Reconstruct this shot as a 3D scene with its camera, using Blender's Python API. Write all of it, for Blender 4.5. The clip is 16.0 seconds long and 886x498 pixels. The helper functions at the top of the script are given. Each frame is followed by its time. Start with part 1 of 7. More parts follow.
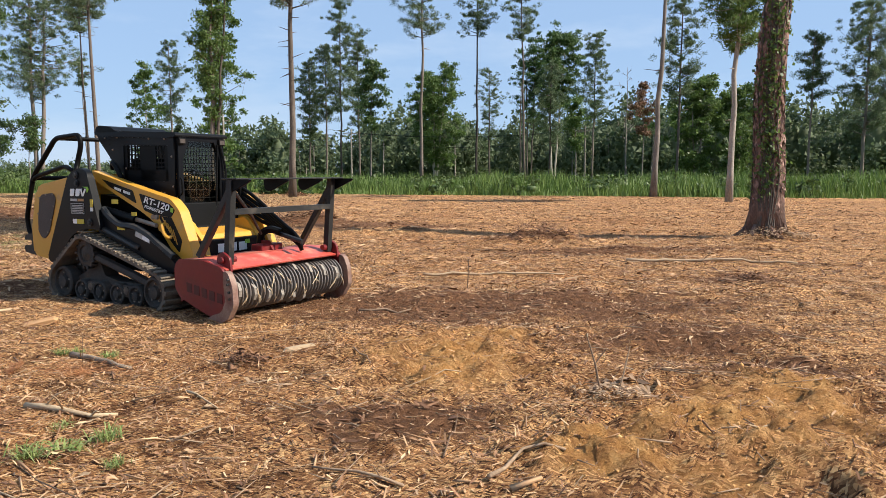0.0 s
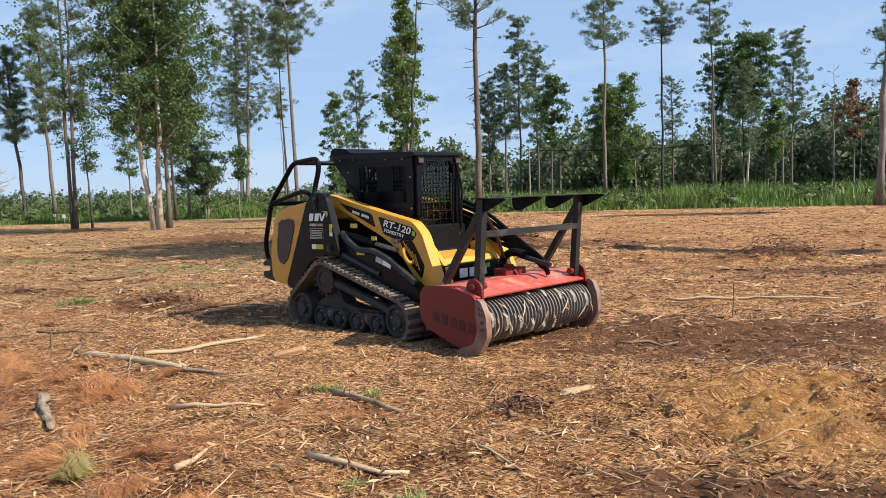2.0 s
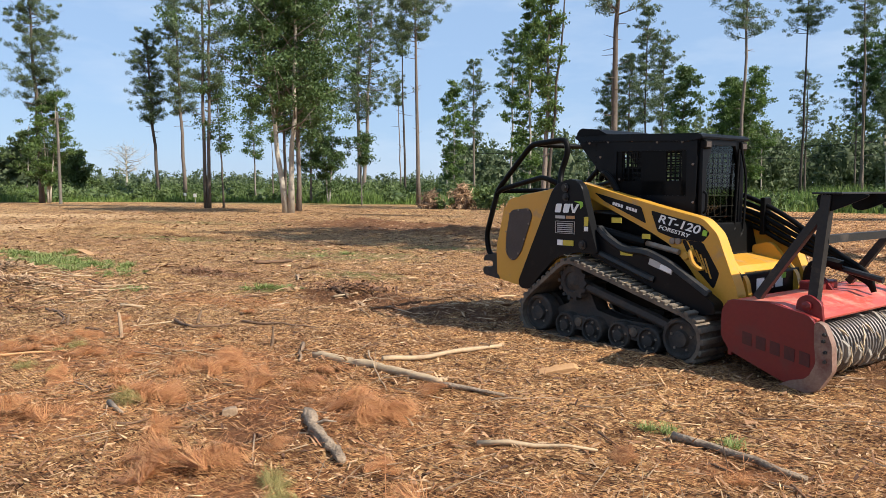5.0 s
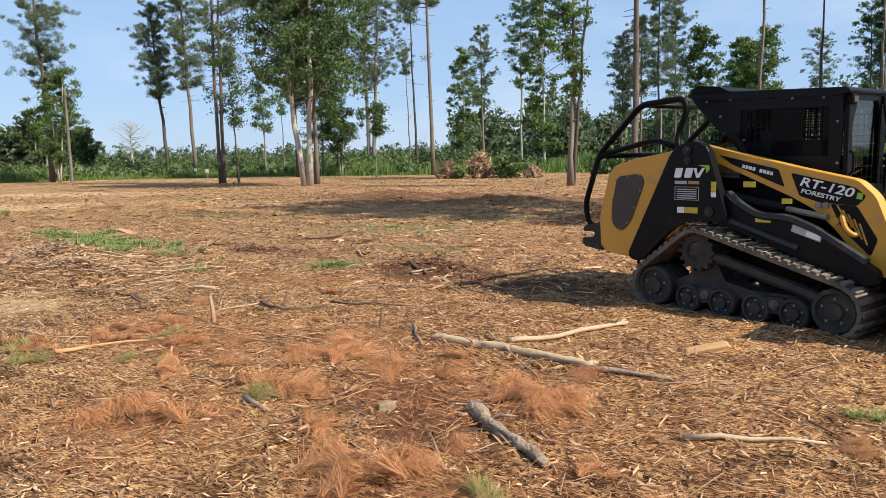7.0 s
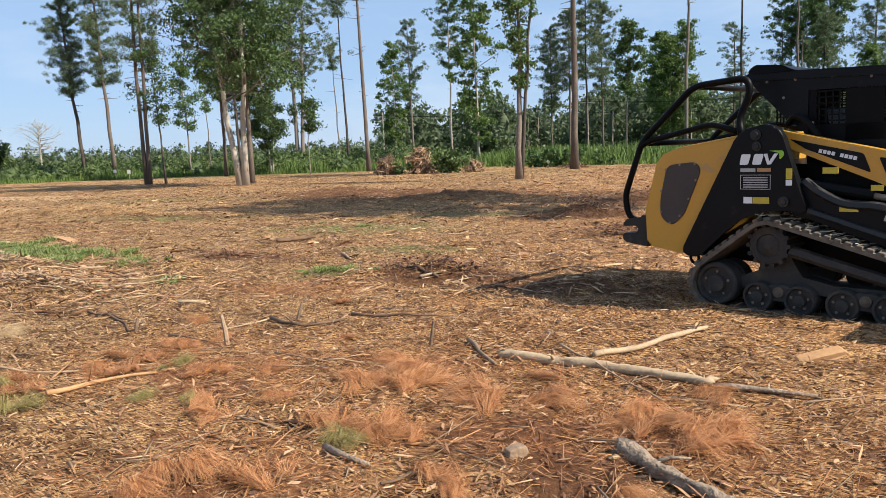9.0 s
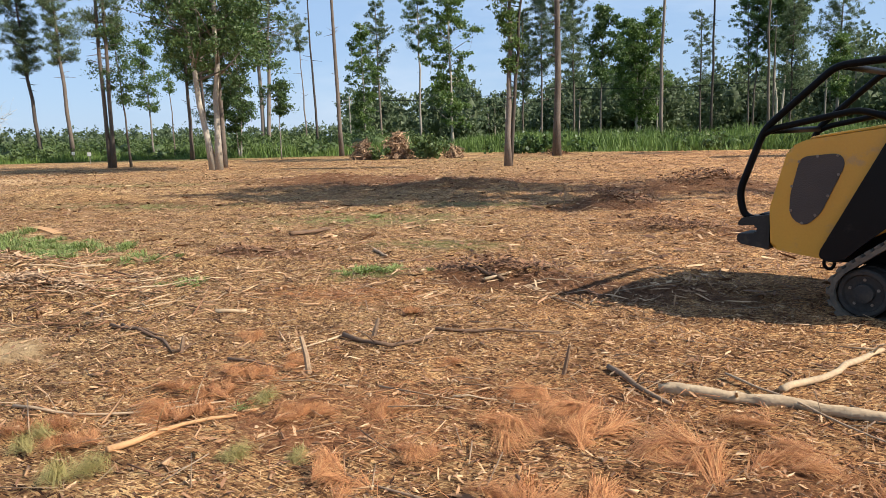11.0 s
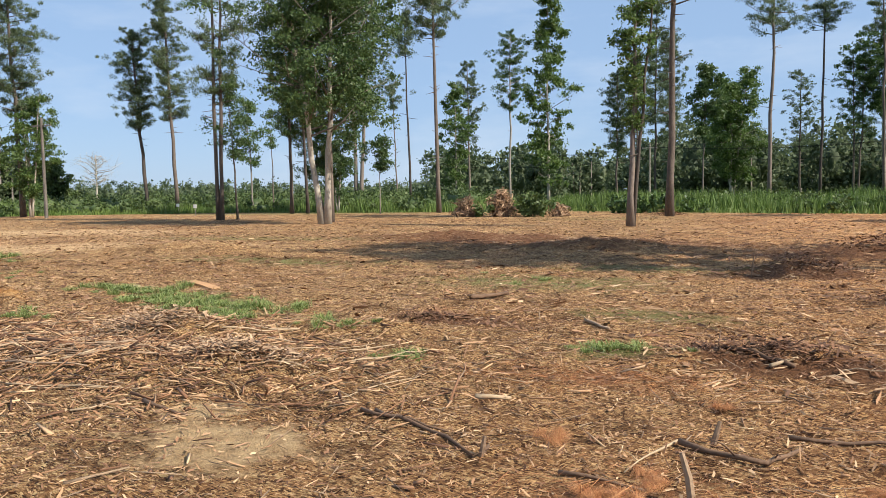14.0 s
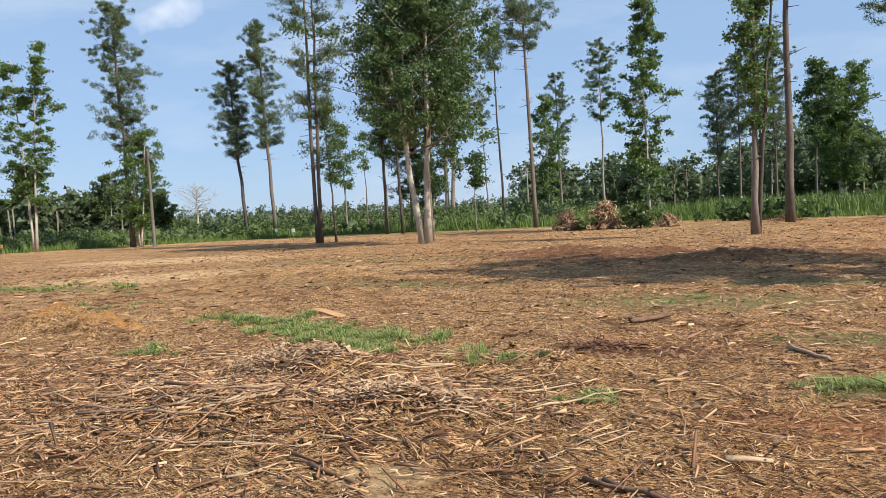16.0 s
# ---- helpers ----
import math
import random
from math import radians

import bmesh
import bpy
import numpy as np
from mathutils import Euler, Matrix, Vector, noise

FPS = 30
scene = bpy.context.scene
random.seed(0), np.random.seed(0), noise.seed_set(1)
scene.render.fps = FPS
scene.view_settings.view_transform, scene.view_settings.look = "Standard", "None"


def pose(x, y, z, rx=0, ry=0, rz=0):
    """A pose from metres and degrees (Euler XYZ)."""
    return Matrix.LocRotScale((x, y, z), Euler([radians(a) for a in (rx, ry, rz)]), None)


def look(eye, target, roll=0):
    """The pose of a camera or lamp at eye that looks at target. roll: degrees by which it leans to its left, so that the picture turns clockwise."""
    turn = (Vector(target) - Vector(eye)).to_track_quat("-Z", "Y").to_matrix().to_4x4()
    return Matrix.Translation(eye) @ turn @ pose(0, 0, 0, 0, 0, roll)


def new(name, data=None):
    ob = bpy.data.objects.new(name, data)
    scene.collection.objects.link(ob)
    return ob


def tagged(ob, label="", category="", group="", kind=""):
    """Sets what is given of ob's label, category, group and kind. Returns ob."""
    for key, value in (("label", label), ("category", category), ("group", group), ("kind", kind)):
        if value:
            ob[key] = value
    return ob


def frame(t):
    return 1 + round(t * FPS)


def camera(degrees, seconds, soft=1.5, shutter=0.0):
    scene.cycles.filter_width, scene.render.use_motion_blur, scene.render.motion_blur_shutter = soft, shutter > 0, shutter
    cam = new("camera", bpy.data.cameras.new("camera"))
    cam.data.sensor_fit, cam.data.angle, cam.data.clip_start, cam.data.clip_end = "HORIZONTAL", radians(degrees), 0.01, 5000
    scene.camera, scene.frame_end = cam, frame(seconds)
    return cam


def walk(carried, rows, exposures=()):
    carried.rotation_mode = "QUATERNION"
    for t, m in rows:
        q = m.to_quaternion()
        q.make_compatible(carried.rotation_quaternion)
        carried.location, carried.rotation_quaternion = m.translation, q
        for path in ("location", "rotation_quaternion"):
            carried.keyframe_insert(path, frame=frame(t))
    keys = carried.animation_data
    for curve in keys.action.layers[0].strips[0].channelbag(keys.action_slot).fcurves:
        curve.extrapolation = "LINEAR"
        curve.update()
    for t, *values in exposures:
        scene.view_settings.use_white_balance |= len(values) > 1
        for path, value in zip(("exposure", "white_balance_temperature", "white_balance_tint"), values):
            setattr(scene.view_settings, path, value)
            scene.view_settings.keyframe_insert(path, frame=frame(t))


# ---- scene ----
cam = camera(61.5, 16.0, soft=0.6)
PATH = [
    (0, (0.216, 0.679, 1.533), (0.134, 2.668, 1.333), -0.2),
    (0.5, (0.067, 0.862, 1.528), (-0.237, 2.83, 1.344), -1.3),
    (1, (-0.203, 1.016, 1.515), (-0.61, 2.966, 1.338), -1.5),
    (1.5, (-0.468, 1.19, 1.512), (-0.906, 3.134, 1.346), -2.1),
    (2, (-0.746, 1.407, 1.539), (-1.285, 3.327, 1.394), -2.1),
    (2.5, (-1.049, 1.519, 1.519), (-1.733, 3.393, 1.378), -0.5),
    (3, (-1.385, 1.611, 1.534), (-2.12, 3.464, 1.378), 0.3),
    (3.5, (-1.678, 1.734, 1.524), (-2.461, 3.568, 1.367), -0.9),
    (3.7, (-1.818, 1.812, 1.551), (-2.628, 3.635, 1.405), -1.2),
    (5.8, (-3.159, 2.155, 1.52), (-3.945, 3.986, 1.344), 0.7),
    (6, (-3.26, 2.163, 1.522), (-4.075, 3.981, 1.345), 0.6),
    (6.5, (-3.559, 2.137, 1.521), (-4.412, 3.934, 1.31), -0.8),
    (7, (-3.844, 2.165, 1.523), (-4.642, 3.983, 1.28), -1.4),
    (7.5, (-4.142, 2.277, 1.521), (-4.917, 4.107, 1.297), -1.5),
    (8, (-4.482, 2.388, 1.51), (-5.251, 4.225, 1.318), -1.6),
    (8.5, (-4.833, 2.479, 1.517), (-5.492, 4.354, 1.29), -2.1),
    (9, (-5.14, 2.598, 1.508), (-5.751, 4.484, 1.248), -2.4),
    (9.2, (-5.276, 2.681, 1.516), (-5.894, 4.565, 1.258), -2.4),
    (11.3, (-6.732, 3.345, 1.556), (-7.227, 5.259, 1.25), -1.7),
    (11.5, (-6.863, 3.366, 1.55), (-7.352, 5.282, 1.249), -1.6),
    (12, (-7.221, 3.425, 1.588), (-7.695, 5.348, 1.309), -1.1),
    (12.5, (-7.522, 3.494, 1.57), (-8.021, 5.411, 1.289), -0.8),
    (13, (-7.847, 3.627, 1.601), (-8.447, 5.518, 1.35), -0.2),
    (13.5, (-8.208, 3.72, 1.57), (-8.895, 5.588, 1.373), -0.3),
    (14, (-8.506, 3.849, 1.578), (-9.206, 5.717, 1.431), -0.9),
    (14.5, (-8.785, 4.097, 1.618), (-9.53, 5.952, 1.555), -1.2),
    (15, (-9.067, 4.261, 1.59), (-9.917, 6.071, 1.551), -2.0),
    (15.5, (-9.381, 4.379, 1.6), (-10.253, 6.178, 1.535), -2.8),
    (16, (-9.684, 4.559, 1.575), (-10.597, 6.337, 1.481), -3.2),
]
walk(cam, [(t, look(eye, target, roll)) for t, eye, target, roll in PATH], exposures=[(0, 0.74), (12.5, 0.72), (14, 0.64), (16, 0.64)])

# ---- world, sun, exposure ----
SUN_ELEV, SUN_AZ = radians(41.5), math.atan2(-0.15, 1.0)      # towards the sun: +x, a little -y
world = bpy.data.worlds.new("sky")
scene.world = world
world.use_nodes = True
wn, wl = world.node_tree.nodes, world.node_tree.links
wn.clear()
sky = wn.new("ShaderNodeTexSky")
sky.sky_type, sky.sun_disc = "NISHITA", False
sky.sun_elevation, sky.sun_rotation = SUN_ELEV, math.pi / 2 - SUN_AZ
sky.air_density, sky.dust_density, sky.ozone_density = 1.0, 0.3, 3.0
tc = wn.new("ShaderNodeTexCoord")
mp = wn.new("ShaderNodeMapping")
mp.inputs["Scale"].default_value = (1.2, 1.2, 4.5)
cn = wn.new("ShaderNodeTexNoise")
cn.inputs["Scale"].default_value, cn.inputs["Detail"].default_value, cn.inputs["Roughness"].default_value = 2.2, 6.0, 0.58
cr = wn.new("ShaderNodeValToRGB")
cr.color_ramp.elements[0].position, cr.color_ramp.elements[1].position = 0.50, 0.90
cr.color_ramp.elements[1].color = (0.75, 0.75, 0.75, 1)
cm = wn.new("ShaderNodeMixRGB")
cm.inputs["Color2"].default_value = (4.8, 5.4, 6.2, 1)
hz = wn.new("ShaderNodeMixRGB")            # thin even haze over the clear sky
hz.inputs["Fac"].default_value = 0.80
hz.inputs["Color2"].default_value = (2.35, 3.45, 5.25, 1)
# one small white cloud low over the meadow
cloud_to = Vector((-0.697, 0.669, 0.260)).normalized()
cloud_long = Vector((0.715, 0.617, 0.329)).normalized()
cloud_high = cloud_to.cross(cloud_long).normalized()


def sky_math(op, a, b, vector=False):
    q = wn.new("ShaderNodeVectorMath" if vector else "ShaderNodeMath")
    q.operation = op
    for k, v in enumerate((a, b)):
        if isinstance(v, bpy.types.NodeSocket):
            wl.new(v, q.inputs[k])
        elif v is not None:
            q.inputs[k].default_value = v
    return q.outputs["Value"] if not vector or op == "DOT_PRODUCT" else q.outputs["Vector"]


off_cloud = sky_math("SUBTRACT", tc.outputs["Generated"], cloud_to, True)
along = sky_math("DIVIDE", sky_math("DOT_PRODUCT", off_cloud, cloud_long, True), 0.058)
above = sky_math("DIVIDE", sky_math("DOT_PRODUCT", off_cloud, cloud_high, True), 0.022)
reach = sky_math("ADD", sky_math("MULTIPLY", along, along), sky_math("MULTIPLY", above, above))
fluff = wn.new("ShaderNodeTexNoise")
fluff.inputs["Scale"].default_value, fluff.inputs["Detail"].default_value = 28.0, 6.0
wl.new(tc.outputs["Generated"], fluff.inputs["Vector"])
body = sky_math("SUBTRACT", sky_math("MULTIPLY", fluff.outputs["Fac"], 2.1), reach)
shape = wn.new("ShaderNodeMapRange")
shape.inputs["From Min"].default_value, shape.inputs["From Max"].default_value, shape.inputs["To Max"].default_value = 0.35, 1.5, 0.7
wl.new(body, shape.inputs["Value"])
puff = wn.new("ShaderNodeMixRGB")
puff.inputs["Color2"].default_value = (6.6, 7.0, 7.6, 1)
wl.new(shape.outputs["Result"], puff.inputs["Fac"])
bg = wn.new("ShaderNodeBackground")
bg.inputs["Strength"].default_value = 0.10
wo = wn.new("ShaderNodeOutputWorld")
wl.new(tc.outputs["Generated"], mp.inputs["Vector"])
wl.new(mp.outputs["Vector"], cn.inputs["Vector"])
wl.new(cn.outputs["Fac"], cr.inputs["Fac"])
wl.new(cr.outputs["Color"], cm.inputs["Fac"])
wl.new(sky.outputs["Color"], hz.inputs["Color1"])
wl.new(hz.outputs["Color"], cm.inputs["Color1"])
wl.new(cm.outputs["Color"], puff.inputs["Color1"])
wl.new(puff.outputs["Color"], bg.inputs["Color"])
wl.new(bg.outputs["Background"], wo.inputs["Surface"])
sun = new("sun", bpy.data.lights.new("sun", "SUN"))
sun.data.energy, sun.data.angle, sun.data.color = 5.0, radians(0.55), (1.0, 0.93, 0.82)
sun.matrix_world = look((0, 0, 30), (-math.cos(SUN_AZ) * 10, -math.sin(SUN_AZ) * 10, 30 - 10 * math.tan(SUN_ELEV)))


# ---- materials ----
def material(name, stops, rough=0.8, scale=3.0, fine=40.0, bump=0.3, metal=0.0, islands=False, objects=False, spread=0.25, coat=0.0, stretch=(1, 1, 1), dirt=None, dirt_amount=0.5, trans=0.0, spec=0.5):
    """A surface with two scales of colour change; stops are colours from dark to light."""
    m = bpy.data.materials.new(name)
    m.use_nodes = True
    n, l = m.node_tree.nodes, m.node_tree.links
    n.clear()
    out, b = n.new("ShaderNodeOutputMaterial"), n.new("ShaderNodeBsdfPrincipled")
    geo = n.new("ShaderNodeTexCoord")
    mapping = n.new("ShaderNodeMapping")
    mapping.inputs["Scale"].default_value = stretch
    l.new(geo.outputs["Object"], mapping.inputs["Vector"])
    big, small = n.new("ShaderNodeTexNoise"), n.new("ShaderNodeTexNoise")
    big.inputs["Scale"].default_value, small.inputs["Scale"].default_value = scale, fine
    big.inputs["Detail"].default_value, small.inputs["Detail"].default_value = 4, 5
    for x in (big, small):
        l.new(mapping.outputs["Vector"], x.inputs["Vector"])
    mix = n.new("ShaderNodeMath")
    mix.operation = "MULTIPLY_ADD"
    l.new(small.outputs["Fac"], mix.inputs[0])
    mix.inputs[1].default_value = 0.5
    half = n.new("ShaderNodeMath")
    half.operation = "MULTIPLY"
    half.inputs[1].default_value = 0.5
    l.new(big.outputs["Fac"], half.inputs[0])
    l.new(half.outputs[0], mix.inputs[2])
    fac = mix.outputs[0]
    if islands or objects:
        src = n.new("ShaderNodeNewGeometry") if islands else n.new("ShaderNodeObjectInfo")
        rnd = src.outputs["Random Per Island"] if islands else src.outputs["Random"]
        blend = n.new("ShaderNodeMix")
        blend.inputs["Factor"].default_value = 0.75 if islands else 0.35
        l.new(fac, blend.inputs["A"])
        l.new(rnd, blend.inputs["B"])
        fac = blend.outputs["Result"]
    ramp = n.new("ShaderNodeValToRGB")
    e = ramp.color_ramp.elements
    lo, hi = (0.04, 0.96) if islands else (0.5 - spread, 0.5 + spread)
    while len(e) < len(stops):
        e.new(0.5)
    for i, c in enumerate(stops):
        e[i].position = lo + (hi - lo) * i / max(1, len(stops) - 1)
        e[i].color = (*c, 1)
    l.new(fac, ramp.inputs["Fac"])
    col = ramp.outputs["Color"]
    if dirt:
        dn = n.new("ShaderNodeTexNoise")
        dn.inputs["Scale"].default_value, dn.inputs["Detail"].default_value, dn.inputs["Roughness"].default_value = 5.0, 8, 0.7
        l.new(geo.outputs["Object"], dn.inputs["Vector"])
        dr = n.new("ShaderNodeValToRGB")
        dr.color_ramp.elements[0].position, dr.color_ramp.elements[1].position = 0.68 - dirt_amount * 0.5, 0.86 - dirt_amount * 0.3
        l.new(dn.outputs["Fac"], dr.inputs["Fac"])
        dm = n.new("ShaderNodeMixRGB")
        dm.inputs["Color2"].default_value = (*dirt, 1)
        l.new(dr.outputs["Color"], dm.inputs["Fac"])
        l.new(col, dm.inputs["Color1"])
        col = dm.outputs["Color"]
        rr = n.new("ShaderNodeMapRange")
        rr.inputs["To Min"].default_value, rr.inputs["To Max"].default_value = rough, min(1, rough + 0.4)
        l.new(dr.outputs["Color"], rr.inputs["Value"])
        l.new(rr.outputs["Result"], b.inputs["Roughness"])
    else:
        b.inputs["Roughness"].default_value = rough
    l.new(col, b.inputs["Base Color"])
    b.inputs["Metallic"].default_value = metal
    b.inputs["Specular IOR Level"].default_value = spec
    b.inputs["Coat Weight"].default_value = coat
    b.inputs["Coat Roughness"].default_value = 0.2
    if bump:
        bp = n.new("ShaderNodeBump")
        bp.inputs["Strength"].default_value, bp.inputs["Distance"].default_value = bump, 0.02
        l.new(small.outputs["Fac"], bp.inputs["Height"])
        l.new(bp.outputs["Normal"], b.inputs["Normal"])
    if trans:
        t = n.new("ShaderNodeBsdfTranslucent")
        ms = n.new("ShaderNodeMixShader")
        ms.inputs["Fac"].default_value = trans
        l.new(col, t.inputs["Color"])
        l.new(b.outputs["BSDF"], ms.inputs[1])
        l.new(t.outputs["BSDF"], ms.inputs[2])
        l.new(ms.outputs["Shader"], out.inputs["Surface"])
    else:
        l.new(b.outputs["BSDF"], out.inputs["Surface"])
    return m


def glass_material(name, tint, rough=0.05):
    m = bpy.data.materials.new(name)
    m.use_nodes = True
    n, l = m.node_tree.nodes, m.node_tree.links
    n.clear()
    out, tr, gl, mx, fr, pw = (n.new("ShaderNode" + k) for k in ("OutputMaterial", "BsdfTransparent", "BsdfGlossy", "MixShader", "LayerWeight", "MapRange"))
    tr.inputs["Color"].default_value = (*tint, 1)
    gl.inputs["Roughness"].default_value = rough
    pw.inputs["From Min"].default_value, pw.inputs["To Min"].default_value, pw.inputs["To Max"].default_value = 0.45, 0.03, 0.5
    l.new(fr.outputs["Facing"], pw.inputs["Value"])
    l.new(pw.outputs["Result"], mx.inputs["Fac"])
    l.new(tr.outputs["BSDF"], mx.inputs[1])
    l.new(gl.outputs["BSDF"], mx.inputs[2])
    l.new(mx.outputs["Shader"], out.inputs["Surface"])
    return m


DUST = (0.30, 0.21, 0.13)
YELLOW = material("yellow_paint", [(0.52, 0.255, 0.028), (0.60, 0.31, 0.036)], 0.38, 2, 60, 0.03, coat=0.2, dirt=DUST, dirt_amount=0.25)
BLACK = material("black_paint", [(0.0034, 0.0038, 0.0048), (0.0062, 0.0066, 0.0078)], 0.36, 3, 70, 0.04, dirt=(0.030, 0.025, 0.020), dirt_amount=0.16, spec=0.16)
MATT = material("matt_black_steel", [(0.003, 0.003, 0.003), (0.006, 0.006, 0.006)], 0.45, 4, 80, 0.05, dirt=(0.02, 0.016, 0.013), dirt_amount=0.12, spec=0.10)
TRACKDUST = material("dirt_caked_rubber", [(0.040, 0.034, 0.028), (0.095, 0.078, 0.062)], 0.9, 5, 60, 0.4, dirt=(0.20, 0.155, 0.11), dirt_amount=0.62)
RUBBER = material("dusty_rubber", [(0.030, 0.026, 0.022), (0.075, 0.062, 0.050)], 0.85, 5, 60, 0.3, dirt=(0.19, 0.14, 0.095), dirt_amount=0.6)
WHEEL = material("dusty_dark_wheel", [(0.016, 0.0145, 0.013), (0.038, 0.033, 0.028)], 0.75, 6, 60, 0.3, dirt=(0.09, 0.068, 0.050), dirt_amount=0.40)
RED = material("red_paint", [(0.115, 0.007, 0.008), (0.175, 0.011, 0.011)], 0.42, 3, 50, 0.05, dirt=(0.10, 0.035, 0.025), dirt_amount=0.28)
# paler red for the hood plate than for the side plates
REDTOP = material("lighter_red_paint", [(0.42, 0.05, 0.035), (0.56, 0.11, 0.075)], 0.42, 2.5, 40, 0.05, dirt=(0.42, 0.26, 0.18), dirt_amount=0.38)
STEEL = material("worn_steel", [(0.14, 0.11, 0.085), (0.33, 0.28, 0.23)], 0.5, 6, 60, 0.15, metal=0.3, dirt=(0.22, 0.15, 0.10), dirt_amount=0.5)
RING = material("polished_ring_steel", [(0.15, 0.135, 0.12), (0.30, 0.27, 0.245)], 0.4, 8, 60, 0.1, metal=0.4, dirt=(0.14, 0.10, 0.07), dirt_amount=0.4)
POSTSTEEL = material("dark_grey_steel", [(0.010, 0.010, 0.010), (0.026, 0.025, 0.023)], 0.5, 5, 60, 0.08, dirt=(0.10, 0.075, 0.055), dirt_amount=0.3, spec=0.35)
WHITE = material("white_decal", [(0.72, 0.72, 0.70), (0.8, 0.8, 0.78)], 0.5, 4, 60, 0.0)
LABELYELLOW = material("yellow_label", [(0.46, 0.35, 0.03), (0.60, 0.47, 0.05)], 0.5, 4, 60, 0.0)
GREENDECAL = material("green_decal", [(0.22, 0.45, 0.03), (0.28, 0.52, 0.05)], 0.5, 4, 60, 0.0)
GREYDECAL = material("grey_decal", [(0.35, 0.34, 0.32), (0.45, 0.44, 0.42)], 0.5, 4, 60, 0.0)
DARKLETTER = material("faded_black_lettering", [(0.035, 0.008, 0.007), (0.09, 0.012, 0.010)], 0.6, 12, 60, 0.0)
GRILLE = material("perforated_grille", [(0.035, 0.025, 0.02), (0.07, 0.05, 0.04)], 0.6, 4, 120, 0.4)
GLASS = glass_material("tinted_glass", (0.62, 0.64, 0.62))
SPLINTER = material("splintered_wood", [(0.30, 0.21, 0.12), (0.55, 0.43, 0.28)], 0.8, 8, 60, 0.3)

PINEBARK = material("pine_bark", [(0.036, 0.027, 0.021), (0.115, 0.088, 0.069), (0.215, 0.170, 0.136)], 0.9, 1.2, 9, 0.9, stretch=(4, 4, 0.9), objects=True, spread=0.16)
IVYBARK = material("rough_pine_bark", [(0.05, 0.028, 0.021), (0.13, 0.075, 0.055), (0.25, 0.155, 0.118)], 0.9, 1.6, 11, 1.0, stretch=(4, 4, 0.9))
BAREDTOOTH = material("worn_bare_tooth_steel", [(0.15, 0.125, 0.10), (0.34, 0.30, 0.25)], 0.55, 7, 60, 0.15, metal=0.15, dirt=(0.30, 0.22, 0.15), dirt_amount=0.35)
RUSTY = material("rubbed_rusty_steel", [(0.16, 0.085, 0.06), (0.30, 0.21, 0.16)], 0.55, 7, 60, 0.15, metal=0.2, dirt=(0.14, 0.04, 0.03), dirt_amount=0.4)
GREYBARK = material("grey_bark", [(0.10, 0.085, 0.07), (0.22, 0.19, 0.16), (0.36, 0.32, 0.27)], 0.9, 1.5, 10, 0.8, stretch=(3, 3, 1), objects=True, spread=0.17)
PALEBARK = material("pale_smooth_bark", [(0.20, 0.165, 0.125), (0.37, 0.32, 0.255), (0.50, 0.45, 0.375)], 0.85, 1.2, 9, 0.4, stretch=(2, 2, 1.5))
BRANCHBARK = material("shaded_branch_bark", [(0.06, 0.05, 0.04), (0.13, 0.11, 0.09), (0.20, 0.17, 0.14)], 0.9, 1.5, 10, 0.6, stretch=(3, 3, 1), objects=True, spread=0.17)
BARKPLATES = material("flaking_bark_plates", [(0.06, 0.032, 0.024), (0.15, 0.08, 0.058), (0.27, 0.155, 0.115), (0.38, 0.25, 0.195)], 0.9, 6, 40, 0.5, islands=True)
DARKBARK = material("dark_bark", [(0.045, 0.036, 0.028), (0.105, 0.080, 0.060), (0.18, 0.14, 0.108)], 0.9, 1.5, 10, 0.7, stretch=(3, 3, 1), objects=True)
NEEDLES = material("pine_needles", [(0.060, 0.096, 0.042), (0.112, 0.152, 0.072), (0.18, 0.22, 0.11)], 0.6, 0.5, 6, 0, islands=True, trans=0.42)
LEAVES = material("green_leaves", [(0.052, 0.095, 0.022), (0.100, 0.162, 0.038), (0.175, 0.245, 0.068)], 0.5, 0.5, 6, 0, islands=True, trans=0.48)
DARKLEAVES = material("deep_green_leaves", [(0.036, 0.072, 0.020), (0.070, 0.122, 0.034), (0.135, 0.195, 0.060)], 0.5, 0.5, 6, 0, islands=True, trans=0.40)
DEADLEAVES = material("brown_dead_leaves", [(0.10, 0.05, 0.03), (0.19, 0.095, 0.05), (0.27, 0.16, 0.085)], 0.7, 0.5, 6, 0, islands=True, trans=0.2)
FARLEAVES = material("far_foliage", [(0.062, 0.090, 0.044), (0.100, 0.134, 0.064), (0.150, 0.180, 0.090)], 0.7, 0.05, 1, 0, islands=True, trans=0.42)
GRASS = material("tall_grass", [(0.070, 0.120, 0.022), (0.115, 0.185, 0.035), (0.19, 0.25, 0.06)], 0.6, 0.15, 2, 0, islands=True, trans=0.3)
SHRUB = material("shrub_leaves", [(0.042, 0.070, 0.017), (0.075, 0.115, 0.028), (0.124, 0.162, 0.046)], 0.6, 0.2, 3, 0, islands=True, trans=0.25)
LAWN = material("fresh_grass", [(0.13, 0.18, 0.040), (0.225, 0.285, 0.075), (0.38, 0.40, 0.17)], 0.6, 3, 20, 0, islands=True, trans=0.3)
REDNEEDLES = material("rusty_dead_needles", [(0.25, 0.095, 0.036), (0.49, 0.205, 0.078), (0.64, 0.355, 0.15)], 0.7, 4, 30, 0, islands=True, trans=0.15)
OLIVENEEDLES = material("fading_olive_needles", [(0.19, 0.15, 0.045), (0.32, 0.265, 0.085), (0.46, 0.36, 0.15)], 0.7, 4, 30, 0, islands=True, trans=0.15)
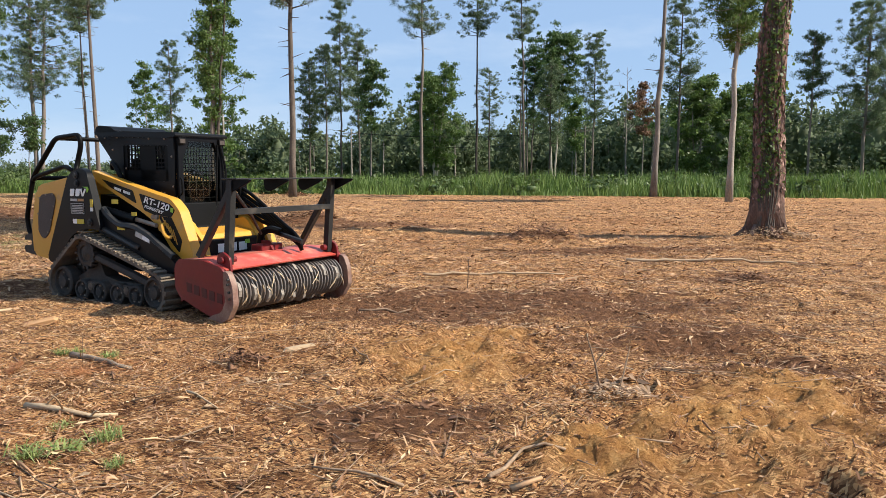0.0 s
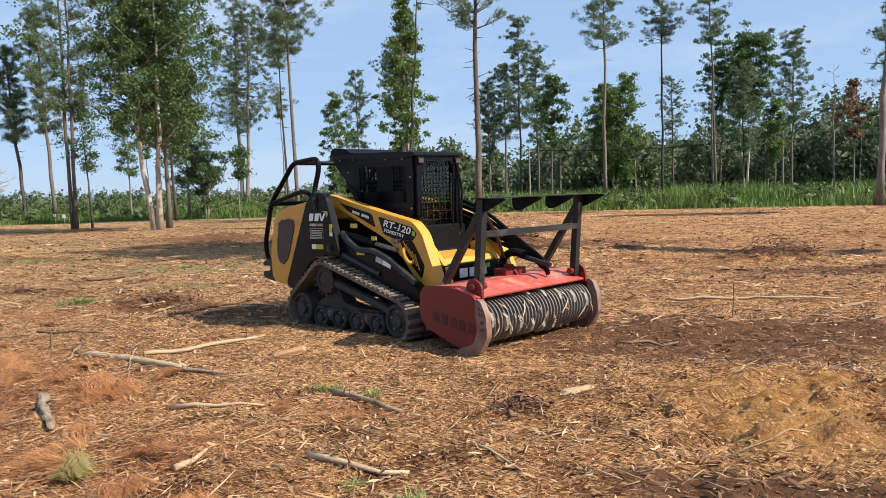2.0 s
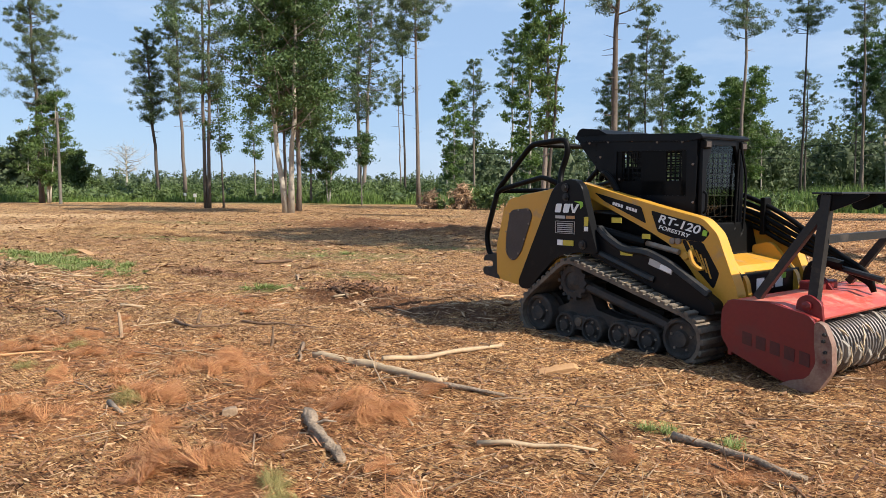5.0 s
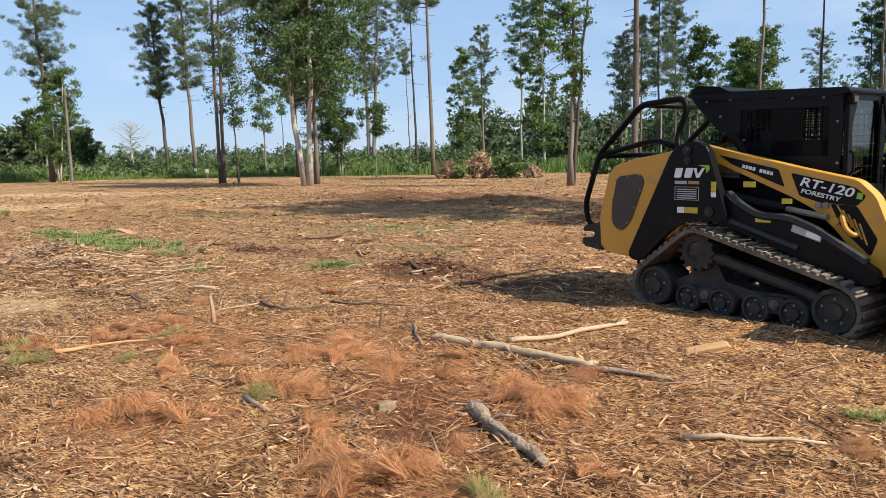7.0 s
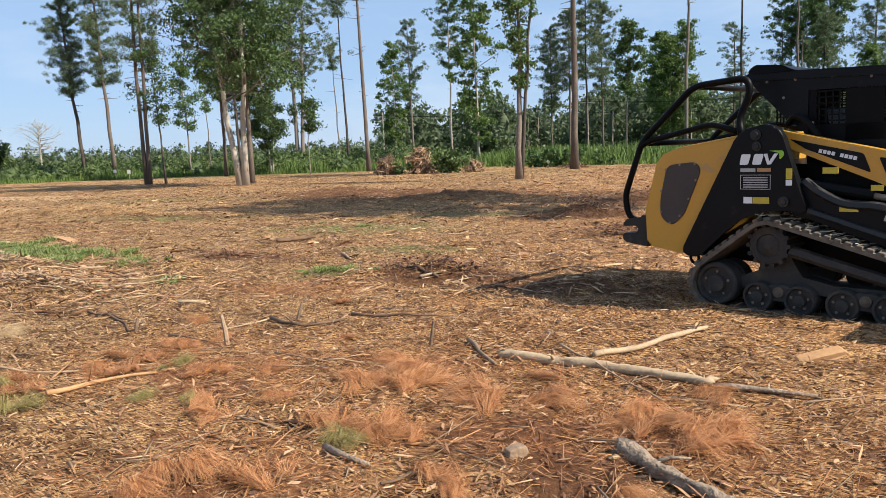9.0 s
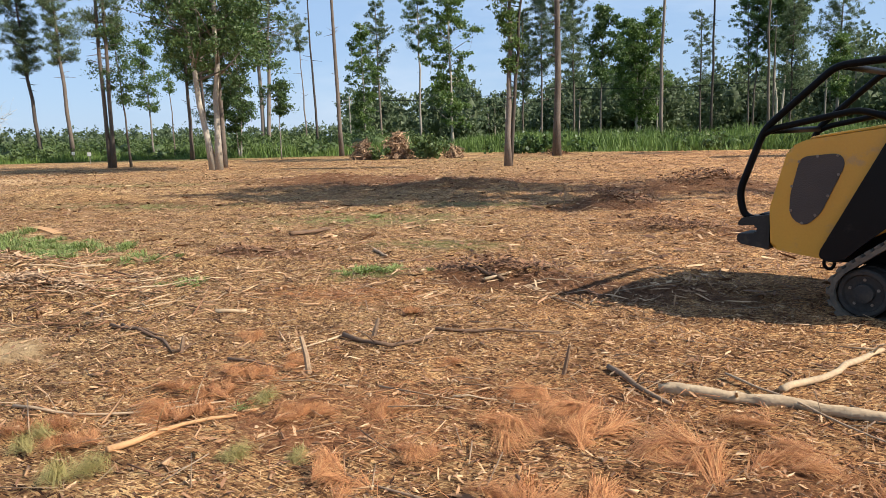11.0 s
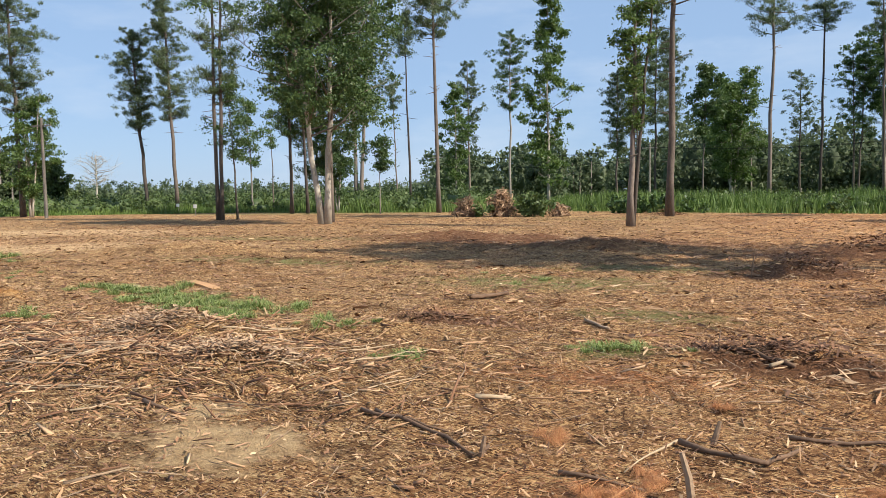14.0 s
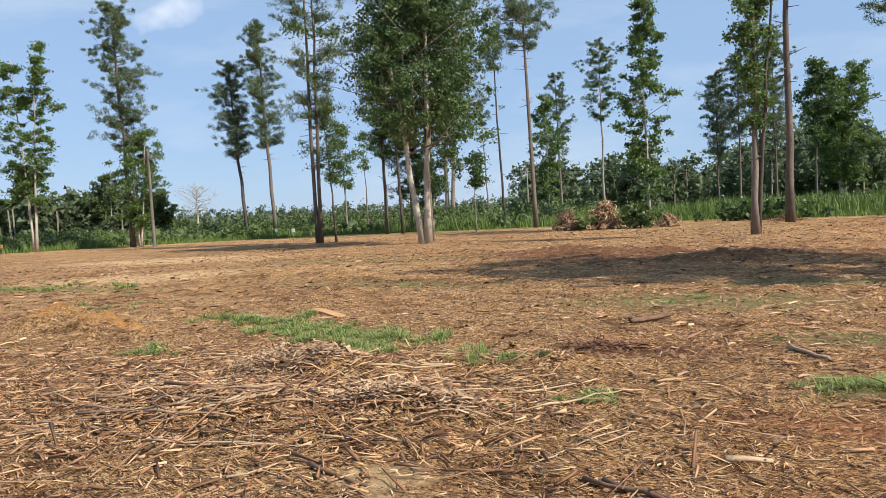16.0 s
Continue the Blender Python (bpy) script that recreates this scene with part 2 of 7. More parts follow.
CHIPS = material("wood_chips", [(0.105, 0.047, 0.023), (0.23, 0.112, 0.054), (0.36, 0.198, 0.098), (0.48, 0.290, 0.150), (0.64, 0.44, 0.255)], 0.85, 6, 50, 0.2, islands=True)
BRUSHWOOD = material("torn_roots", [(0.10, 0.058, 0.034), (0.25, 0.150, 0.084), (0.40, 0.255, 0.145), (0.56, 0.39, 0.235)], 0.85, 6, 50, 0.3, islands=True)
DARKCHIPS = material("dark_mulch", [(0.055, 0.024, 0.013), (0.13, 0.060, 0.030), (0.23, 0.110, 0.054), (0.33, 0.175, 0.088)], 0.9, 6, 50, 0.2, islands=True)
CLODS = material("clay_clods", [(0.24, 0.10, 0.036), (0.52, 0.26, 0.085), (0.68, 0.39, 0.155)], 0.95, 5, 50, 0.5, islands=True)
STICK = material("weathered_stick", [(0.13, 0.078, 0.048), (0.27, 0.175, 0.105), (0.42, 0.295, 0.18)], 0.85, 5, 40, 0.4, objects=True)
PALESTICK = material("pale_peeled_wood", [(0.30, 0.20, 0.115), (0.50, 0.37, 0.225)], 0.8, 5, 40, 0.3)
DARKSTICK = material("dark_wet_stick", [(0.070, 0.038, 0.021), (0.21, 0.120, 0.066)], 0.85, 6, 40, 0.4)
GREYLOG = material("grey_weathered_log", [(0.115, 0.078, 0.052), (0.36, 0.265, 0.18)], 0.9, 9, 45, 1.0, spread=0.18)
ORANGEWOOD = material("fresh_orange_wood", [(0.36, 0.18, 0.075), (0.52, 0.30, 0.135)], 0.8, 6, 40, 0.3)


def ground_material():
    m = bpy.data.materials.new("mulched_ground")
    m.use_nodes = True
    n, l = m.node_tree.nodes, m.node_tree.links
    b = n["Principled BSDF"]
    b.inputs["Roughness"].default_value = 0.95
    b.inputs["Specular IOR Level"].default_value = 0.15
    pos = n.new("ShaderNodeNewGeometry").outputs["Position"]

    def noise_of(scale, detail=5, rough=0.6, stretch=None, turn=0):
        t = n.new("ShaderNodeTexNoise")
        t.inputs["Scale"].default_value, t.inputs["Detail"].default_value, t.inputs["Roughness"].default_value = scale, detail, rough
        src = pos
        if stretch:
            mp = n.new("ShaderNodeMapping")
            mp.inputs["Scale"].default_value, mp.inputs["Rotation"].default_value = stretch, (0, 0, turn)
            l.new(pos, mp.inputs["Vector"])
            src = mp.outputs["Vector"]
        l.new(src, t.inputs["Vector"])
        return t.outputs["Fac"]

    def ramp_of(fac, stops):
        r = n.new("ShaderNodeValToRGB")
        e = r.color_ramp.elements
        while len(e) < len(stops):
            e.new(0.5)
        for i, (p, c) in enumerate(stops):
            e[i].position, e[i].color = p, (*c, 1)
        l.new(fac, r.inputs["Fac"])
        return r.outputs["Color"]

    def mix_of(fac, a, c, mode="MIX"):
        x = n.new("ShaderNodeMixRGB")
        x.blend_type = mode
        l.new(fac, x.inputs["Fac"]) if not isinstance(fac, float) else setattr(x.inputs["Fac"], "default_value", fac)
        for s, v in ((x.inputs["Color1"], a), (x.inputs["Color2"], c)):
            if isinstance(v, tuple):
                s.default_value = (*v, 1)
            else:
                l.new(v, s)
        return x.outputs["Color"]

    def attr(name):
        a = n.new("ShaderNodeAttribute")
        a.attribute_name = name
        return a.outputs["Fac"]

    def edge(mask, lo=0.42, hi=0.58):
        """A mask broken up by noise."""
        s = n.new("ShaderNodeMath")
        s.operation = "MULTIPLY_ADD"
        l.new(noise_of(2.6, 9, 0.8), s.inputs[0])
        s.inputs[1].default_value = 2.2
        l.new(mask, s.inputs[2])
        r = n.new("ShaderNodeMapRange")
        r.inputs["From Min"].default_value, r.inputs["From Max"].default_value = lo + 1.18, hi + 1.30
        l.new(s.outputs[0], r.inputs["Value"])
        return r.outputs["Result"]

    fine_a = noise_of(16, 8, 0.8, (1, 3.6, 1), 0.5)
    fine_b = noise_of(18, 8, 0.8, (3.8, 1, 1), 0.2)
    litter = mix_of(noise_of(2.5, 3), ramp_of(fine_a, [(0.32, (0.075, 0.036, 0.020)), (0.45, (0.22, 0.112, 0.056)), (0.57, (0.40, 0.225, 0.11)), (0.68, (0.62, 0.42, 0.225))]),
                    ramp_of(fine_b, [(0.32, (0.080, 0.039, 0.021)), (0.46, (0.25, 0.130, 0.064)), (0.58, (0.42, 0.245, 0.12)), (0.69, (0.64, 0.44, 0.24))]))
    warp = n.new("ShaderNodeMixRGB")
    warp.blend_type = "ADD"
    warp.inputs["Fac"].default_value = 0.035
    wn = n.new("ShaderNodeTexNoise")
    wn.inputs["Scale"].default_value, wn.inputs["Detail"].default_value = 7.0, 2
    l.new(pos, wn.inputs["Vector"])
    l.new(pos, warp.inputs["Color1"])
    l.new(wn.outputs["Color"], warp.inputs["Color2"])

    def shreds(base, turn, long, wide, share, stops):
        """Matted shreds of wood of one lie, each of one tone."""
        mp = n.new("ShaderNodeMapping")
        mp.vector_type = "TEXTURE"
        mp.inputs["Scale"].default_value, mp.inputs["Rotation"].default_value = (long, wide, 1), (0, 0, turn)
        l.new(warp.outputs["Color"], mp.inputs["Vector"])
        v = n.new("ShaderNodeTexVoronoi")
        v.voronoi_dimensions = "2D"
        v.inputs["Scale"].default_value = 1.0
        l.new(mp.outputs["Vector"], v.inputs["Vector"])
        sep = n.new("ShaderNodeSeparateColor")
        l.new(v.outputs["Color"], sep.inputs["Color"])
        near_core, picked, both = (n.new("ShaderNodeMath") for _ in range(3))
        near_core.operation, picked.operation, both.operation = "LESS_THAN", "LESS_THAN", "MULTIPLY"
        l.new(v.outputs["Distance"], near_core.inputs[0])
        near_core.inputs[1].default_value = 0.46
        l.new(sep.outputs["Green"], picked.inputs[0])
        picked.inputs[1].default_value = share
        l.new(near_core.outputs[0], both.inputs[0])
        l.new(picked.outputs[0], both.inputs[1])
        return mix_of(both.outputs[0], base, ramp_of(sep.outputs["Red"], stops))

    woody = [(0.0, (0.048, 0.022, 0.012)), (0.30, (0.16, 0.077, 0.037)), (0.55, (0.40, 0.218, 0.104)), (0.78, (0.62, 0.39, 0.195)), (1.0, (0.74, 0.53, 0.29))]
    for turn, long, wide, share in ((0.3, 0.16, 0.030, 0.35), (1.9, 0.13, 0.026, 0.35), (2.7, 0.075, 0.014, 0.5), (0.9, 0.060, 0.012, 0.5), (-0.25, 0.045, 0.010, 0.5)):
        litter = shreds(litter, turn, long, wide, share, woody)
    patches = ramp_of(noise_of(0.32, 5, 0.6), [(0.36, (0.98, 0.80, 0.66)), (0.55, (1.24, 1.12, 0.99)), (0.70, (1.42, 1.28, 1.09))])
    col = mix_of(1.0, litter, patches, "MULTIPLY")
    clumps = ramp_of(noise_of(1.7, 7, 0.72), [(0.37, (0.40, 0.35, 0.31)), (0.49, (0.97, 0.96, 0.95)), (0.64, (1.22, 1.19, 1.15))])
    col = mix_of(1.0, col, clumps, "MULTIPLY")
    col = mix_of(attr("dry"), col, mix_of(1.0, col, (0.83, 0.93, 0.97), "MULTIPLY"))
    # soil colour for the mulch zones and the one zone of painted tree shade
    soil = ramp_of(noise_of(14, 8, 0.7), [(0.30, (0.070, 0.032, 0.017)), (0.64, (0.25, 0.118, 0.056))])
    col = mix_of(edge(attr("mulch"), 0.36, 0.52), col, soil)
    clay = ramp_of(noise_of(7, 8, 0.7), [(0.32, (0.27, 0.115, 0.040)), (0.50, (0.53, 0.26, 0.085)), (0.70, (0.72, 0.42, 0.17))])
    col = mix_of(edge(attr("clay"), 0.46, 0.80), col, clay)
    sand = ramp_of(noise_of(6, 7, 0.7), [(0.35, (0.44, 0.275, 0.135)), (0.65, (0.70, 0.48, 0.255))])
    col = mix_of(edge(attr("sand")), col, sand)
    rust = ramp_of(noise_of(16, 8, 0.75), [(0.34, (0.17, 0.068, 0.032)), (0.64, (0.44, 0.185, 0.085))])
    col = mix_of(edge(attr("rust"), 0.62, 1.0), col, rust)
    green = ramp_of(noise_of(5, 7, 0.7), [(0.35, (0.12, 0.125, 0.036)), (0.65, (0.27, 0.255, 0.10))])
    col = mix_of(edge(attr("green"), 0.5, 0.95), col, green)
    mead = ramp_of(noise_of(0.5, 7, 0.7), [(0.35, (0.055, 0.088, 0.020)), (0.65, (0.115, 0.155, 0.036))])
    col = mix_of(attr("meadow"), col, mead)
    l.new(col, b.inputs["Base Color"])
    bp = n.new("ShaderNodeBump")
    bp.inputs["Strength"].default_value, bp.inputs["Distance"].default_value = 1.0, 0.06
    rough_fac = n.new("ShaderNodeMath")
    rough_fac.operation = "ADD"
    l.new(fine_a, rough_fac.inputs[0])
    l.new(noise_of(9, 9, 0.75), rough_fac.inputs[1])
    l.new(rough_fac.outputs[0], bp.inputs["Height"])
    l.new(bp.outputs["Normal"], b.inputs["Normal"])
    return m


GROUND = ground_material()


# ---- building helpers ----
def finish(bm, name, mat, smooth=False):
    bmesh.ops.recalc_face_normals(bm, faces=bm.faces)
    me = bpy.data.meshes.new(name)
    bm.to_mesh(me)
    bm.free()
    me.materials.append(mat)
    if smooth:
        me.shade_smooth()
    return me


def part(name, bm, mat, parent, label="", smooth=False):
    ob = new(name, finish(bm, name, mat, smooth))
    ob.parent = parent
    return tagged(ob, label)


def thing(name, m, label, category, group=""):
    ob = new(name)
    ob.matrix_world = m
    ob.empty_display_size = 0.3
    return tagged(ob, label, category, group)


def box(bm, x0, x1, y0, y1, z0, z1, bevel=0.0):
    vs = [bm.verts.new((x, y, z)) for x in (x0, x1) for y in (y0, y1) for z in (z0, z1)]
    fs = [bm.faces.new([vs[i] for i in q]) for q in ((0, 1, 3, 2), (4, 6, 7, 5), (0, 4, 5, 1), (2, 3, 7, 6), (0, 2, 6, 4), (1, 5, 7, 3))]
    if bevel:
        bmesh.ops.bevel(bm, geom=list({e for f in fs for e in f.edges}), offset=bevel, segments=2, affect="EDGES", profile=0.5)
    return bm


def prism(bm, pts, y0, y1, bevel=0.0):
    """A plate with the outline pts in x and z, from y0 to y1."""
    a = [bm.verts.new((x, y0, z)) for x, z in pts]
    b = [bm.verts.new((x, y1, z)) for x, z in pts]
    fs = [bm.faces.new(a), bm.faces.new(b[::-1])]
    for i in range(len(pts)):
        j = (i + 1) % len(pts)
        fs.append(bm.faces.new((a[i], b[i], b[j], a[j])))
    if bevel:
        bmesh.ops.bevel(bm, geom=list({e for f in fs for e in f.edges}), offset=bevel, segments=2, affect="EDGES", profile=0.5)
    return bm


def rounded(pts, r, steps=4):
    """The outline with its corners cut round."""
    out = []
    for i, p in enumerate(pts):
        a, c = Vector(pts[i - 1]), Vector(pts[(i + 1) % len(pts)])
        p = Vector(p)
        ra = min(r, (a - p).length * 0.45)
        rc = min(r, (c - p).length * 0.45)
        s, e = p + (a - p).normalized() * ra, p + (c - p).normalized() * rc
        for k in range(steps + 1):
            t = k / steps
            out.append(tuple(s * (1 - t) ** 2 + p * 2 * t * (1 - t) + e * t * t))
    return out


def smooth_path(pts, r, steps=4):
    out = [Vector(pts[0])]
    for i in range(1, len(pts) - 1):
        a, p, c = Vector(pts[i - 1]), Vector(pts[i]), Vector(pts[i + 1])
        ra, rc = min(r, (a - p).length * 0.45), min(r, (c - p).length * 0.45)
        s, e = p + (a - p).normalized() * ra, p + (c - p).normalized() * rc
        for k in range(steps + 1):
            t = k / steps
            out.append(s * (1 - t) ** 2 + p * 2 * t * (1 - t) + e * t * t)
    return out + [Vector(pts[-1])]


def tube(bm, pts, radii, seg=8, square=False):
    """A tube along pts; radii one number or one a point."""
    pts = [Vector(p) for p in pts]
    if not hasattr(radii, "__len__"):
        radii = [radii] * len(pts)
    radii = [float(q) for q in radii]
    rings, side = [], None
    for i, p in enumerate(pts):
        d = (pts[min(i + 1, len(pts) - 1)] - pts[max(i - 1, 0)]).normalized()
        if side is None:
            side = d.cross(Vector((0, 0, 1)) if abs(d.z) < 0.95 else Vector((0, 1, 0))).normalized()
        side = (side - d * side.dot(d)).normalized()
        up = side.cross(d)
        off = math.pi / 4 if square else 0
        k = 2 ** 0.5 if square else 1
        rings.append([bm.verts.new(p + k * radii[i] * (math.cos(off + 2 * math.pi * j / seg) * side + math.sin(off + 2 * math.pi * j / seg) * up)) for j in range(seg)])
    for a, b in zip(rings, rings[1:]):
        for j in range(seg):
            bm.faces.new((a[j], a[(j + 1) % seg], b[(j + 1) % seg], b[j]))
    bm.faces.new(rings[0][::-1])
    bm.faces.new(rings[-1])
    return bm


def lathe(bm, profile, cx, cz, seg=28):
    """Turns (radius, y) round an axis along y through (cx, cz)."""
    rings = [[bm.verts.new((cx + r * math.cos(2 * math.pi * j / seg), y, cz + r * math.sin(2 * math.pi * j / seg))) for j in range(seg)] for r, y in profile]
    for a, b in zip(rings, rings[1:]):
        for j in range(seg):
            bm.faces.new((a[j], a[(j + 1) % seg], b[(j + 1) % seg], b[j]))
    bm.faces.new(rings[0][::-1])
    bm.faces.new(rings[-1])
    return bm


def raw_mesh(name, verts, faces, mat, smooth=False):
    """A mesh from arrays: verts n x 3, faces m x k (all alike)."""
    verts, faces = np.asarray(verts, np.float32), np.asarray(faces, np.int32)
    me = bpy.data.meshes.new(name)
    me.vertices.add(len(verts))
    me.vertices.foreach_set("co", verts.ravel())
    k = faces.shape[1]
    me.loops.add(faces.size)
    me.loops.foreach_set("vertex_index", faces.ravel())
    me.polygons.add(len(faces))
    me.polygons.foreach_set("loop_start", np.arange(0, faces.size, k, dtype=np.int32))
    me.update(calc_edges=True)
    me.materials.append(mat)
    if smooth:
        me.shade_smooth()
    return me


def smoothstep(a, b, x):
    t = np.clip((np.asarray(x, float) - a) / (b - a), 0, 1)
    return t * t * (3 - 2 * t)


LOADER = pose(-4.41, 10.38, 0.0, 0, 0, -29.1)    # where the tracked loader stands
EDGE_X = [-260, -160, -100, -78, -66, -50, -36, -19, -5, 6, 20, 40, 80, 260]
EDGE_Y = [-30, 5, 36, 48, 58, 63, 60, 61, 52, 48.7, 43, 38, 32, 10]


def rise(x, y):
    """Height of the ground without its small unevenness."""
    d = np.hypot(np.asarray(x, float) + 4, np.asarray(y, float) - 3)
    return 0.14 * smoothstep(12, 32, d)



# ---- ground ----
def spaced(lo, hi, step, near_lo, near_hi, growth=1.16):
    mid = list(np.arange(near_lo, near_hi + step * 0.5, step))
    up, down, s = [], [], step
    while (up[-1] if up else near_hi) < hi:
        s *= growth
        up.append((up[-1] if up else near_hi) + s)
    s = step
    while (down[-1] if down else near_lo) > lo:
        s *= growth
        down.append((down[-1] if down else near_lo) - s)
    return np.array(down[::-1] + mid + up)


def bumps(x, y):
    v = Vector((x, y, 0.0))
    n1 = noise.noise(v * 0.55)
    n2 = noise.noise(v * 1.7 + Vector((7, 3, 1)))
    n3 = noise.noise(v * 4.3 + Vector((2, 9, 4)))
    n4 = noise.noise(v * 8.5 + Vector((5, 1, 8)))
    ridge = 0.5 - abs(noise.noise(v * 2.4 + Vector((1, 6, 3))))
    return 0.032 * n1 + 0.030 * n2 + 0.022 * n3 + 0.015 * n4 + 0.020 * ridge


# x, y, half-length, half-width, turn in degrees
CLAY = [(0.05, 6.6, 0.75, 1.0, 10), (0.35, 7.5, 0.45, 0.35, 0), (1.75, 4.9, 0.8, 1.0, -30), (0.95, 4.5, 0.5, 0.5, 0), (2.4, 5.6, 0.4, 0.6, 0), (-19.5, 12.4, 0.9, 0.35, 0), (-20.8, 12.3, 0.6, 0.3, 10)]
# dark mulch; the long zone at (-14, 26) paints tree shade into the soil
MULCH_AND_SHADE = [(0.6, 9.3, 3.2, 1.1, 3), (2.2, 7.6, 1.2, 0.7, 20), (-0.8, 9.6, 1.0, 0.8, 0), (4.0, 11.5, 0.8, 0.5, 0), (2.6, 6.4, 0.8, 0.5, 0), (-6.9, 10.7, 1.6, 0.45, -18), (-14.0, 26, 7, 2.2, -8), (-4, 22.5, 5, 1.2, 0), (-5.6, 5.9, 0.5, 0.35, 0), (-6.0, 6.3, 0.4, 0.25, 20), (-0.3, 5.2, 0.7, 0.45, 0), (-8.2, 10.9, 0.5, 0.3, 0), (-11.4, 12.4, 0.8, 0.4, 0), (-13.0, 9.7, 0.7, 0.4, 30), (-7.3, 18.5, 1.4, 0.7, 0), (-4, 15, 1.6, 0.6, 0), (1.6, 17.4, 1.0, 0.4, 0), (-18, 19, 2.2, 0.8, 0), (3, 15.4, 3, 0.5, 4)]
SAND = [(-11.5, 7.7, 0.75, 0.5, 0), (-12.1, 8.3, 0.4, 0.3, 0), (-27, 21, 6, 2.2, 20), (-36, 29, 7, 3, 0)]
RUST = [(-5.6, 6.3, 1.5, 0.8, 5), (-8.2, 7.0, 1.4, 0.8, 10), (-7.2, 5.4, 1.2, 0.8, 0), (-4.9, 4.8, 1.2, 0.8, 0), (-9.0, 7.2, 0.8, 0.9, 0), (-2.8, 6.3, 0.5, 0.3, 0), (-6.9, 7.4, 0.9, 0.6, 0), (-3.6, 5.3, 0.6, 0.5, 0), (-9.4, 10.1, 1.2, 0.5, 0)]
GREEN = [(-9.4, 11.2, 0.7, 0.5, 0), (-11.4, 16.5, 3.0, 1.4, 0), (-15.5, 13, 2.2, 0.8, -20), (-18, 18.8, 4, 1.0, 0), (-9.3, 13.5, 1.4, 0.8, 0), (-13.2, 11.9, 0.5, 0.4, 0), (-24, 26, 6, 1.5, 0), (-28, 17.5, 5, 0.8, 0), (-10, 19, 2.5, 1.0, 0), (-45, 56, 25, 2, 2), (-14, 44, 8, 3, 0)]


def zones(x, y, spots):
    v = np.zeros_like(x)
    for cx, cy, a, b, turn in spots:
        c, s = math.cos(radians(turn)), math.sin(radians(turn))
        u, w = (x - cx) * c + (y - cy) * s, -(x - cx) * s + (y - cy) * c
        v = np.maximum(v, np.clip(1.15 - 0.62 * np.hypot(u / a, w / b), 0, 1))
    return v


def thickened(lines, lo, hi, step):
    """The grid lines with closer ones between lo and hi."""
    return np.concatenate([lines[lines < lo - step * 0.5], np.arange(lo, hi, step), lines[lines > hi + step * 0.3]])


gx = thickened(spaced(-2600, 2600, 0.085, -19, 5.5), -1.3, 3.6, 0.042)
gy = thickened(spaced(-2600, 2600, 0.075, 2.5, 17), 3.6, 7.9, 0.042)
XX, YY = np.meshgrid(gx, gy)
near = np.exp(-(np.maximum(0, np.hypot(XX + 6, YY - 9) - 13) / 12.0) ** 2)
ZZ = rise(XX, YY)
NOISE = np.zeros_like(ZZ)
for i, j in zip(*np.nonzero(near > 0.01)):
    NOISE[i, j] = bumps(XX[i, j], YY[i, j])
clay_m, mulch_shade_m = zones(XX, YY, CLAY), zones(XX, YY, MULCH_AND_SHADE)
ZZ = ZZ + near * NOISE * (1 + 2.6 * np.maximum(clay_m, mulch_shade_m * 0.5)) + 0.05 * clay_m * near
under_tracks = np.exp(-(np.maximum(0, np.hypot((XX + 3.55) * 0.75, YY - 9.9) - 0.8) / 0.9) ** 2)
ZZ = ZZ * (1 - 0.7 * under_tracks) + 0.012 * under_tracks
for i, j in zip(*np.nonzero((clay_m > 0.02) & (XX > -4))):
    v = Vector((XX[i, j], YY[i, j], 0.0))
    ZZ[i, j] += clay_m[i, j] * (0.09 * (0.42 - abs(noise.noise(v * 1.5 + Vector((4, 4, 0))))) + 0.045 * noise.noise(v * 5.5) + 0.055 * max(-0.1, noise.noise(v * 9.5)) + 0.045 * max(-0.1, noise.noise(v * 17)))
# x, y, half-length, half-width, height of heaps of earth and litter
for hx, hy, ha, hb, hh in ((-14.8, 9.3, 1.3, 0.5, 0.13), (-14.2, 10.75, 0.7, 0.35, 0.20), (-20.6, 12.4, 1.3, 0.5, 0.30), (-12.7, 9.4, 0.8, 0.4, 0.10), (-12.4, 11.6, 0.9, 0.3, 0.12), (-22.3, 20.6, 2.6, 0.9, 0.28), (-16.5, 27.0, 2.6, 0.9, 0.22), (-11.5, 24.8, 1.6, 0.7, 0.30),
                           (-8.3, 11.2, 0.9, 0.35, 0.12), (-7.2, 18.8, 1.0, 0.5, 0.16), (-5.2, 23.0, 1.4, 0.7, 0.22), (1.6, 17.5, 1.1, 0.5, 0.2), (7.0, 17.9, 1.0, 0.6, 0.12), (2.0, 4.6, 0.25, 0.9, 0.06), (2.75, 5.8, 0.6, 0.3, 0.10), (2.5, 7.3, 0.9, 0.25, 0.10), (-2.0, 19.5, 2.5, 0.5, 0.16)):
    ZZ += hh * np.exp(-(((XX - hx) / ha) ** 2 + ((YY - hy) / hb) ** 2)) * (1 + 8 * NOISE)
for k in range(10):                                # litter pushed up along the near track
    hx, hy = (LOADER @ Vector((-0.1 + 0.2 * k, -1.10, 0)))[:2]
    ZZ += 0.055 * np.exp(-((XX - hx) ** 2 + (YY - hy) ** 2) / 0.022) * (1 + 10 * NOISE)
meadow_m = smoothstep(0.0, 1.6, YY - np.interp(XX, EDGE_X, EDGE_Y))
meadow_m = np.maximum(meadow_m, smoothstep(60, 90, np.hypot(XX + 4, YY - 3) * (YY < 20)))
nx, ny = len(gx), len(gy)
idx = np.arange(nx * ny).reshape(ny, nx)
quads = np.stack([idx[:-1, :-1], idx[:-1, 1:], idx[1:, 1:], idx[1:, :-1]], -1).reshape(-1, 4)
ground_me = raw_mesh("ground", np.stack([XX, YY, ZZ], -1).reshape(-1, 3), quads, GROUND, True)
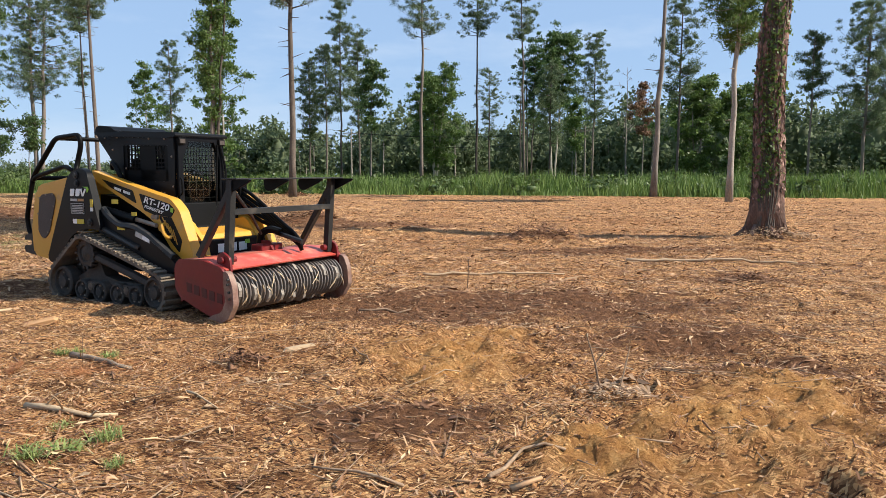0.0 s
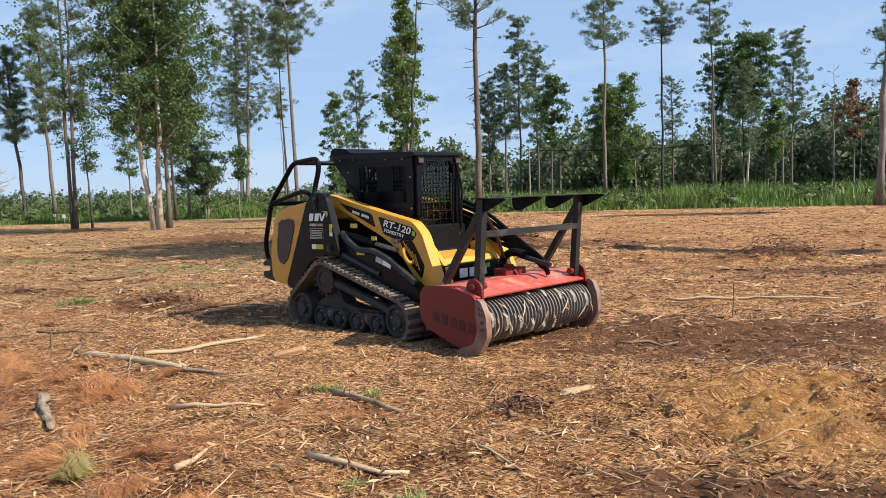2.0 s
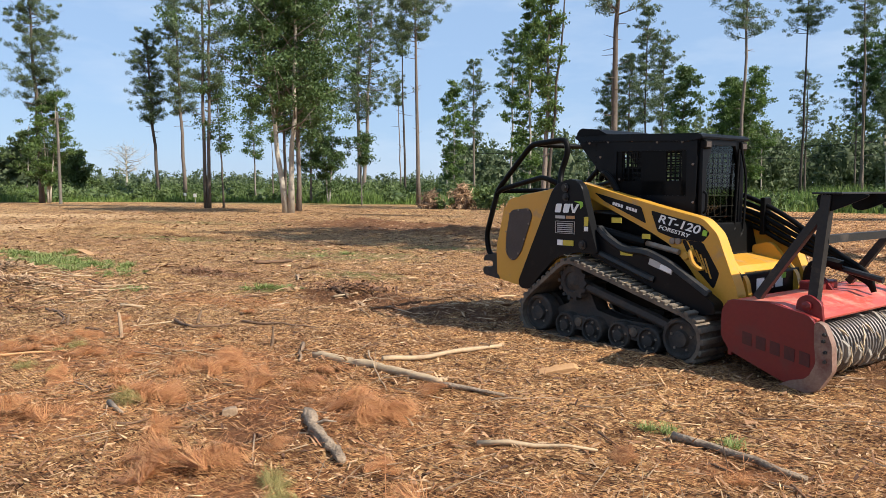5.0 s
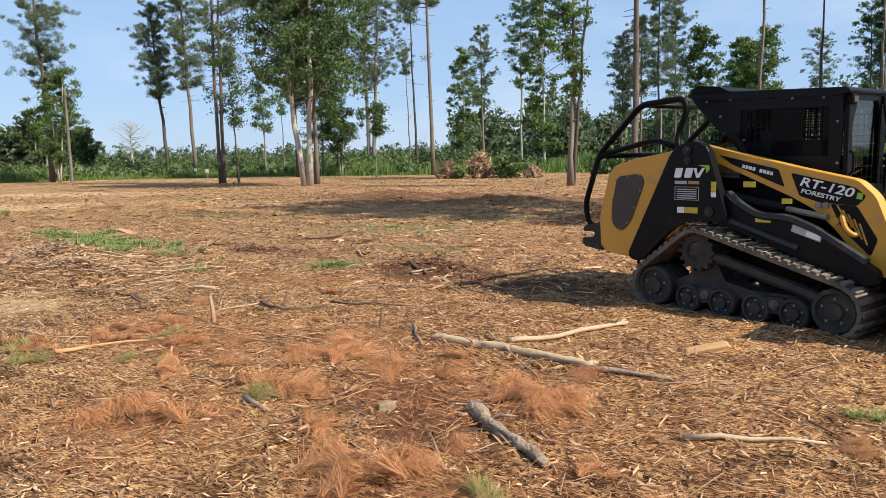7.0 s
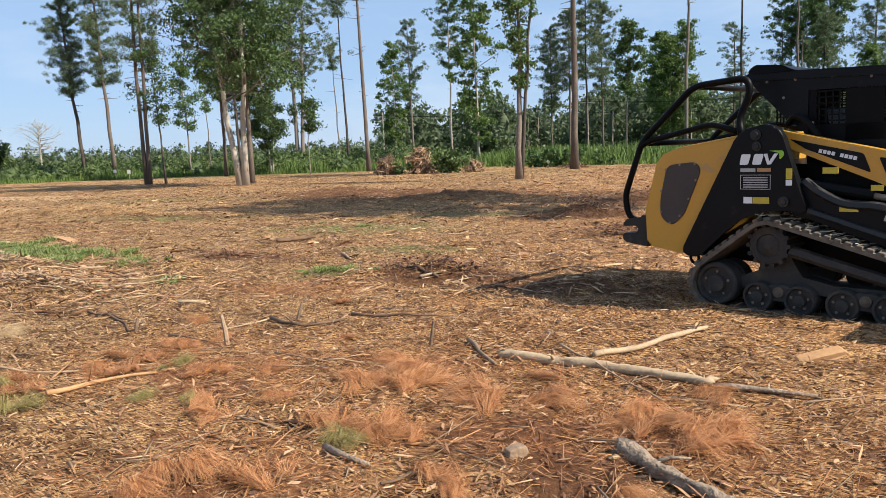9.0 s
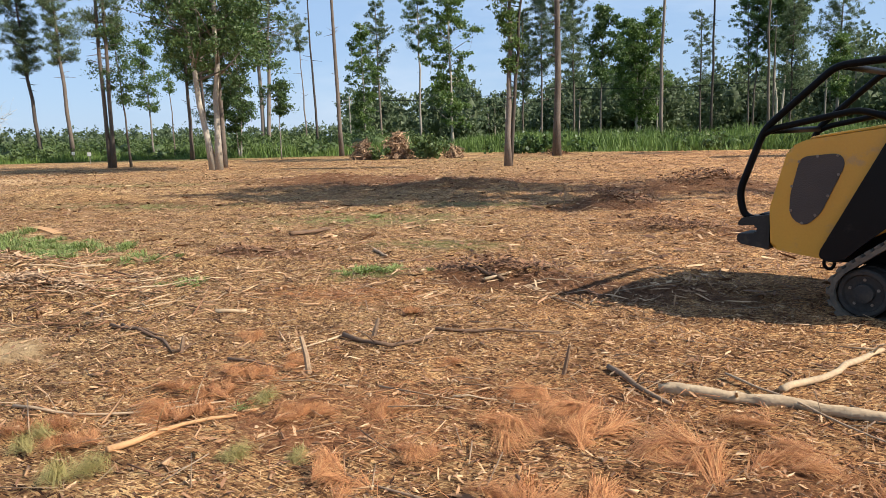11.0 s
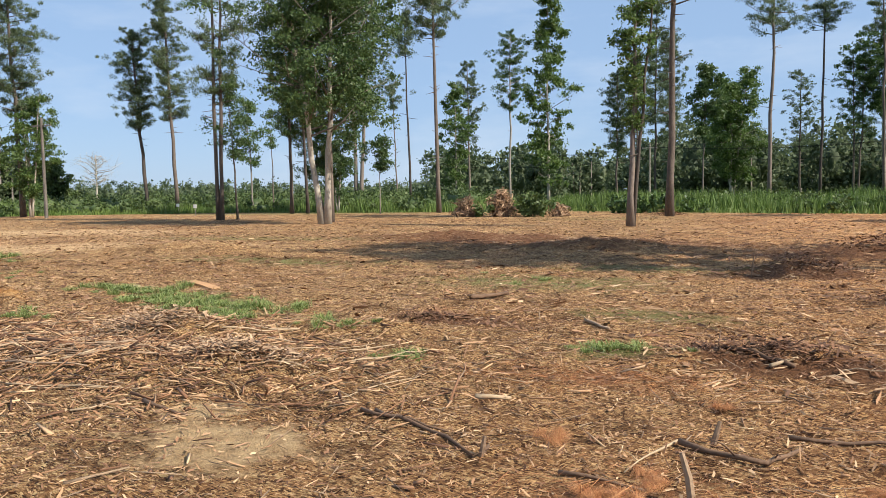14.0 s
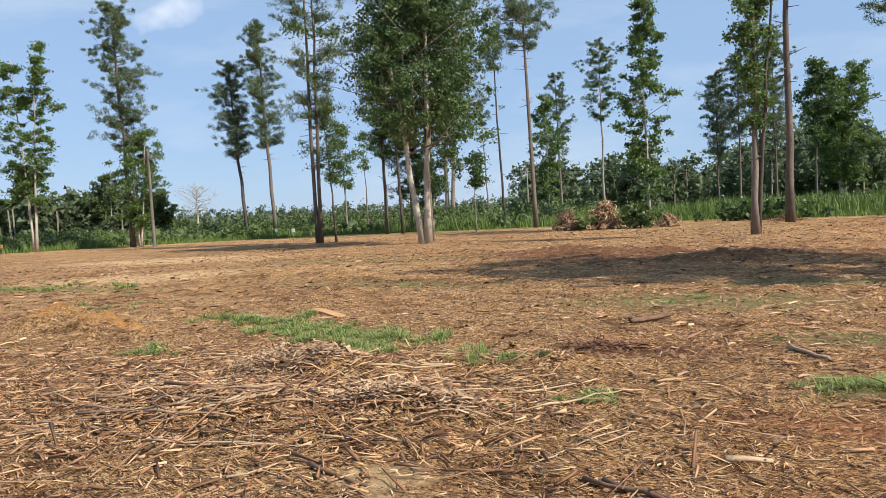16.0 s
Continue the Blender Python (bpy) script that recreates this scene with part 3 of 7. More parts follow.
for key, values in (("clay", clay_m), ("mulch", mulch_shade_m), ("sand", zones(XX, YY, SAND)), ("rust", zones(XX, YY, RUST)), ("green", zones(XX, YY, GREEN)), ("meadow", meadow_m), ("dry", smoothstep(4, 13, -XX))):
    ground_me.attributes.new(key, "FLOAT", "POINT").data.foreach_set("value", values.astype(np.float32).ravel())
ground = tagged(new("ground", ground_me), "bare clearing of brown mulched soil, wood chips and orange clay", "ground", kind="structure")


def height(x, y):
    """Height of the built ground at arrays or numbers x, y."""
    x, y = np.atleast_1d(np.asarray(x, float)), np.atleast_1d(np.asarray(y, float))
    i, j = np.clip(np.searchsorted(gx, x) - 1, 0, nx - 2), np.clip(np.searchsorted(gy, y) - 1, 0, ny - 2)
    u, v = (x - gx[i]) / (gx[i + 1] - gx[i]), (y - gy[j]) / (gy[j + 1] - gy[j])
    return ZZ[j, i] * (1 - u) * (1 - v) + ZZ[j, i + 1] * u * (1 - v) + ZZ[j + 1, i] * (1 - u) * v + ZZ[j + 1, i + 1] * u * v


def zg(x, y):
    return float(height(x, y)[0])



# ---- trees ----
def quads_mesh(name, centres, along, across, mat):
    """Small leaf-like pieces: each a pointed quad round its centre with half-axes along and across."""
    c, a, b = (np.asarray(v, float) for v in (centres, along, across))
    v = np.stack([c - a, c - a * 0.1 - b, c + a, c - a * 0.1 + b], 1)
    return raw_mesh(name, v.reshape(-1, 3), np.arange(len(c) * 4).reshape(-1, 4), mat)


def leaf_mesh(name, centres, along, across, mat, core=None):
    """Small three-cornered leaves; core adds the verts and faces of solid masses between them."""
    c, a, b = (np.asarray(v, float) for v in (centres, along, across))
    v = np.stack([c - a * 0.9 - b * 0.75, c - a * 0.5 + b, c + a], 1).reshape(-1, 3)
    f = np.arange(len(c) * 3).reshape(-1, 3)
    if core is not None:
        f = np.concatenate([f, core[1] + len(v)])
        v = np.concatenate([v, core[0]])
    return raw_mesh(name, v, f, mat)


def lumps(rng, centres, half, fine=1):
    """Uneven rounded masses, one at each centre with its three half-sizes."""
    ico = bmesh.new()
    bmesh.ops.create_icosphere(ico, subdivisions=fine, radius=1.0)
    bv = np.array([q.co[:] for q in ico.verts])
    bf = np.array([[q.index for q in f.verts] for f in ico.faces])
    ico.free()
    c, h = np.asarray(centres, float), np.asarray(half, float)
    v = c[:, None] + bv[None] * h[:, None] * rng.uniform(0.7, 1.15, (len(c), len(bv), 1))
    return v.reshape(-1, 3), (np.arange(len(c))[:, None, None] * len(bv) + bf[None]).reshape(-1, 3)


def unit(rng, n):
    v = rng.normal(size=(n, 3))
    return v / np.linalg.norm(v, axis=1, keepdims=True)


def leaf_cloud(rng, centres, radii, per, size, flat=0.7, droop=0.0):
    """Leaf quads scattered in clumps."""
    c = np.repeat(np.asarray(centres, float), per, 0)
    r = np.repeat(np.asarray(radii, float), per)
    n = len(c)
    p = c + unit(rng, n) * (r * rng.random(n) ** 0.6 * np.minimum(np.exp(rng.normal(size=n) * 0.32), 1.5))[:, None] * np.array([1, 1, flat])
    a = unit(rng, n)
    a[:, 2] -= droop
    a /= np.linalg.norm(a, axis=1, keepdims=True)
    b = np.cross(a, unit(rng, n))
    b /= np.linalg.norm(b, axis=1, keepdims=True) + 1e-9
    s = size * (0.6 + 0.8 * rng.random(n))[:, None]
    return p, a * s, b * s


def needle_cloud(rng, centres, radii, per, length):
    """Needle tufts: long thin pieces that point out from each clump and up."""
    c = np.repeat(np.asarray(centres, float), per, 0)
    r = np.repeat(np.asarray(radii, float), per)
    n = len(c)
    u = unit(rng, n)
    p = c + u * (r * rng.random(n) ** 0.45)[:, None] * np.array([1, 1, 0.72])
    a = u + 0.9 * unit(rng, n) + np.array([0, 0, 0.3])
    a /= np.linalg.norm(a, axis=1, keepdims=True)
    b = np.cross(a, unit(rng, n))
    b /= np.linalg.norm(b, axis=1, keepdims=True) + 1e-9
    s = length * (0.6 + 0.8 * rng.random(n))[:, None]
    return p, a * s, b * s * 0.22


def bent(rng, p0, p1, n, wobble):
    p0, p1 = Vector(p0), Vector(p1)
    out = []
    for i in range(n + 1):
        t = i / n
        q = p0.lerp(p1, t)
        k = wobble * math.sin(math.pi * min(1, t * 1.0)) if 0 < i < n else 0
        out.append(q + Vector(rng.normal(size=3)) * float(k))
    return out


def tree_thing(name, x, y, label, group=""):
    return thing(name, Matrix.Translation((x, y, zg(x, y) - 0.05)), label, "tree", group)


def pine(seed, x, y, h, r, base=0.55, spread=2.4, lean=(0, 0), clumps=90, per=42, needle=0.30, stubs=6, twin=0.0, mat=None, bark=None, label=""):
    """A tall pine: bare trunk, open crown of upturned branches with needle tufts."""
    rng = np.random.default_rng(seed)
    t = tree_thing("pine_tree", x, y, label or "tall pine with a bare trunk and an open crown", "pines round the clearing")
    bm, cs, rs = bmesh.new(), [], []
    for k in range(2 if twin else 1):
        off = Vector(((k - 0.5) * twin if twin else 0, 0, 0))
        top = Vector((lean[0] + (k - 0.5) * 2.2 * twin, lean[1], h * (1 - 0.08 * k)))
        r_ = r * 0.66
        trunk = bent(rng, off, off + top, 9, 0.0028 * h)
        rad = [r_ * (1.0 - 0.75 * (i / 9) ** 1.3) for i in range(10)]
        rad[0] *= 1.35
        tube(bm, trunk, rad, 9)

        def on(f):
            i = min(8, int(f * 9))
            return trunk[i].lerp(trunk[i + 1], f * 9 - i)

        for i in range(int(stubs)):
            f = rng.uniform(0.25, base)
            az, ln = rng.uniform(0, 6.28), rng.uniform(0.3, 1.1)
            p = on(f)
            tube(bm, [p, p + Vector((math.cos(az) * ln, math.sin(az) * ln, rng.uniform(-0.2, 0.3)))], [0.03, 0.01], 4)
        m = int(clumps * 0.95) // (2 if twin else 1)
        for i in range(m):
            f = base + (0.985 - base) * min(1, max(0, (i + rng.normal() * 2.2) / m))
            g = (f - base) / (1 - base)
            ln = spread * (0.30 + 0.70 * math.sin(math.pi * min(1.0, 0.20 + g * 0.74))) * rng.uniform(0.35, 1.05)
            az = i * 2.4 + rng.normal() * 0.9
            p = on(f)
            tip = p + Vector((math.cos(az) * ln, math.sin(az) * ln, ln * rng.uniform(0.10, 0.75)))
            mid = p.lerp(tip, 0.5) + Vector((0, 0, -0.12 * ln))
            tube(bm, [p, mid, tip], [0.030 * (1 - 0.5 * g) * r / 0.2 + 0.010, 0.02, 0.006], 4)
            for q in range(5):
                w = 0.42 + 0.15 * q
                cs.append(p.lerp(tip, w) + Vector(rng.normal(size=3)) * 0.15 * ln * w)
                rs.append(rng.uniform(0.22, 0.50) * (1.15 - 0.3 * g))
    part("trunk", bm, bark or PINEBARK, t, smooth=True)
    p, a, b = needle_cloud(rng, cs, rs, int(per * 1.42), needle * 0.45)
    crown = new("crown", leaf_mesh("crown", p, a, b, mat or NEEDLES))
    crown.parent = t
    return t


def broadleaf(seed, x, y, h, r, base=0.3, spread=3.0, stems=1, fork=0.6, clumps=120, per=40, leaf=0.17, bark=None, mat=None, lean=(0, 0), bare=False, shape=0.55, droop=0.3, size=(0.4, 0.85), label="", name="broadleaf_tree", centre=(0, 0)):
    """A broadleaved tree: one or more stems, limbs and a crown of leaf clumps with gaps."""
    rng = np.random.default_rng(seed)
    t = tree_thing(name, x, y, label or "slender broadleaved tree with green leaves")
    bm, cs, rs = bmesh.new(), [], []
    for k in range(stems):
        az0 = 6.28 * k / max(1, stems) + 0.3
        off = Vector((math.cos(az0) * r * 0.55, math.sin(az0) * r * 0.4, 0)) if stems > 1 else Vector((0, 0, 0))
        top = Vector((lean[0] + math.cos(az0) * fork * (stems > 1) * h * 0.12, lean[1] + math.sin(az0) * fork * (stems > 1) * h * 0.06, h * (1 - 0.06 * k)))
        trunk = bent(rng, off, off + top, 9, 0.0042 * h)
        rad = [r * 0.68 * (1 - 0.85 * (i / 9)) for i in range(10)]
        rad[0] *= 1.4
        tube(bm, trunk, rad, 9)

        def on(f):
            i = min(8, int(f * 9))
            return trunk[i].lerp(trunk[i + 1], f * 9 - i)

        m = max(3, clumps // (3 * stems))
        for i in range(m):
            f = base + (0.97 - base) * (i + rng.random()) / m
            g = (f - base) / (1 - base)
            ln = spread * max(0.18, 1 - abs(g - (1 - shape)) / max(shape, 1 - shape) * 0.85) * rng.uniform(0.5, 1.15)
            az = i * 2.4 + rng.normal() * 0.6
            p = on(f)
            tip = p + Vector((math.cos(az) * ln + centre[0] * 0.5, math.sin(az) * ln + centre[1] * 0.5, ln * rng.uniform(0.15, 0.75)))
            mid = p.lerp(tip, 0.5) + Vector(rng.normal(size=3)) * 0.12 * ln
            first = len(bm.faces)
            tube(bm, [p, mid, tip], [max(0.02, r * 0.24 * (1 - 0.6 * g)), max(0.013, r * 0.14 * (1 - 0.6 * g)), 0.008], 5)
            for q in range(5):
                e = mid.lerp(tip, rng.uniform(-0.1, 1.05)) + Vector(rng.normal(size=3)) * 0.27 * ln
                if bare or q == 0:
                    tube(bm, [mid.lerp(tip, 0.4), e], [0.018, 0.006], 3)
                cs.append(e)
                rs.append(rng.uniform(*size) * 0.82)
            bm.faces.ensure_lookup_table()
            for j in range(first, len(bm.faces)):
                bm.faces[j].material_index = 1
    trunk = part("trunk", bm, bark or GREYBARK, t, smooth=True)
    trunk.data.materials.append(bark if bare else BRANCHBARK)
    if not bare:
        p, a, b = leaf_cloud(rng, cs, rs, int(per * 2.35), leaf * 0.40, 0.62, droop)
        crown = new("crown", leaf_mesh("crown", p, a, b, mat or LEAVES))
        crown.parent = t
    return t



# the tree with ivy beside the clearing's middle, its trunk and its high crown
def ivy_tree():
    rng = np.random.default_rng(5)
    t = tree_thing("ivy_clad_tree", 6.97, 18.2, "big rough-barked pine trunk overgrown with ivy, standing in the clearing")
    bm = bmesh.new()
    pts = [Vector((0.06 * (z / 9) + 0.05 * math.sin(z * 1.3), 0.05 * math.sin(z), z)) for z in np.linspace(0, 21, 22)]
    rad = [0.335 + 0.13 * math.exp(-z / 0.25) - 0.014 * z for z in np.linspace(0, 21, 22)]
    tube(bm, pts, rad, 20)
    for i in range(7):
        az = i * 0.9 + 0.2
        tube(bm, [(0.28 * math.cos(az), 0.28 * math.sin(az), 0.30), (0.48 * math.cos(az), 0.48 * math.sin(az), 0.06), (0.75 * math.cos(az + 0.2), 0.75 * math.sin(az + 0.2), -0.06)], [0.10, 0.07, 0.04], 6)
    part("trunk", bm, IVYBARK, t, smooth=True)
    # bark plates
    n = 3400
    z = 9 * rng.random(n) ** 1.25
    az = rng.uniform(0, 6.28, n)
    rr = 0.335 + 0.13 * np.exp(-z / 0.25) - 0.014 * z
    cx = 0.06 * (z / 9) + 0.05 * np.sin(z * 1.3)
    c = np.stack([cx + rr * np.cos(az), 0.05 * np.sin(z) + rr * np.sin(az), z], 1)
    out = np.stack([np.cos(az), np.sin(az), 0 * z], 1)
    up = np.stack([0.15 * rng.normal(size=n), 0.15 * rng.normal(size=n), np.ones(n)], 1) * rng.uniform(0.05, 0.12, n)[:, None]
    sd = np.stack([-np.sin(az), np.cos(az), 0 * z], 1) * rng.uniform(0.025, 0.05, n)[:, None]
    me = quads_mesh("bark", c + out * rng.uniform(0.004, 0.034, n)[:, None], up, sd + out * (0.012 * rng.normal(size=n))[:, None], BARKPLATES)
    new("bark", me).parent = t
    # ivy: vines and leaves
    bm = bmesh.new()
    cs = []
    for i in range(16):
        a0, turn, zt = rng.uniform(2.6, 4.9) if i < 12 else rng.uniform(0, 6.28), rng.normal() * 0.08, rng.uniform(2.5, 9.5)
        p = []
        for k in range(14):
            z1 = zt * k / 13
            a = a0 + turn * z1 + 0.12 * math.sin(3 * z1 + i)
            q = 0.35 + 0.14 * math.exp(-z1 / 0.25) - 0.014 * z1 + 0.02
            p.append((0.06 * (z1 / 9) + 0.05 * math.sin(z1 * 1.3) + q * math.cos(a), 0.05 * math.sin(z1) + q * math.sin(a), z1))
            if z1 > 1.0:
                cs.append(p[-1])
        tube(bm, p, 0.016, 5)
    part("vine", bm, DARKBARK, t)
    pp, a, b = leaf_cloud(rng, cs, [0.12] * len(cs), 15, 0.038, 2.4, 0.5)
    new("ivy_leaves", quads_mesh("ivy_leaves", pp, a, b, LEAVES)).parent = t
    # crown, high above the view: its shade falls on the clearing
    bm = bmesh.new()
    cs, rs = [], []
    for i in range(70):
        z1 = 13 + 8.5 * i / 70
        az1, ln = i * 2.4, rng.uniform(1.5, 4.6) * (1.2 - 0.6 * i / 70)
        p = Vector((0.4, 0, z1))
        tip = p + Vector((math.cos(az1) * ln, math.sin(az1) * ln + 1.0, ln * 0.25))
        tube(bm, [p, p.lerp(tip, 0.5) + Vector((0, 0, -0.15)), tip], [0.07, 0.045, 0.012], 5)
        cs += [tip, p.lerp(tip, 0.7)]
        rs += [0.8, 0.6]
    part("limb", bm, PINEBARK, t)
    pp, a, b = needle_cloud(rng, cs, rs, 46, 0.26)
    new("crown", quads_mesh("crown", pp, a, b, NEEDLES)).parent = t


ivy_tree()
# bare leaning trunks at the edge of the clearing
pine(11, 11.0, 46.0, 17, 0.27, 0.80, 2.2, (0.65, 0), 36, 30, stubs=10, bark=GREYBARK, label="leaning grey pine trunk at the clearing's edge")
pine(12, 12.75, 37.9, 14, 0.24, 0.52, 2.0, (0.25, 0), 70, 40, stubs=3, bark=GREYBARK, mat=LEAVES, label="vine-covered pine trunk at the clearing's edge")
# middle distance
pine(13, -11.25, 47.6, 19.5, 0.32, 0.60, 4.6, (0.2, 0), 70, 36, stubs=16, label="tall straight pine with dead side twigs")
broadleaf(14, -12.0, 35.2, 11.5, 0.21, 0.34, 0.8, 1, 0.45, 105, 22, 0.14, PINEBARK, LEAVES, (0.3, 0), droop=0.6, size=(0.25, 0.5), label="forked dark tree hung with vines, few leaves")
pine(114, -11.93, 35.25, 11, 0.13, 0.95, 0.6, (0.9, 0), 4, 8, stubs=6, bark=DARKBARK, label="thin dark stem leaning out beside a vine-hung tree")
broadleaf(15, -27.6, 37.6, 16.5, 0.25, 0.28, 4.5, 2, 0.7, 240, 54, 0.17, PALEBARK, DARKLEAVES, (-0.8, 0), size=(0.5, 1.0), shape=0.7, label="pale-barked twin-stemmed tree with a broad dark crown", centre=(0.4, 0))
broadleaf(16, -28.7, 40.2, 15.5, 0.22, 0.36, 3.8, 1, 0.5, 130, 44, 0.17, PINEBARK, DARKLEAVES, (0.2, 0), size=(0.5, 0.95), shape=0.6, label="slim brown-barked tree with dark leaves")
pine(17, -38.6, 43.6, 21, 0.20, 0.42, 2.4, (0.3, 0), 70, 36, twin=0.24, bark=DARKBARK, mat=NEEDLES, stubs=8, label="dark twin-stemmed pine with a thin crown")
broadleaf(18, -38.0, 44.6, 9.5, 0.11, 0.40, 1.5, 1, 0.4, 45, 30, 0.15, DARKBARK, DARKLEAVES, (-0.5, 0), label="small dark-leaved tree beside the twin-stemmed pine")
pine(19, -29.3, 58.6, 20.5, 0.26, 0.66, 3.4, (-0.4, 0), 70, 44, stubs=14, label="tall straight pine with a spreading crown")
pine(20, -58.4, 63.2, 21.5, 0.30, 0.42, 2.5, (-0.8, 0), 95, 40, label="tall pine with a narrow crown")
pine(21, -62.4, 63.6, 17.8, 0.30, 0.46, 2.7, (-1.2, 0), 85, 42, label="pine with a rounded dense crown")
pine(22, -65.4, 51.8, 22, 0.33, 0.40, 3.2, (-0.6, 0), 105, 44, label="tall pine rising out of a leafy understorey")
broadleaf(23, -64.2, 51.6, 10.5, 0.14, 0.18, 2.3, 3, 0.8, 110, 40, 0.20, PALEBARK, LEAVES, (0.4, 0), label="clump of leafy stems round a pine's foot")
broadleaf(24, -74.5, 48.6, 19, 0.20, 0.22, 2.8, 2, 0.6, 120, 40, 0.24, PALEBARK, LEAVES, (0.3, 0), label="slender broadleaved tree with loose layered foliage")
broadleaf(25, -52.5, 67.2, 11.5, 0.16, 0.38, 1.7, 1, 0.5, 54, 26, 0.2, GREYBARK, LEAVES, (-0.4, 0), label="thin tree with sparse leaves")
broadleaf(26, -48.4, 64.6, 9.8, 0.11, 0.6, 0.9, 1, 0.5, 18, 20, 0.18, DARKBARK, LEAVES, label="thin dark sapling with few leaves")
pine(27, -42.4, 58.2, 15, 0.24, 0.42, 2.2, (0.2, 0), 70, 40, mat=DARKLEAVES, label="dark-crowned pine behind the pale tree")
pine(28, -40.6, 57.8, 15.5, 0.20, 0.45, 2.2, (-0.5, 0), 64, 40, mat=DARKLEAVES, label="dark-crowned pine behind the pale tree")
pine(29, -49.6, 84.7, 26, 0.38, 0.40, 5.6, (0.8, 0), 190, 46, twin=0.6, bark=PINEBARK, stubs=8, label="twin-stemmed pine with a dense crown")
broadleaf(30, -39.4, 60.7, 6.2, 0.12, 0.25, 1.9, 2, 0.6, 60, 34, 0.2, GREYBARK, DARKLEAVES, label="bushy low tree with deep green leaves")
broadleaf(48, -32.6, 54.8, 5.8, 0.07, 0.55, 1.2, 1, 0.6, 27, 34, 0.18, GREYBARK, DARKLEAVES, label="bushy low tree with deep green leaves")
pine(31, -38.6, 75, 19.5, 0.20, 0.80, 1.6, (-0.4, 0), 26, 30, label="thin far pine with a small crown")
pine(32, -48.1, 92.9, 15.8, 0.16, 0.80, 1.5, (-0.4, 0), 20, 30, label="thin far pine with a small crown")
broadleaf(33, -37.8, 86.8, 14.4, 0.17, 0.12, 2.5, 1, 0.4, 84, 30, 0.26, GREYBARK, LEAVES, label="light-green tree with branches in layers")
pine(34, -42.5, 106, 20, 0.26, 0.42, 3.0, (-0.2, 0), 70, 40, label="bushy young pine with upturned branches")
pine(35, -35.4, 101.8, 22.6, 0.26, 0.55, 2.9, (0.2, 0), 70, 44, mat=DARKLEAVES, bark=GREYBARK, label="slender tree with a dense dark top")
broadleaf(36, -23.0, 69.6, 19.2, 0.20, 0.10, 2.7, 1, 0.4, 126, 32, 0.26, PALEBARK, LEAVES, shape=0.75, label="tall tree with layered light-green branches")
pine(37, -20.1, 93.2, 15.5, 0.20, 0.36, 2.3, (0.1, 0), 75, 40, label="young pine at the meadow's edge")
pine(38, -15.4, 88.7, 21.8, 0.20, 0.40, 2.3, (0.1, 0), 75, 40, label="young pine at the meadow's edge")
pine(39, -14.2, 95.2, 19.3, 0.20, 0.38, 2.3, (-0.1, 0), 80, 40, label="young pine at the meadow's edge")
broadleaf(40, -10.2, 76, 13.0, 0.14, 0.45, 1.8, 1, 0.4, 54, 34, 0.26, GREYBARK, DARKLEAVES, (0.3, 0), label="slim tree with dark green leaves")
pine(41, -4.8, 72.4, 23, 0.26, 0.62, 2.8, (0.2, 0), 60, 36, stubs=8, label="tall thin pine with a high crown")
broadleaf(42, -6.9, 140, 21.8, 0.28, 0.16, 5.0, 3, 0.9, 330, 40, 0.36, PALEBARK, LEAVES, shape=0.6, size=(0.7, 1.4), label="rounded tree with several pale stems")
pine(43, 0.5, 85.5, 23, 0.22, 0.72, 2.6, (0.2, 0), 46, 34, stubs=8, label="tall thin pine with a small crown")
pine(44, 3.0, 135, 19.8, 0.28, 0.36, 3.2, (0, 0), 64, 40, label="young pine with a pointed crown")
pine(45, 4.9, 76, 10.5, 0.17, 0.97, 0.4, (0, 0), 2, 4, stubs=4, bark=DARKBARK, label="dead bare trunk of a broken pine")
pine(46, 5.9, 84.9, 24, 0.22, 0.66, 2.6, (-0.5, 0), 50, 36, stubs=8, label="tall thin pine with a high crown")
broadleaf(47, 13.3, 123.9, 24.3, 0.26, 0.50, 4.6, 2, 0.6, 210, 40, 0.34, PALEBARK, DARKLEAVES, shape=0.45, size=(0.6, 1.2), label="tree with a dense oval crown and pale stems")
pine(68, 9.3, 123.8, 20.6, 0.22, 0.46, 3.3, (0.1, 0), 90, 42, twin=0.5, mat=DARKLEAVES, label="dark-crowned pine with two thin stems")
pine(49, 16.5, 104.5, 20.3, 0.22, 0.40, 2.9, (0.3, 0), 90, 42, label="pine with a narrow crown")
broadleaf(50, 10.8, 79, 9.4, 0.12, 0.4, 1.3, 1, 0.4, 36, 34, 0.24, GREYBARK, LEAVES, label="small slim tree with green leaves")
broadleaf(51, 17.0, 84.2, 13, 0.16, 0.35, 2.0, 1, 0.4, 48, 0, 0.24, GREYBARK, LEAVES, bare=True, label="leafless dead tree with grey branches", name="dead_tree")
broadleaf(52, 19.4, 86.8, 11.8, 0.13, 0.45, 1.6, 1, 0.4, 42, 30, 0.24, GREYBARK, DEADLEAVES, label="half-dead tree with brown leaves")
pine(53, 20.1, 75, 19, 0.22, 0.45, 2.6, (0.2, 0), 70, 40, label="tall pine with a narrow open crown")
broadleaf(54, 23.5, 80, 11.5, 0.18, 0.08, 3.4, 2, 0.6, 150, 36, 0.30, GREYBARK, LEAVES, label="bushy green tree at the edge of the wood")
broadleaf(55, 27.5, 80, 10.8, 0.18, 0.08, 3.2, 2, 0.6, 135, 36, 0.26, GREYBARK, LEAVES, label="bushy green tree at the edge of the wood")
pine(56, 31.4, 72, 14.2, 0.18, 0.58, 1.9, (0.1, 0), 44, 38, label="pine with a flat-topped crown")
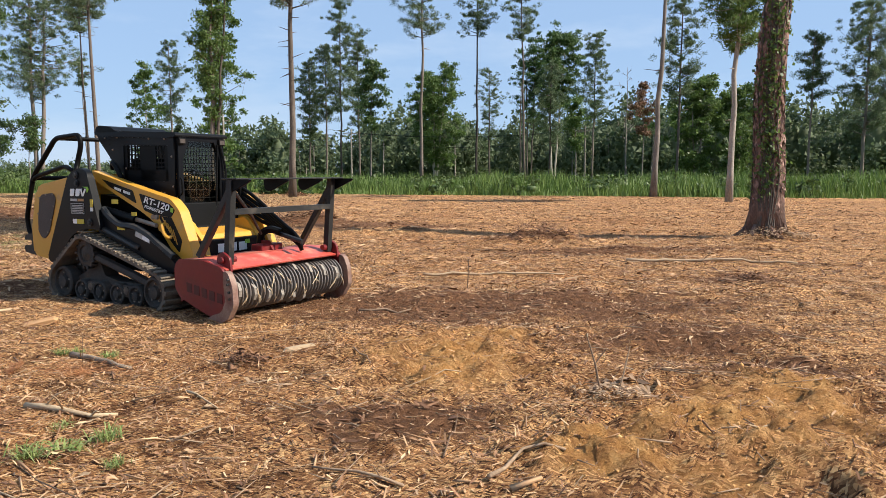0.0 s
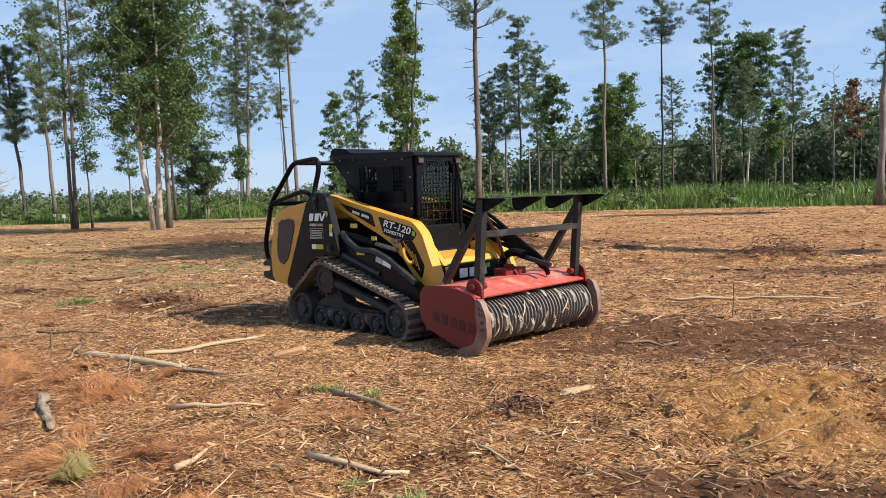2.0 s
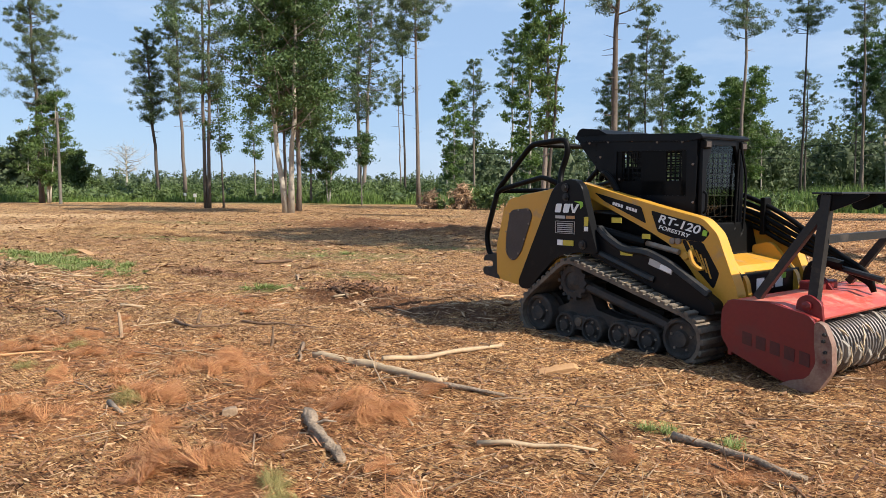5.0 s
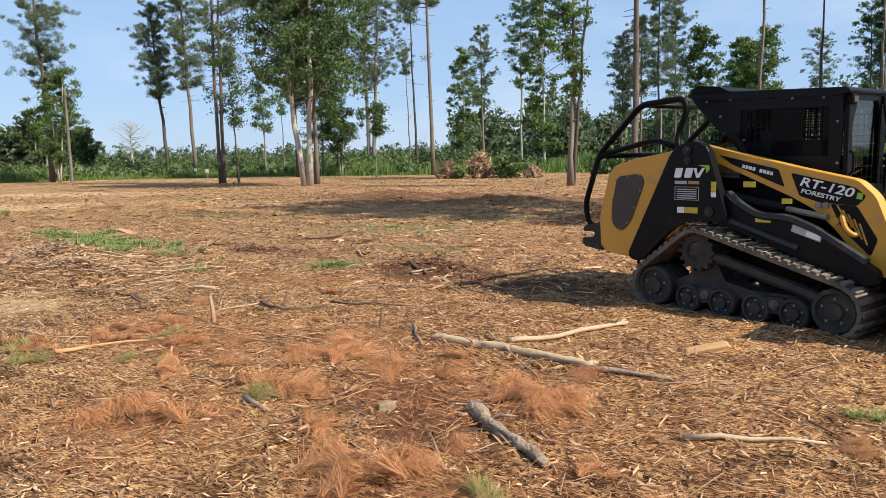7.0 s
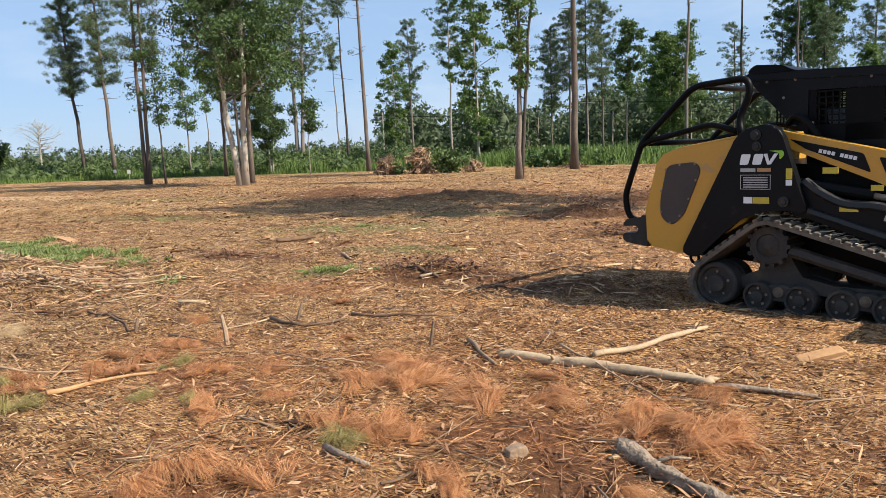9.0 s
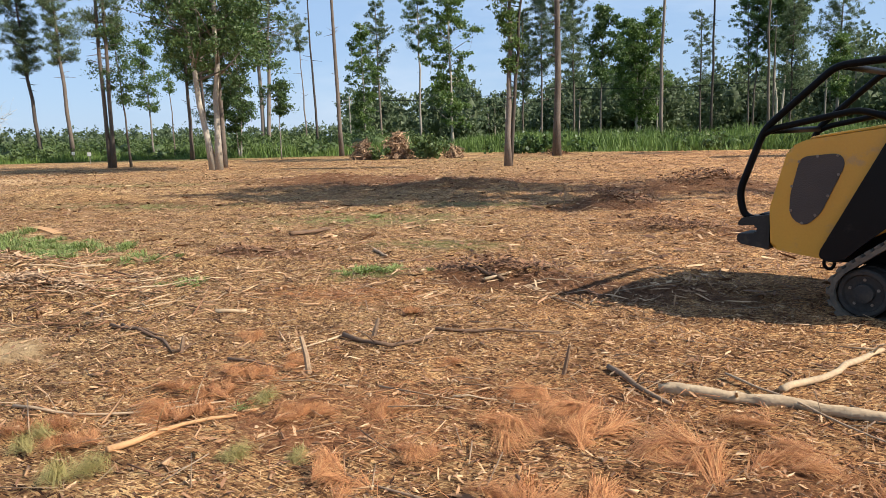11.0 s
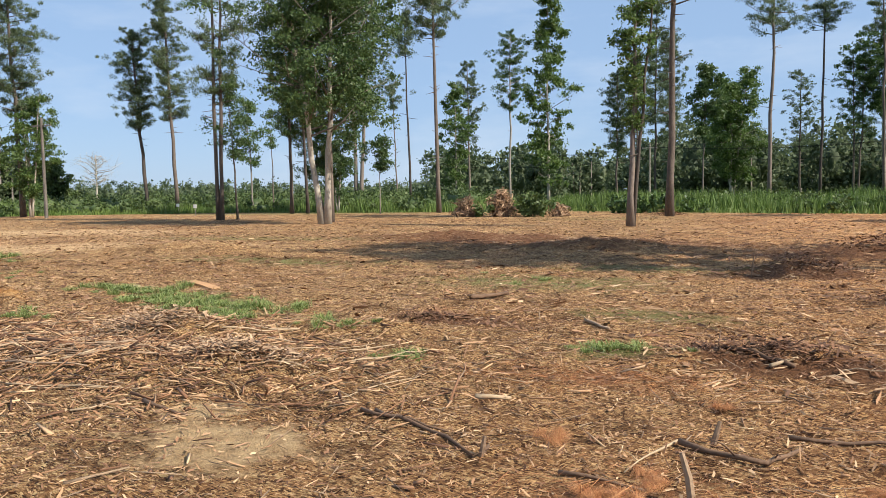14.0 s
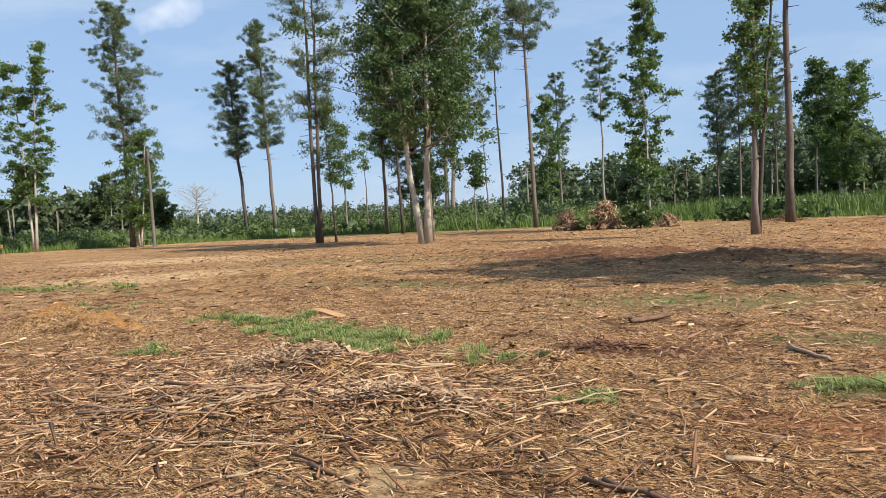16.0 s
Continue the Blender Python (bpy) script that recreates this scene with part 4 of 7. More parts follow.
pine(57, 35.8, 71, 19.5, 0.24, 0.25, 3.6, (0.3, 0), 120, 42, mat=NEEDLES, label="large dark pine with a deep crown")
pine(58, 39.5, 72, 16, 0.22, 0.30, 3.2, (0.3, 0), 100, 42, label="dark pine with a deep crown")
broadleaf(59, -78, 66.3, 5.4, 0.16, 0.1, 2.6, 2, 0.6, 90, 34, 0.30, GREYBARK, SHRUB, label="green bushy tree behind the shrubs")
pine(65, -41.8, 61.5, 9.9, 0.18, 0.30, 2.3, (0, 0), 70, 40, mat=DARKLEAVES, label="low bushy pine behind the pale twin-stemmed tree")
pine(66, -17.6, 91, 17, 0.2, 0.45, 2.3, (0.1, 0), 60, 38, label="young pine far behind the clearing")
pine(67, 9.8, 96, 15, 0.2, 0.35, 2.6, (0.1, 0), 70, 38, label="pine at the edge of the far wood")
broadleaf(60, -95, 62, 10, 0.2, 0.1, 3.0, 2, 0.6, 96, 34, 0.32, GREYBARK, SHRUB, label="green bushy tree beyond the meadow")
broadleaf(61, -86, 66, 9, 0.2, 0.3, 2.2, 2, 0.6, 60, 26, 0.28, GREYBARK, SHRUB, label="small green tree beyond the meadow")
broadleaf(62, -128, 122, 10.5, 0.42, 0.38, 5.5, 1, 0.9, 150, 0, 0.3, PALEBARK, LEAVES, bare=True, label="far white leafless dead tree", name="dead_tree")


# ---- meadow, shrubs and far woods ----
def meadow():
    rng = np.random.default_rng(71)
    n = 90000
    x = rng.uniform(-110, 60, n)
    depth = rng.random(n) ** 1.6 * 26
    y = np.interp(x, EDGE_X, EDGE_Y) + depth + 0.6 * rng.normal(size=n) * (depth < 1.5)
    patch = np.array([noise.noise(Vector((a * 0.25, b * 0.25, 0))) for a, b in zip(x, y)])
    tall = np.where(x > -22, 1.2, 0.9) * (0.55 + 0.5 * rng.random(n) + 1.1 * patch)
    tall = np.clip(tall, 0.25, 2.0) * np.clip(0.35 + depth / 2.0, 0.35, 1)
    z = rise(x, y)
    az, lean = rng.uniform(0, 6.28, n), rng.normal(size=(n, 2)) * 0.22 * tall[:, None]
    w = rng.uniform(0.025, 0.07, n)
    dx, dy = np.cos(az) * w, np.sin(az) * w
    p0, p1 = np.stack([x - dx, y - dy, z], 1), np.stack([x + dx, y + dy, z], 1)
    p2 = np.stack([x + lean[:, 0], y + lean[:, 1], z + tall], 1)
    v = np.stack([p0, p1, p2], 1).reshape(-1, 3)
    tagged(new("meadow_grass", raw_mesh("meadow_grass", v, np.arange(n * 3).reshape(-1, 3), GRASS)), "tall uncut green grass behind the clearing", "grass", kind="stuff")


meadow()


def shrubs():
    """Young plantation and bushes beyond the clearing, with solid hearts between the leaves."""
    rng = np.random.default_rng(72)
    cs, rs, hearts, half = [], [], [], []
    for i in range(2100):
        x = rng.uniform(-190, 70) if i < 300 else rng.uniform(-26, 45) if i < 650 else rng.uniform(-125, -30)
        d = rng.uniform(3, 45) if i < 300 else rng.uniform(1.0, 20) if i < 650 else rng.uniform(1.2, 30)
        y = float(np.interp(x, EDGE_X, EDGE_Y)) + d
        if x > -32:
            if d < 12 and rng.random() < 0.3:
                continue
            hgt = rng.uniform(0.5, 1.4)
        else:
            hgt = rng.uniform(1.2, 2.3) * min(1, 0.45 + d / 14)
        z = float(rise(x, y))
        hearts.append((x, y, z + hgt * 0.32))
        half.append((hgt * rng.uniform(0.35, 0.6), hgt * 0.4, hgt * rng.uniform(0.30, 0.42)))
        for k in range(5):
            f = (k + rng.random()) / 5
            cs.append((x + rng.normal() * 0.7 * (1 - f * 0.5), y + rng.normal() * 0.6 - 0.2, z + hgt * f * 0.85))
            rs.append(hgt * rng.uniform(0.22, 0.42))
    p, a, b = leaf_cloud(rng, cs, rs, 24, 0.115, 0.9, 0.2)
    tagged(new("shrubs", leaf_mesh("shrubs", p, a, b, SHRUB, lumps(rng, hearts, half, 1))), "dense green shrubs and young pines in the meadow", "shrubs", kind="stuff")


shrubs()


def far_woods():
    rng = np.random.default_rng(73)
    cs, rs, hearts, half, trunks = [], [], [], [], bmesh.new()
    for i in range(880):
        ang = radians(rng.uniform(-48, 78))             # from +y to the left
        d = rng.uniform(150, 240)
        thin = ang > radians(22)
        hedge = i >= 800                                # a nearer, lower belt of trees beyond the meadow's end
        if hedge:
            ang, d, thin = radians(rng.uniform(49, 62)), rng.uniform(104, 130), False
        if thin:
            d = rng.uniform(260, 420)
        x, y = -4 - math.sin(ang) * d, 3 + math.cos(ang) * d
        h = rng.uniform(4.2, 7.2) if hedge else rng.uniform(4.5, 8.5) if thin else rng.uniform(8, 13.5) if ang > radians(8) else rng.uniform(9.5, 16) if ang > radians(-12) else rng.uniform(11, 19)
        w = h * rng.uniform(0.16, 0.26) * (2.2 if thin else 1.25)
        hearts.append((x, y + 1.0, h * 0.42))
        half.append((w * 0.55, w * 0.45, h * 0.36))
        k = 6 if thin else 12
        for j in range(k):
            f = 0.06 + 0.92 * ((j + rng.random()) / k) ** 1.15
            e = w * (1.2 - abs(f - 0.45) * 1.3)
            cs.append((x + rng.normal() * e * 0.7, y - abs(rng.normal()) * e * 0.6, h * f))
            rs.append(w * rng.uniform(0.36, 0.74))
        if not thin and i % 3 == 0:
            tube(trunks, [(x, y - 3, 0), (x + rng.normal() * 0.3, y - 3, h * 0.8)], [0.16, 0.07], 4)
    p, a, b = leaf_cloud(rng, cs, rs, 37, 0.42, 0.85, 0.1)
    tagged(new("far_woods", leaf_mesh("far_woods", p, a, b, FARLEAVES, lumps(rng, hearts, half, 1))), "far mixed wood closing the view", "woods", kind="stuff")
    tagged(new("far_trunks", finish(trunks, "far_trunks", GREYBARK)), "slim far trunks at the edge of the wood", "woods", kind="stuff")


far_woods()

# ---- the tracked loader ----
loader = thing("tracked_loader", LOADER, "yellow and black tracked forestry loader, dusty, standing in the clearing", "loader")


def hull(circles, n=48):
    pts = sorted({(round(cx + r * math.cos(2 * math.pi * k / n), 5), round(cz + r * math.sin(2 * math.pi * k / n), 5)) for cx, cz, r in circles for k in range(n)})

    def half(seq):
        out = []
        for p in seq:
            while len(out) > 1 and (out[-1][0] - out[-2][0]) * (p[1] - out[-2][1]) - (out[-1][1] - out[-2][1]) * (p[0] - out[-2][0]) <= 0:
                out.pop()
            out.append(p)
        return out

    return half(pts)[:-1] + half(pts[::-1])[:-1]


def evenly(loop, n):
    p = [Vector(q) for q in loop] + [Vector(loop[0])]
    d = [0.0]
    for a, b in zip(p, p[1:]):
        d.append(d[-1] + (b - a).length)
    out, k = [], 0
    for i in range(n):
        s = d[-1] * i / n
        while d[k + 1] < s:
            k += 1
        out.append(p[k].lerp(p[k + 1], (s - d[k]) / (d[k + 1] - d[k])))
    return out


IDLERS = [(0.0, 0.235, 0.19), (1.72, 0.225, 0.185)]
BOGIES = [(0.37, 0.155, 0.13), (0.72, 0.155, 0.13), (1.05, 0.155, 0.13), (1.39, 0.155, 0.13)]
DRIVE = (0.45, 0.60, 0.17)
belt_loop = evenly(hull([(0, 0.235, 0.20), (1.72, 0.235, 0.20), (0.45, 0.60, 0.185)]), 60)
lug_me = finish(box(bmesh.new(), -0.026, 0.026, -0.222, 0.222, -0.004, 0.026, 0.008), "lug", TRACKDUST)
for side in (-1, 1):
    y_out, y_in = side * 0.945, side * 0.505
    bm = bmesh.new()
    rings = []
    for i, p in enumerate(belt_loop):
        d = (belt_loop[(i + 1) % 60] - belt_loop[i - 1]).normalized()
        nrm = Vector((d.y, -d.x))
        a, b = p + nrm * 0.0, p + nrm * 0.035
        rings.append([bm.verts.new((q.x, y, q.y)) for q, y in ((a, y_in), (a, y_out), (b, y_out), (b, y_in))])
    for a, b in zip(rings, rings[1:] + rings[:1]):
        for j in range(4):
            bm.faces.new((a[j], a[(j + 1) % 4], b[(j + 1) % 4], b[j]))
    track = part("track", bm, TRACKDUST, loader, "dusty black rubber track with lugs")
    for i, p in enumerate(belt_loop):
        d = (belt_loop[(i + 1) % 60] - belt_loop[i - 1]).normalized()
        nrm = Vector((d.y, -d.x))
        lug = new("lug", lug_me)
        lug.parent = track
        q = p + nrm * 0.033
        lug.matrix_local = Matrix(((d.x, 0, nrm.x, q.x), (0, 1, 0, side * 0.725), (d.y, 0, nrm.y, q.y), (0, 0, 0, 1)))
    for cx, cz, r in IDLERS + BOGIES:
        bm = bmesh.new()
        ya, yb = side * 0.56, side * 0.905
        lathe(bm, [(0.05, ya), (r, ya), (r, side * 0.70), (r * 0.7, side * 0.71), (r * 0.7, side * 0.76), (r, side * 0.77), (r, yb - side * 0.015), (r * 0.93, yb), (r * 0.80, yb), (r * 0.74, yb - side * 0.03), (r * 0.42, yb - side * 0.03), (r * 0.38, yb + side * 0.01), (0.02, yb + side * 0.015)], cx, cz, 26)
        wheel = part("wheel", bm, WHEEL, loader)
        for k in range(5):
            a = k * 1.257 + 0.3
            bm = bmesh.new()
            lathe(bm, [(0.012, yb - side * 0.035), (0.012, yb - side * 0.015)], cx + r * 0.56 * math.cos(a), cz + r * 0.56 * math.sin(a), 6)
            part("bolt", bm, STEEL, wheel)
    cx, cz, r = DRIVE
    bm = bmesh.new()
    lathe(bm, [(0.05, side * 0.56), (r * 0.95, side * 0.56), (r * 0.95, side * 0.88), (r * 0.6, side * 0.89), (r * 0.55, side * 0.87), (0.03, side * 0.90)], cx, cz, 24)
    sprocket = part("drive_sprocket", bm, WHEEL, loader)
    for k in range(14):
        a = k * math.pi / 7
        bm = bmesh.new()
        lathe(bm, [(0.02, side * 0.57), (0.02, side * 0.89)], cx + r * math.cos(a), cz + r * math.sin(a), 8)
        part("roller", bm, WHEEL, sprocket)
    # undercarriage frame
    bm = bmesh.new()
    prism(bm, [(-0.02, 0.20), (1.70, 0.19), (1.72, 0.26), (1.35, 0.29), (0.95, 0.28), (0.70, 0.33), (0.56, 0.60), (0.42, 0.60), (0.34, 0.36), (0.12, 0.28)], side * 0.62, side * 0.80, 0.01)
    part("track_frame", bm, WHEEL, loader)
    bm = bmesh.new()
    tube(bm, smooth_path([(0.62, side * 0.83, 0.56), (0.85, side * 0.83, 0.50), (1.40, side * 0.83, 0.36), (1.62, side * 0.83, 0.29)], 0.1), 0.035, 6, True)
    part("track_tensioner", bm, WHEEL, loader)
    for xa, xb in ((0.40, 0.69), (1.08, 1.36)):        # beams that carry the road wheels in pairs
        bm = bmesh.new()
        prism(bm, rounded([(xa, 0.13), (xb, 0.13), (xb, 0.20), ((xa + xb) / 2 + 0.07, 0.27), ((xa + xb) / 2 - 0.07, 0.27), (xa, 0.20)], 0.02), *sorted((side * 0.78, side * 0.88)), 0.008)
        beam = part("bogie_beam", bm, WHEEL, loader)
        bm = bmesh.new()
        lathe(bm, [(0.045, side * 0.87), (0.045, side * 0.90), (0.02, side * 0.905)], (xa + xb) / 2, 0.21, 14)
        part("pivot_cap", bm, RUBBER, beam)
    # side cover
    ya, yb = sorted((side * 0.78, side * 0.87))
    bm = bmesh.new()
    prism(bm, rounded([(0.17, 1.56), (0.40, 1.63), (0.53, 1.58), (0.70, 1.05), (0.77, 0.88), (0.60, 0.90), (0.42, 0.89), (0.20, 0.82), (-0.02, 0.62), (-0.20, 0.44), (-0.37, 0.48)], 0.07), ya, yb, 0.012)
    cover = part("side_cover", bm, BLACK, loader, "black side cover with labels")
    for x, z, r in ((0.33, 1.535, 0.045), (0.34, 1.44, 0.04), (0.57, 0.975, 0.045)):
        bm = bmesh.new()
        lathe(bm, [(r, side * 0.872), (r, side * 0.885), (r * 0.6, side * 0.886), (r * 0.55, side * 0.90), (0.01, side * 0.901)], x, z, 16)
        part("pivot_pin", bm, POSTSTEEL, cover)
    # lower fender and foot rail
    ya, yb = sorted((side * 0.60, side * 0.80))
    bm = bmesh.new()
    prism(bm, rounded([(0.62, 1.14), (0.74, 1.12), (0.86, 1.00), (1.16, 0.955), (1.50, 0.84), (1.97, 0.56), (1.99, 0.46), (1.80, 0.44), (1.30, 0.64), (0.72, 0.84), (0.60, 0.86)], 0.03), ya, yb, 0.01)
    part("fender", bm, BLACK, loader)
    bm = bmesh.new()
    tube(bm, smooth_path([(0.70, side * 0.78, 1.14), (0.80, side * 0.79, 1.06), (1.00, side * 0.79, 0.955), (1.28, side * 0.79, 0.945), (1.50, side * 0.78, 0.86), (1.90, side * 0.76, 0.62)], 0.08), 0.028, 6, True)
    part("step_rail", bm, POSTSTEEL, loader)
    bm = bmesh.new()
    tube(bm, [(0.74, side * 0.815, 0.90), (1.32, side * 0.815, 0.715), (1.36, side * 0.80, 0.70)], 0.022, 6, True)
    part("fender_rail", bm, POSTSTEEL, loader)
    # lift arm
    ya, yb = sorted((side * 0.53, side * 0.66))
    bm = bmesh.new()
    prism(bm, rounded([(0.30, 1.60), (1.24, 1.375), (1.76, 1.265), (1.90, 1.14), (2.10, 0.66), (2.12, 0.50), (1.98, 0.50), (1.82, 0.60), (1.60, 0.86), (1.42, 1.02), (1.22, 1.12), (0.40, 1.46)], 0.05), ya, yb, 0.014)
    arm = part("lift_arm", bm, YELLOW, loader, "yellow lift arm")
    yd = side * 0.664
    ya, yb = sorted((yd - side * 0.006, yd))
    for pts in ([(0.52, 1.49), (1.10, 1.355), (1.16, 1.20), (0.66, 1.40)], [(1.21, 1.325), (1.74, 1.21), (1.83, 1.14), (1.76, 1.06), (1.46, 1.08), (1.29, 1.13)], [(1.55, 1.07), (1.76, 1.06), (1.93, 0.80), (1.88, 0.66), (1.66, 0.86)]):
        bm = bmesh.new()
        prism(bm, rounded(pts, 0.025), ya, yb)
        part("decal_panel", bm, BLACK, arm)
    bm = bmesh.new()
    tube(bm, smooth_path([(1.67, side * 0.69, 0.98), (1.68, side * 0.73, 0.97), (1.71, side * 0.73, 0.88), (1.77, side * 0.73, 0.83), (1.79, side * 0.69, 0.84)], 0.05), 0.022, 8)
    lathe(bm, [(0.035, side * 0.66), (0.035, side * 0.69), (0.01, side * 0.691)], 1.60, 0.93, 14)
    part("tie_down_hook", bm, YELLOW, arm)
    for x in (1.46, 1.52):
        bm = bmesh.new()
        lathe(bm, [(0.028, side * 0.66), (0.028, side * 0.685), (0.01, side * 0.687)], x, 1.055, 12)
        part("hydraulic_coupler", bm, STEEL, arm)
    for k in range(5):
        bm = bmesh.new()
        prism(bm, [(1.60 + 0.045 * k, 1.06 - 0.035 * k), (1.615 + 0.045 * k, 1.06 - 0.035 * k), (1.70 + 0.04 * k, 0.93 - 0.045 * k), (1.685 + 0.04 * k, 0.93 - 0.045 * k)], *sorted((yd, yd + side * 0.003)))
        part("pattern_stripe", bm, YELLOW, arm)
    # lift cylinder
    bm = bmesh.new()
    tube(bm, [(0.60, side * 0.70, 1.12), (1.20, side * 0.70, 1.02)], 0.05, 12)
    cyl = part("lift_cylinder", bm, MATT, loader)
    bm = bmesh.new()
    tube(bm, [(1.20, side * 0.70, 1.02), (1.55, side * 0.70, 0.96)], 0.026, 10)
    part("rod", bm, STEEL, cyl)
    # yellow stiffeners beside the front platform
    bm = bmesh.new()
    prism(bm, rounded([(1.60, 0.98), (1.80, 1.02), (2.06, 0.74), (2.10, 0.55), (1.70, 0.55)], 0.04), *sorted((side * 0.40, side * 0.46)), 0.01)
    part("front_gusset", bm, YELLOW, loader)

# rear hood
bm = bmesh.new()
prism(bm, rounded([(0.24, 1.53), (-0.50, 1.425), (-0.63, 1.36), (-0.765, 0.86), (-0.745, 0.52), (-0.30, 0.46), (0.24, 0.80)], 0.05), -0.815, 0.815, 0.03)
part("engine_hood", bm, YELLOW, loader, "yellow engine hood with dark side grilles")
bm = bmesh.new()
prism(bm, [(0.2, 1.555), (-0.48, 1.45), (-0.50, 1.43), (0.2, 1.53)], -0.72, 0.72, 0.006)
part("hood_lid", bm, YELLOW, loader)
for side in (-1, 1):
    bm = bmesh.new()
    prism(bm, rounded([(-0.53, 1.29), (-0.24, 1.32), (-0.19, 1.24), (-0.36, 0.83), (-0.48, 0.72), (-0.60, 0.80), (-0.60, 0.98)], 0.06), *sorted((side * 0.812, side * 0.826)), 0.005)
    g = part("side_grille", bm, GRILLE, loader, "dark brown perforated side grille")
    for x, z in ((-0.54, 1.25), (-0.40, 1.295), (-0.25, 1.30), (-0.24, 1.15), (-0.31, 0.98), (-0.40, 0.82), (-0.50, 0.75), (-0.59, 0.85), (-0.59, 1.05)):
        bm = bmesh.new()
        lathe(bm, [(0.012, side * 0.826), (0.009, side * 0.834)], x, z, 8)
        part("rivet", bm, STEEL, g)
# chassis, tail and tow loop
bm = bmesh.new()
prism(bm, [(-0.45, 0.46), (-0.30, 0.40), (1.75, 0.36), (1.85, 0.50), (1.60, 0.92), (1.55, 1.2), (0.2, 1.3), (-0.2, 1.0)], -0.50, 0.50, 0.01)
part("chassis", bm, MATT, loader)
bm = bmesh.new()
box(bm, -0.90, -0.73, -0.70, 0.70, 0.52, 0.80, 0.02)
part("rear_bumper", bm, MATT, loader)
for side in (-1, 1):
    bm = bmesh.new()
    prism(bm, rounded([(-0.78, 0.80), (-1.02, 0.76), (-1.05, 0.72), (-1.05, 0.69), (-0.90, 0.70), (-0.88, 0.66), (-0.90, 0.63), (-1.05, 0.62), (-1.06, 0.56), (-1.02, 0.53), (-0.78, 0.50)], 0.012), *sorted((side * 0.50, side * 0.76)), 0.008)
    part("rear_buffer", bm, POSTSTEEL, loader, "dark steel channel buffer at the tail")
bm = bmesh.new()
tube(bm, smooth_path([(-0.33, -0.70, 0.50), (-0.36, -0.70, 0.40), (-0.31, -0.70, 0.36), (-0.27, -0.70, 0.40), (-0.29, -0.70, 0.50)], 0.03), 0.014, 8)
part("tow_loop", bm, MATT, loader)
# rear guard of bent tube
for side in (-1, 1):
    y = side * 0.70
    bm = bmesh.new()
    tube(bm, smooth_path([(-0.84, y, 0.74), (-1.02, y, 0.76), (-1.07, y, 0.98), (-0.87, y, 1.52), (-0.33, y, 2.00), (0.17, y, 2.03), (0.20, y, 1.90), (0.10, y, 1.68), (0.16, y * 1.1, 1.52)], 0.09, 5), 0.031, 10)
    part("guard_tube", bm, MATT, loader, smooth=True)
    bm = bmesh.new()
    tube(bm, smooth_path([(-0.885, y, 1.47), (-0.80, y, 1.52), (-0.15, y, 1.65), (0.14, y * 1.05, 1.56)], 0.08), 0.028, 10)
    part("guard_rail", bm, MATT, loader, smooth=True)
for x, z in ((-0.87, 1.50), (-0.31, 2.0)):
    bm = bmesh.new()
    tube(bm, [(x, -0.70, z), (x, 0.70, z)], 0.028, 10)
    part("guard_crossbar", bm, MATT, loader, smooth=True)

# cab
CAB_W = 0.375
for side in (-1, 1):
    a, b = sorted((side * (CAB_W - 0.035), side * CAB_W))
    for pts in ([(0.02, 2.06), (0.10, 1.95), (0.34, 1.70), (0.52, 1.56), (0.56, 1.46), (0.56, 2.06)], [(0.56, 2.06), (0.56, 1.90), (1.38, 1.88), (1.38, 2.03)],
                [(0.56, 1.46), (0.56, 1.20), (1.38, 1.00), (1.38, 1.46)], [(1.38, 2.03), (1.38, 0.92), (1.47, 0.90), (1.49, 2.03)]):
        part("cab_panel", prism(bmesh.new(), pts, a, b), BLACK, loader, "black steel cab panel")
bm = bmesh.new()
prism(bm, rounded([(0.0, 2.06), (0.08, 2.12), (0.50, 2.075), (1.53, 2.03), (1.56, 1.985), (1.40, 1.965), (0.10, 2.02)], 0.02), -CAB_W - 0.02, CAB_W + 0.02, 0.012)
part("roof", bm, BLACK, loader, "black steel cab roof")
bm = bmesh.new()
prism(bm, rounded([(0.03, 2.10), (0.10, 2.16), (0.34, 2.135), (0.46, 2.075), (0.1, 2.07)], 0.02), -0.40, 0.40, 0.01)
part("roof_box", bm, MATT, loader)
for side in (-1, 1):
    bm = bmesh.new()
    for k in range(15):
        x = 0.585 + 0.055 * k
        box(bm, x - 0.006, x + 0.006, side * (CAB_W - 0.028), side * (CAB_W - 0.018), 1.45, 1.90)
    for k in range(9):
        z = 1.48 + 0.05 * k
        box(bm, 0.55, 1.39, side * (CAB_W - 0.022), side * (CAB_W - 0.012), z - 0.006, z + 0.006)
    if side < 0:                                   # solid screens over part of the near mesh
        box(bm, 0.55, 0.62, -CAB_W + 0.01, -CAB_W + 0.03, 1.45, 1.91)
        box(bm, 0.86, 1.15, -CAB_W + 0.01, -CAB_W + 0.03, 1.45, 1.91)
        box(bm, 1.32, 1.39, -CAB_W + 0.01, -CAB_W + 0.03, 1.45, 1.91)
        box(bm, 0.55, 1.39, -CAB_W + 0.01, -CAB_W + 0.03, 1.45, 1.60)
    part("side_window_mesh", bm, MATT, loader)
    for x, z in ((0.2, 2.0), (0.45, 2.0), (0.75, 2.0), (1.05, 1.97), (1.33, 1.96), (0.6, 1.62), (0.62, 1.42), (0.95, 1.38), (1.3, 1.32), (1.45, 1.75), (1.46, 1.4), (0.35, 1.85)):
        bm = bmesh.new()
        lathe(bm, [(0.013, side * CAB_W), (0.010, side * (CAB_W + 0.01))], x, z, 8)
        part("bolt_head", bm, STEEL, loader)
bm = bmesh.new()
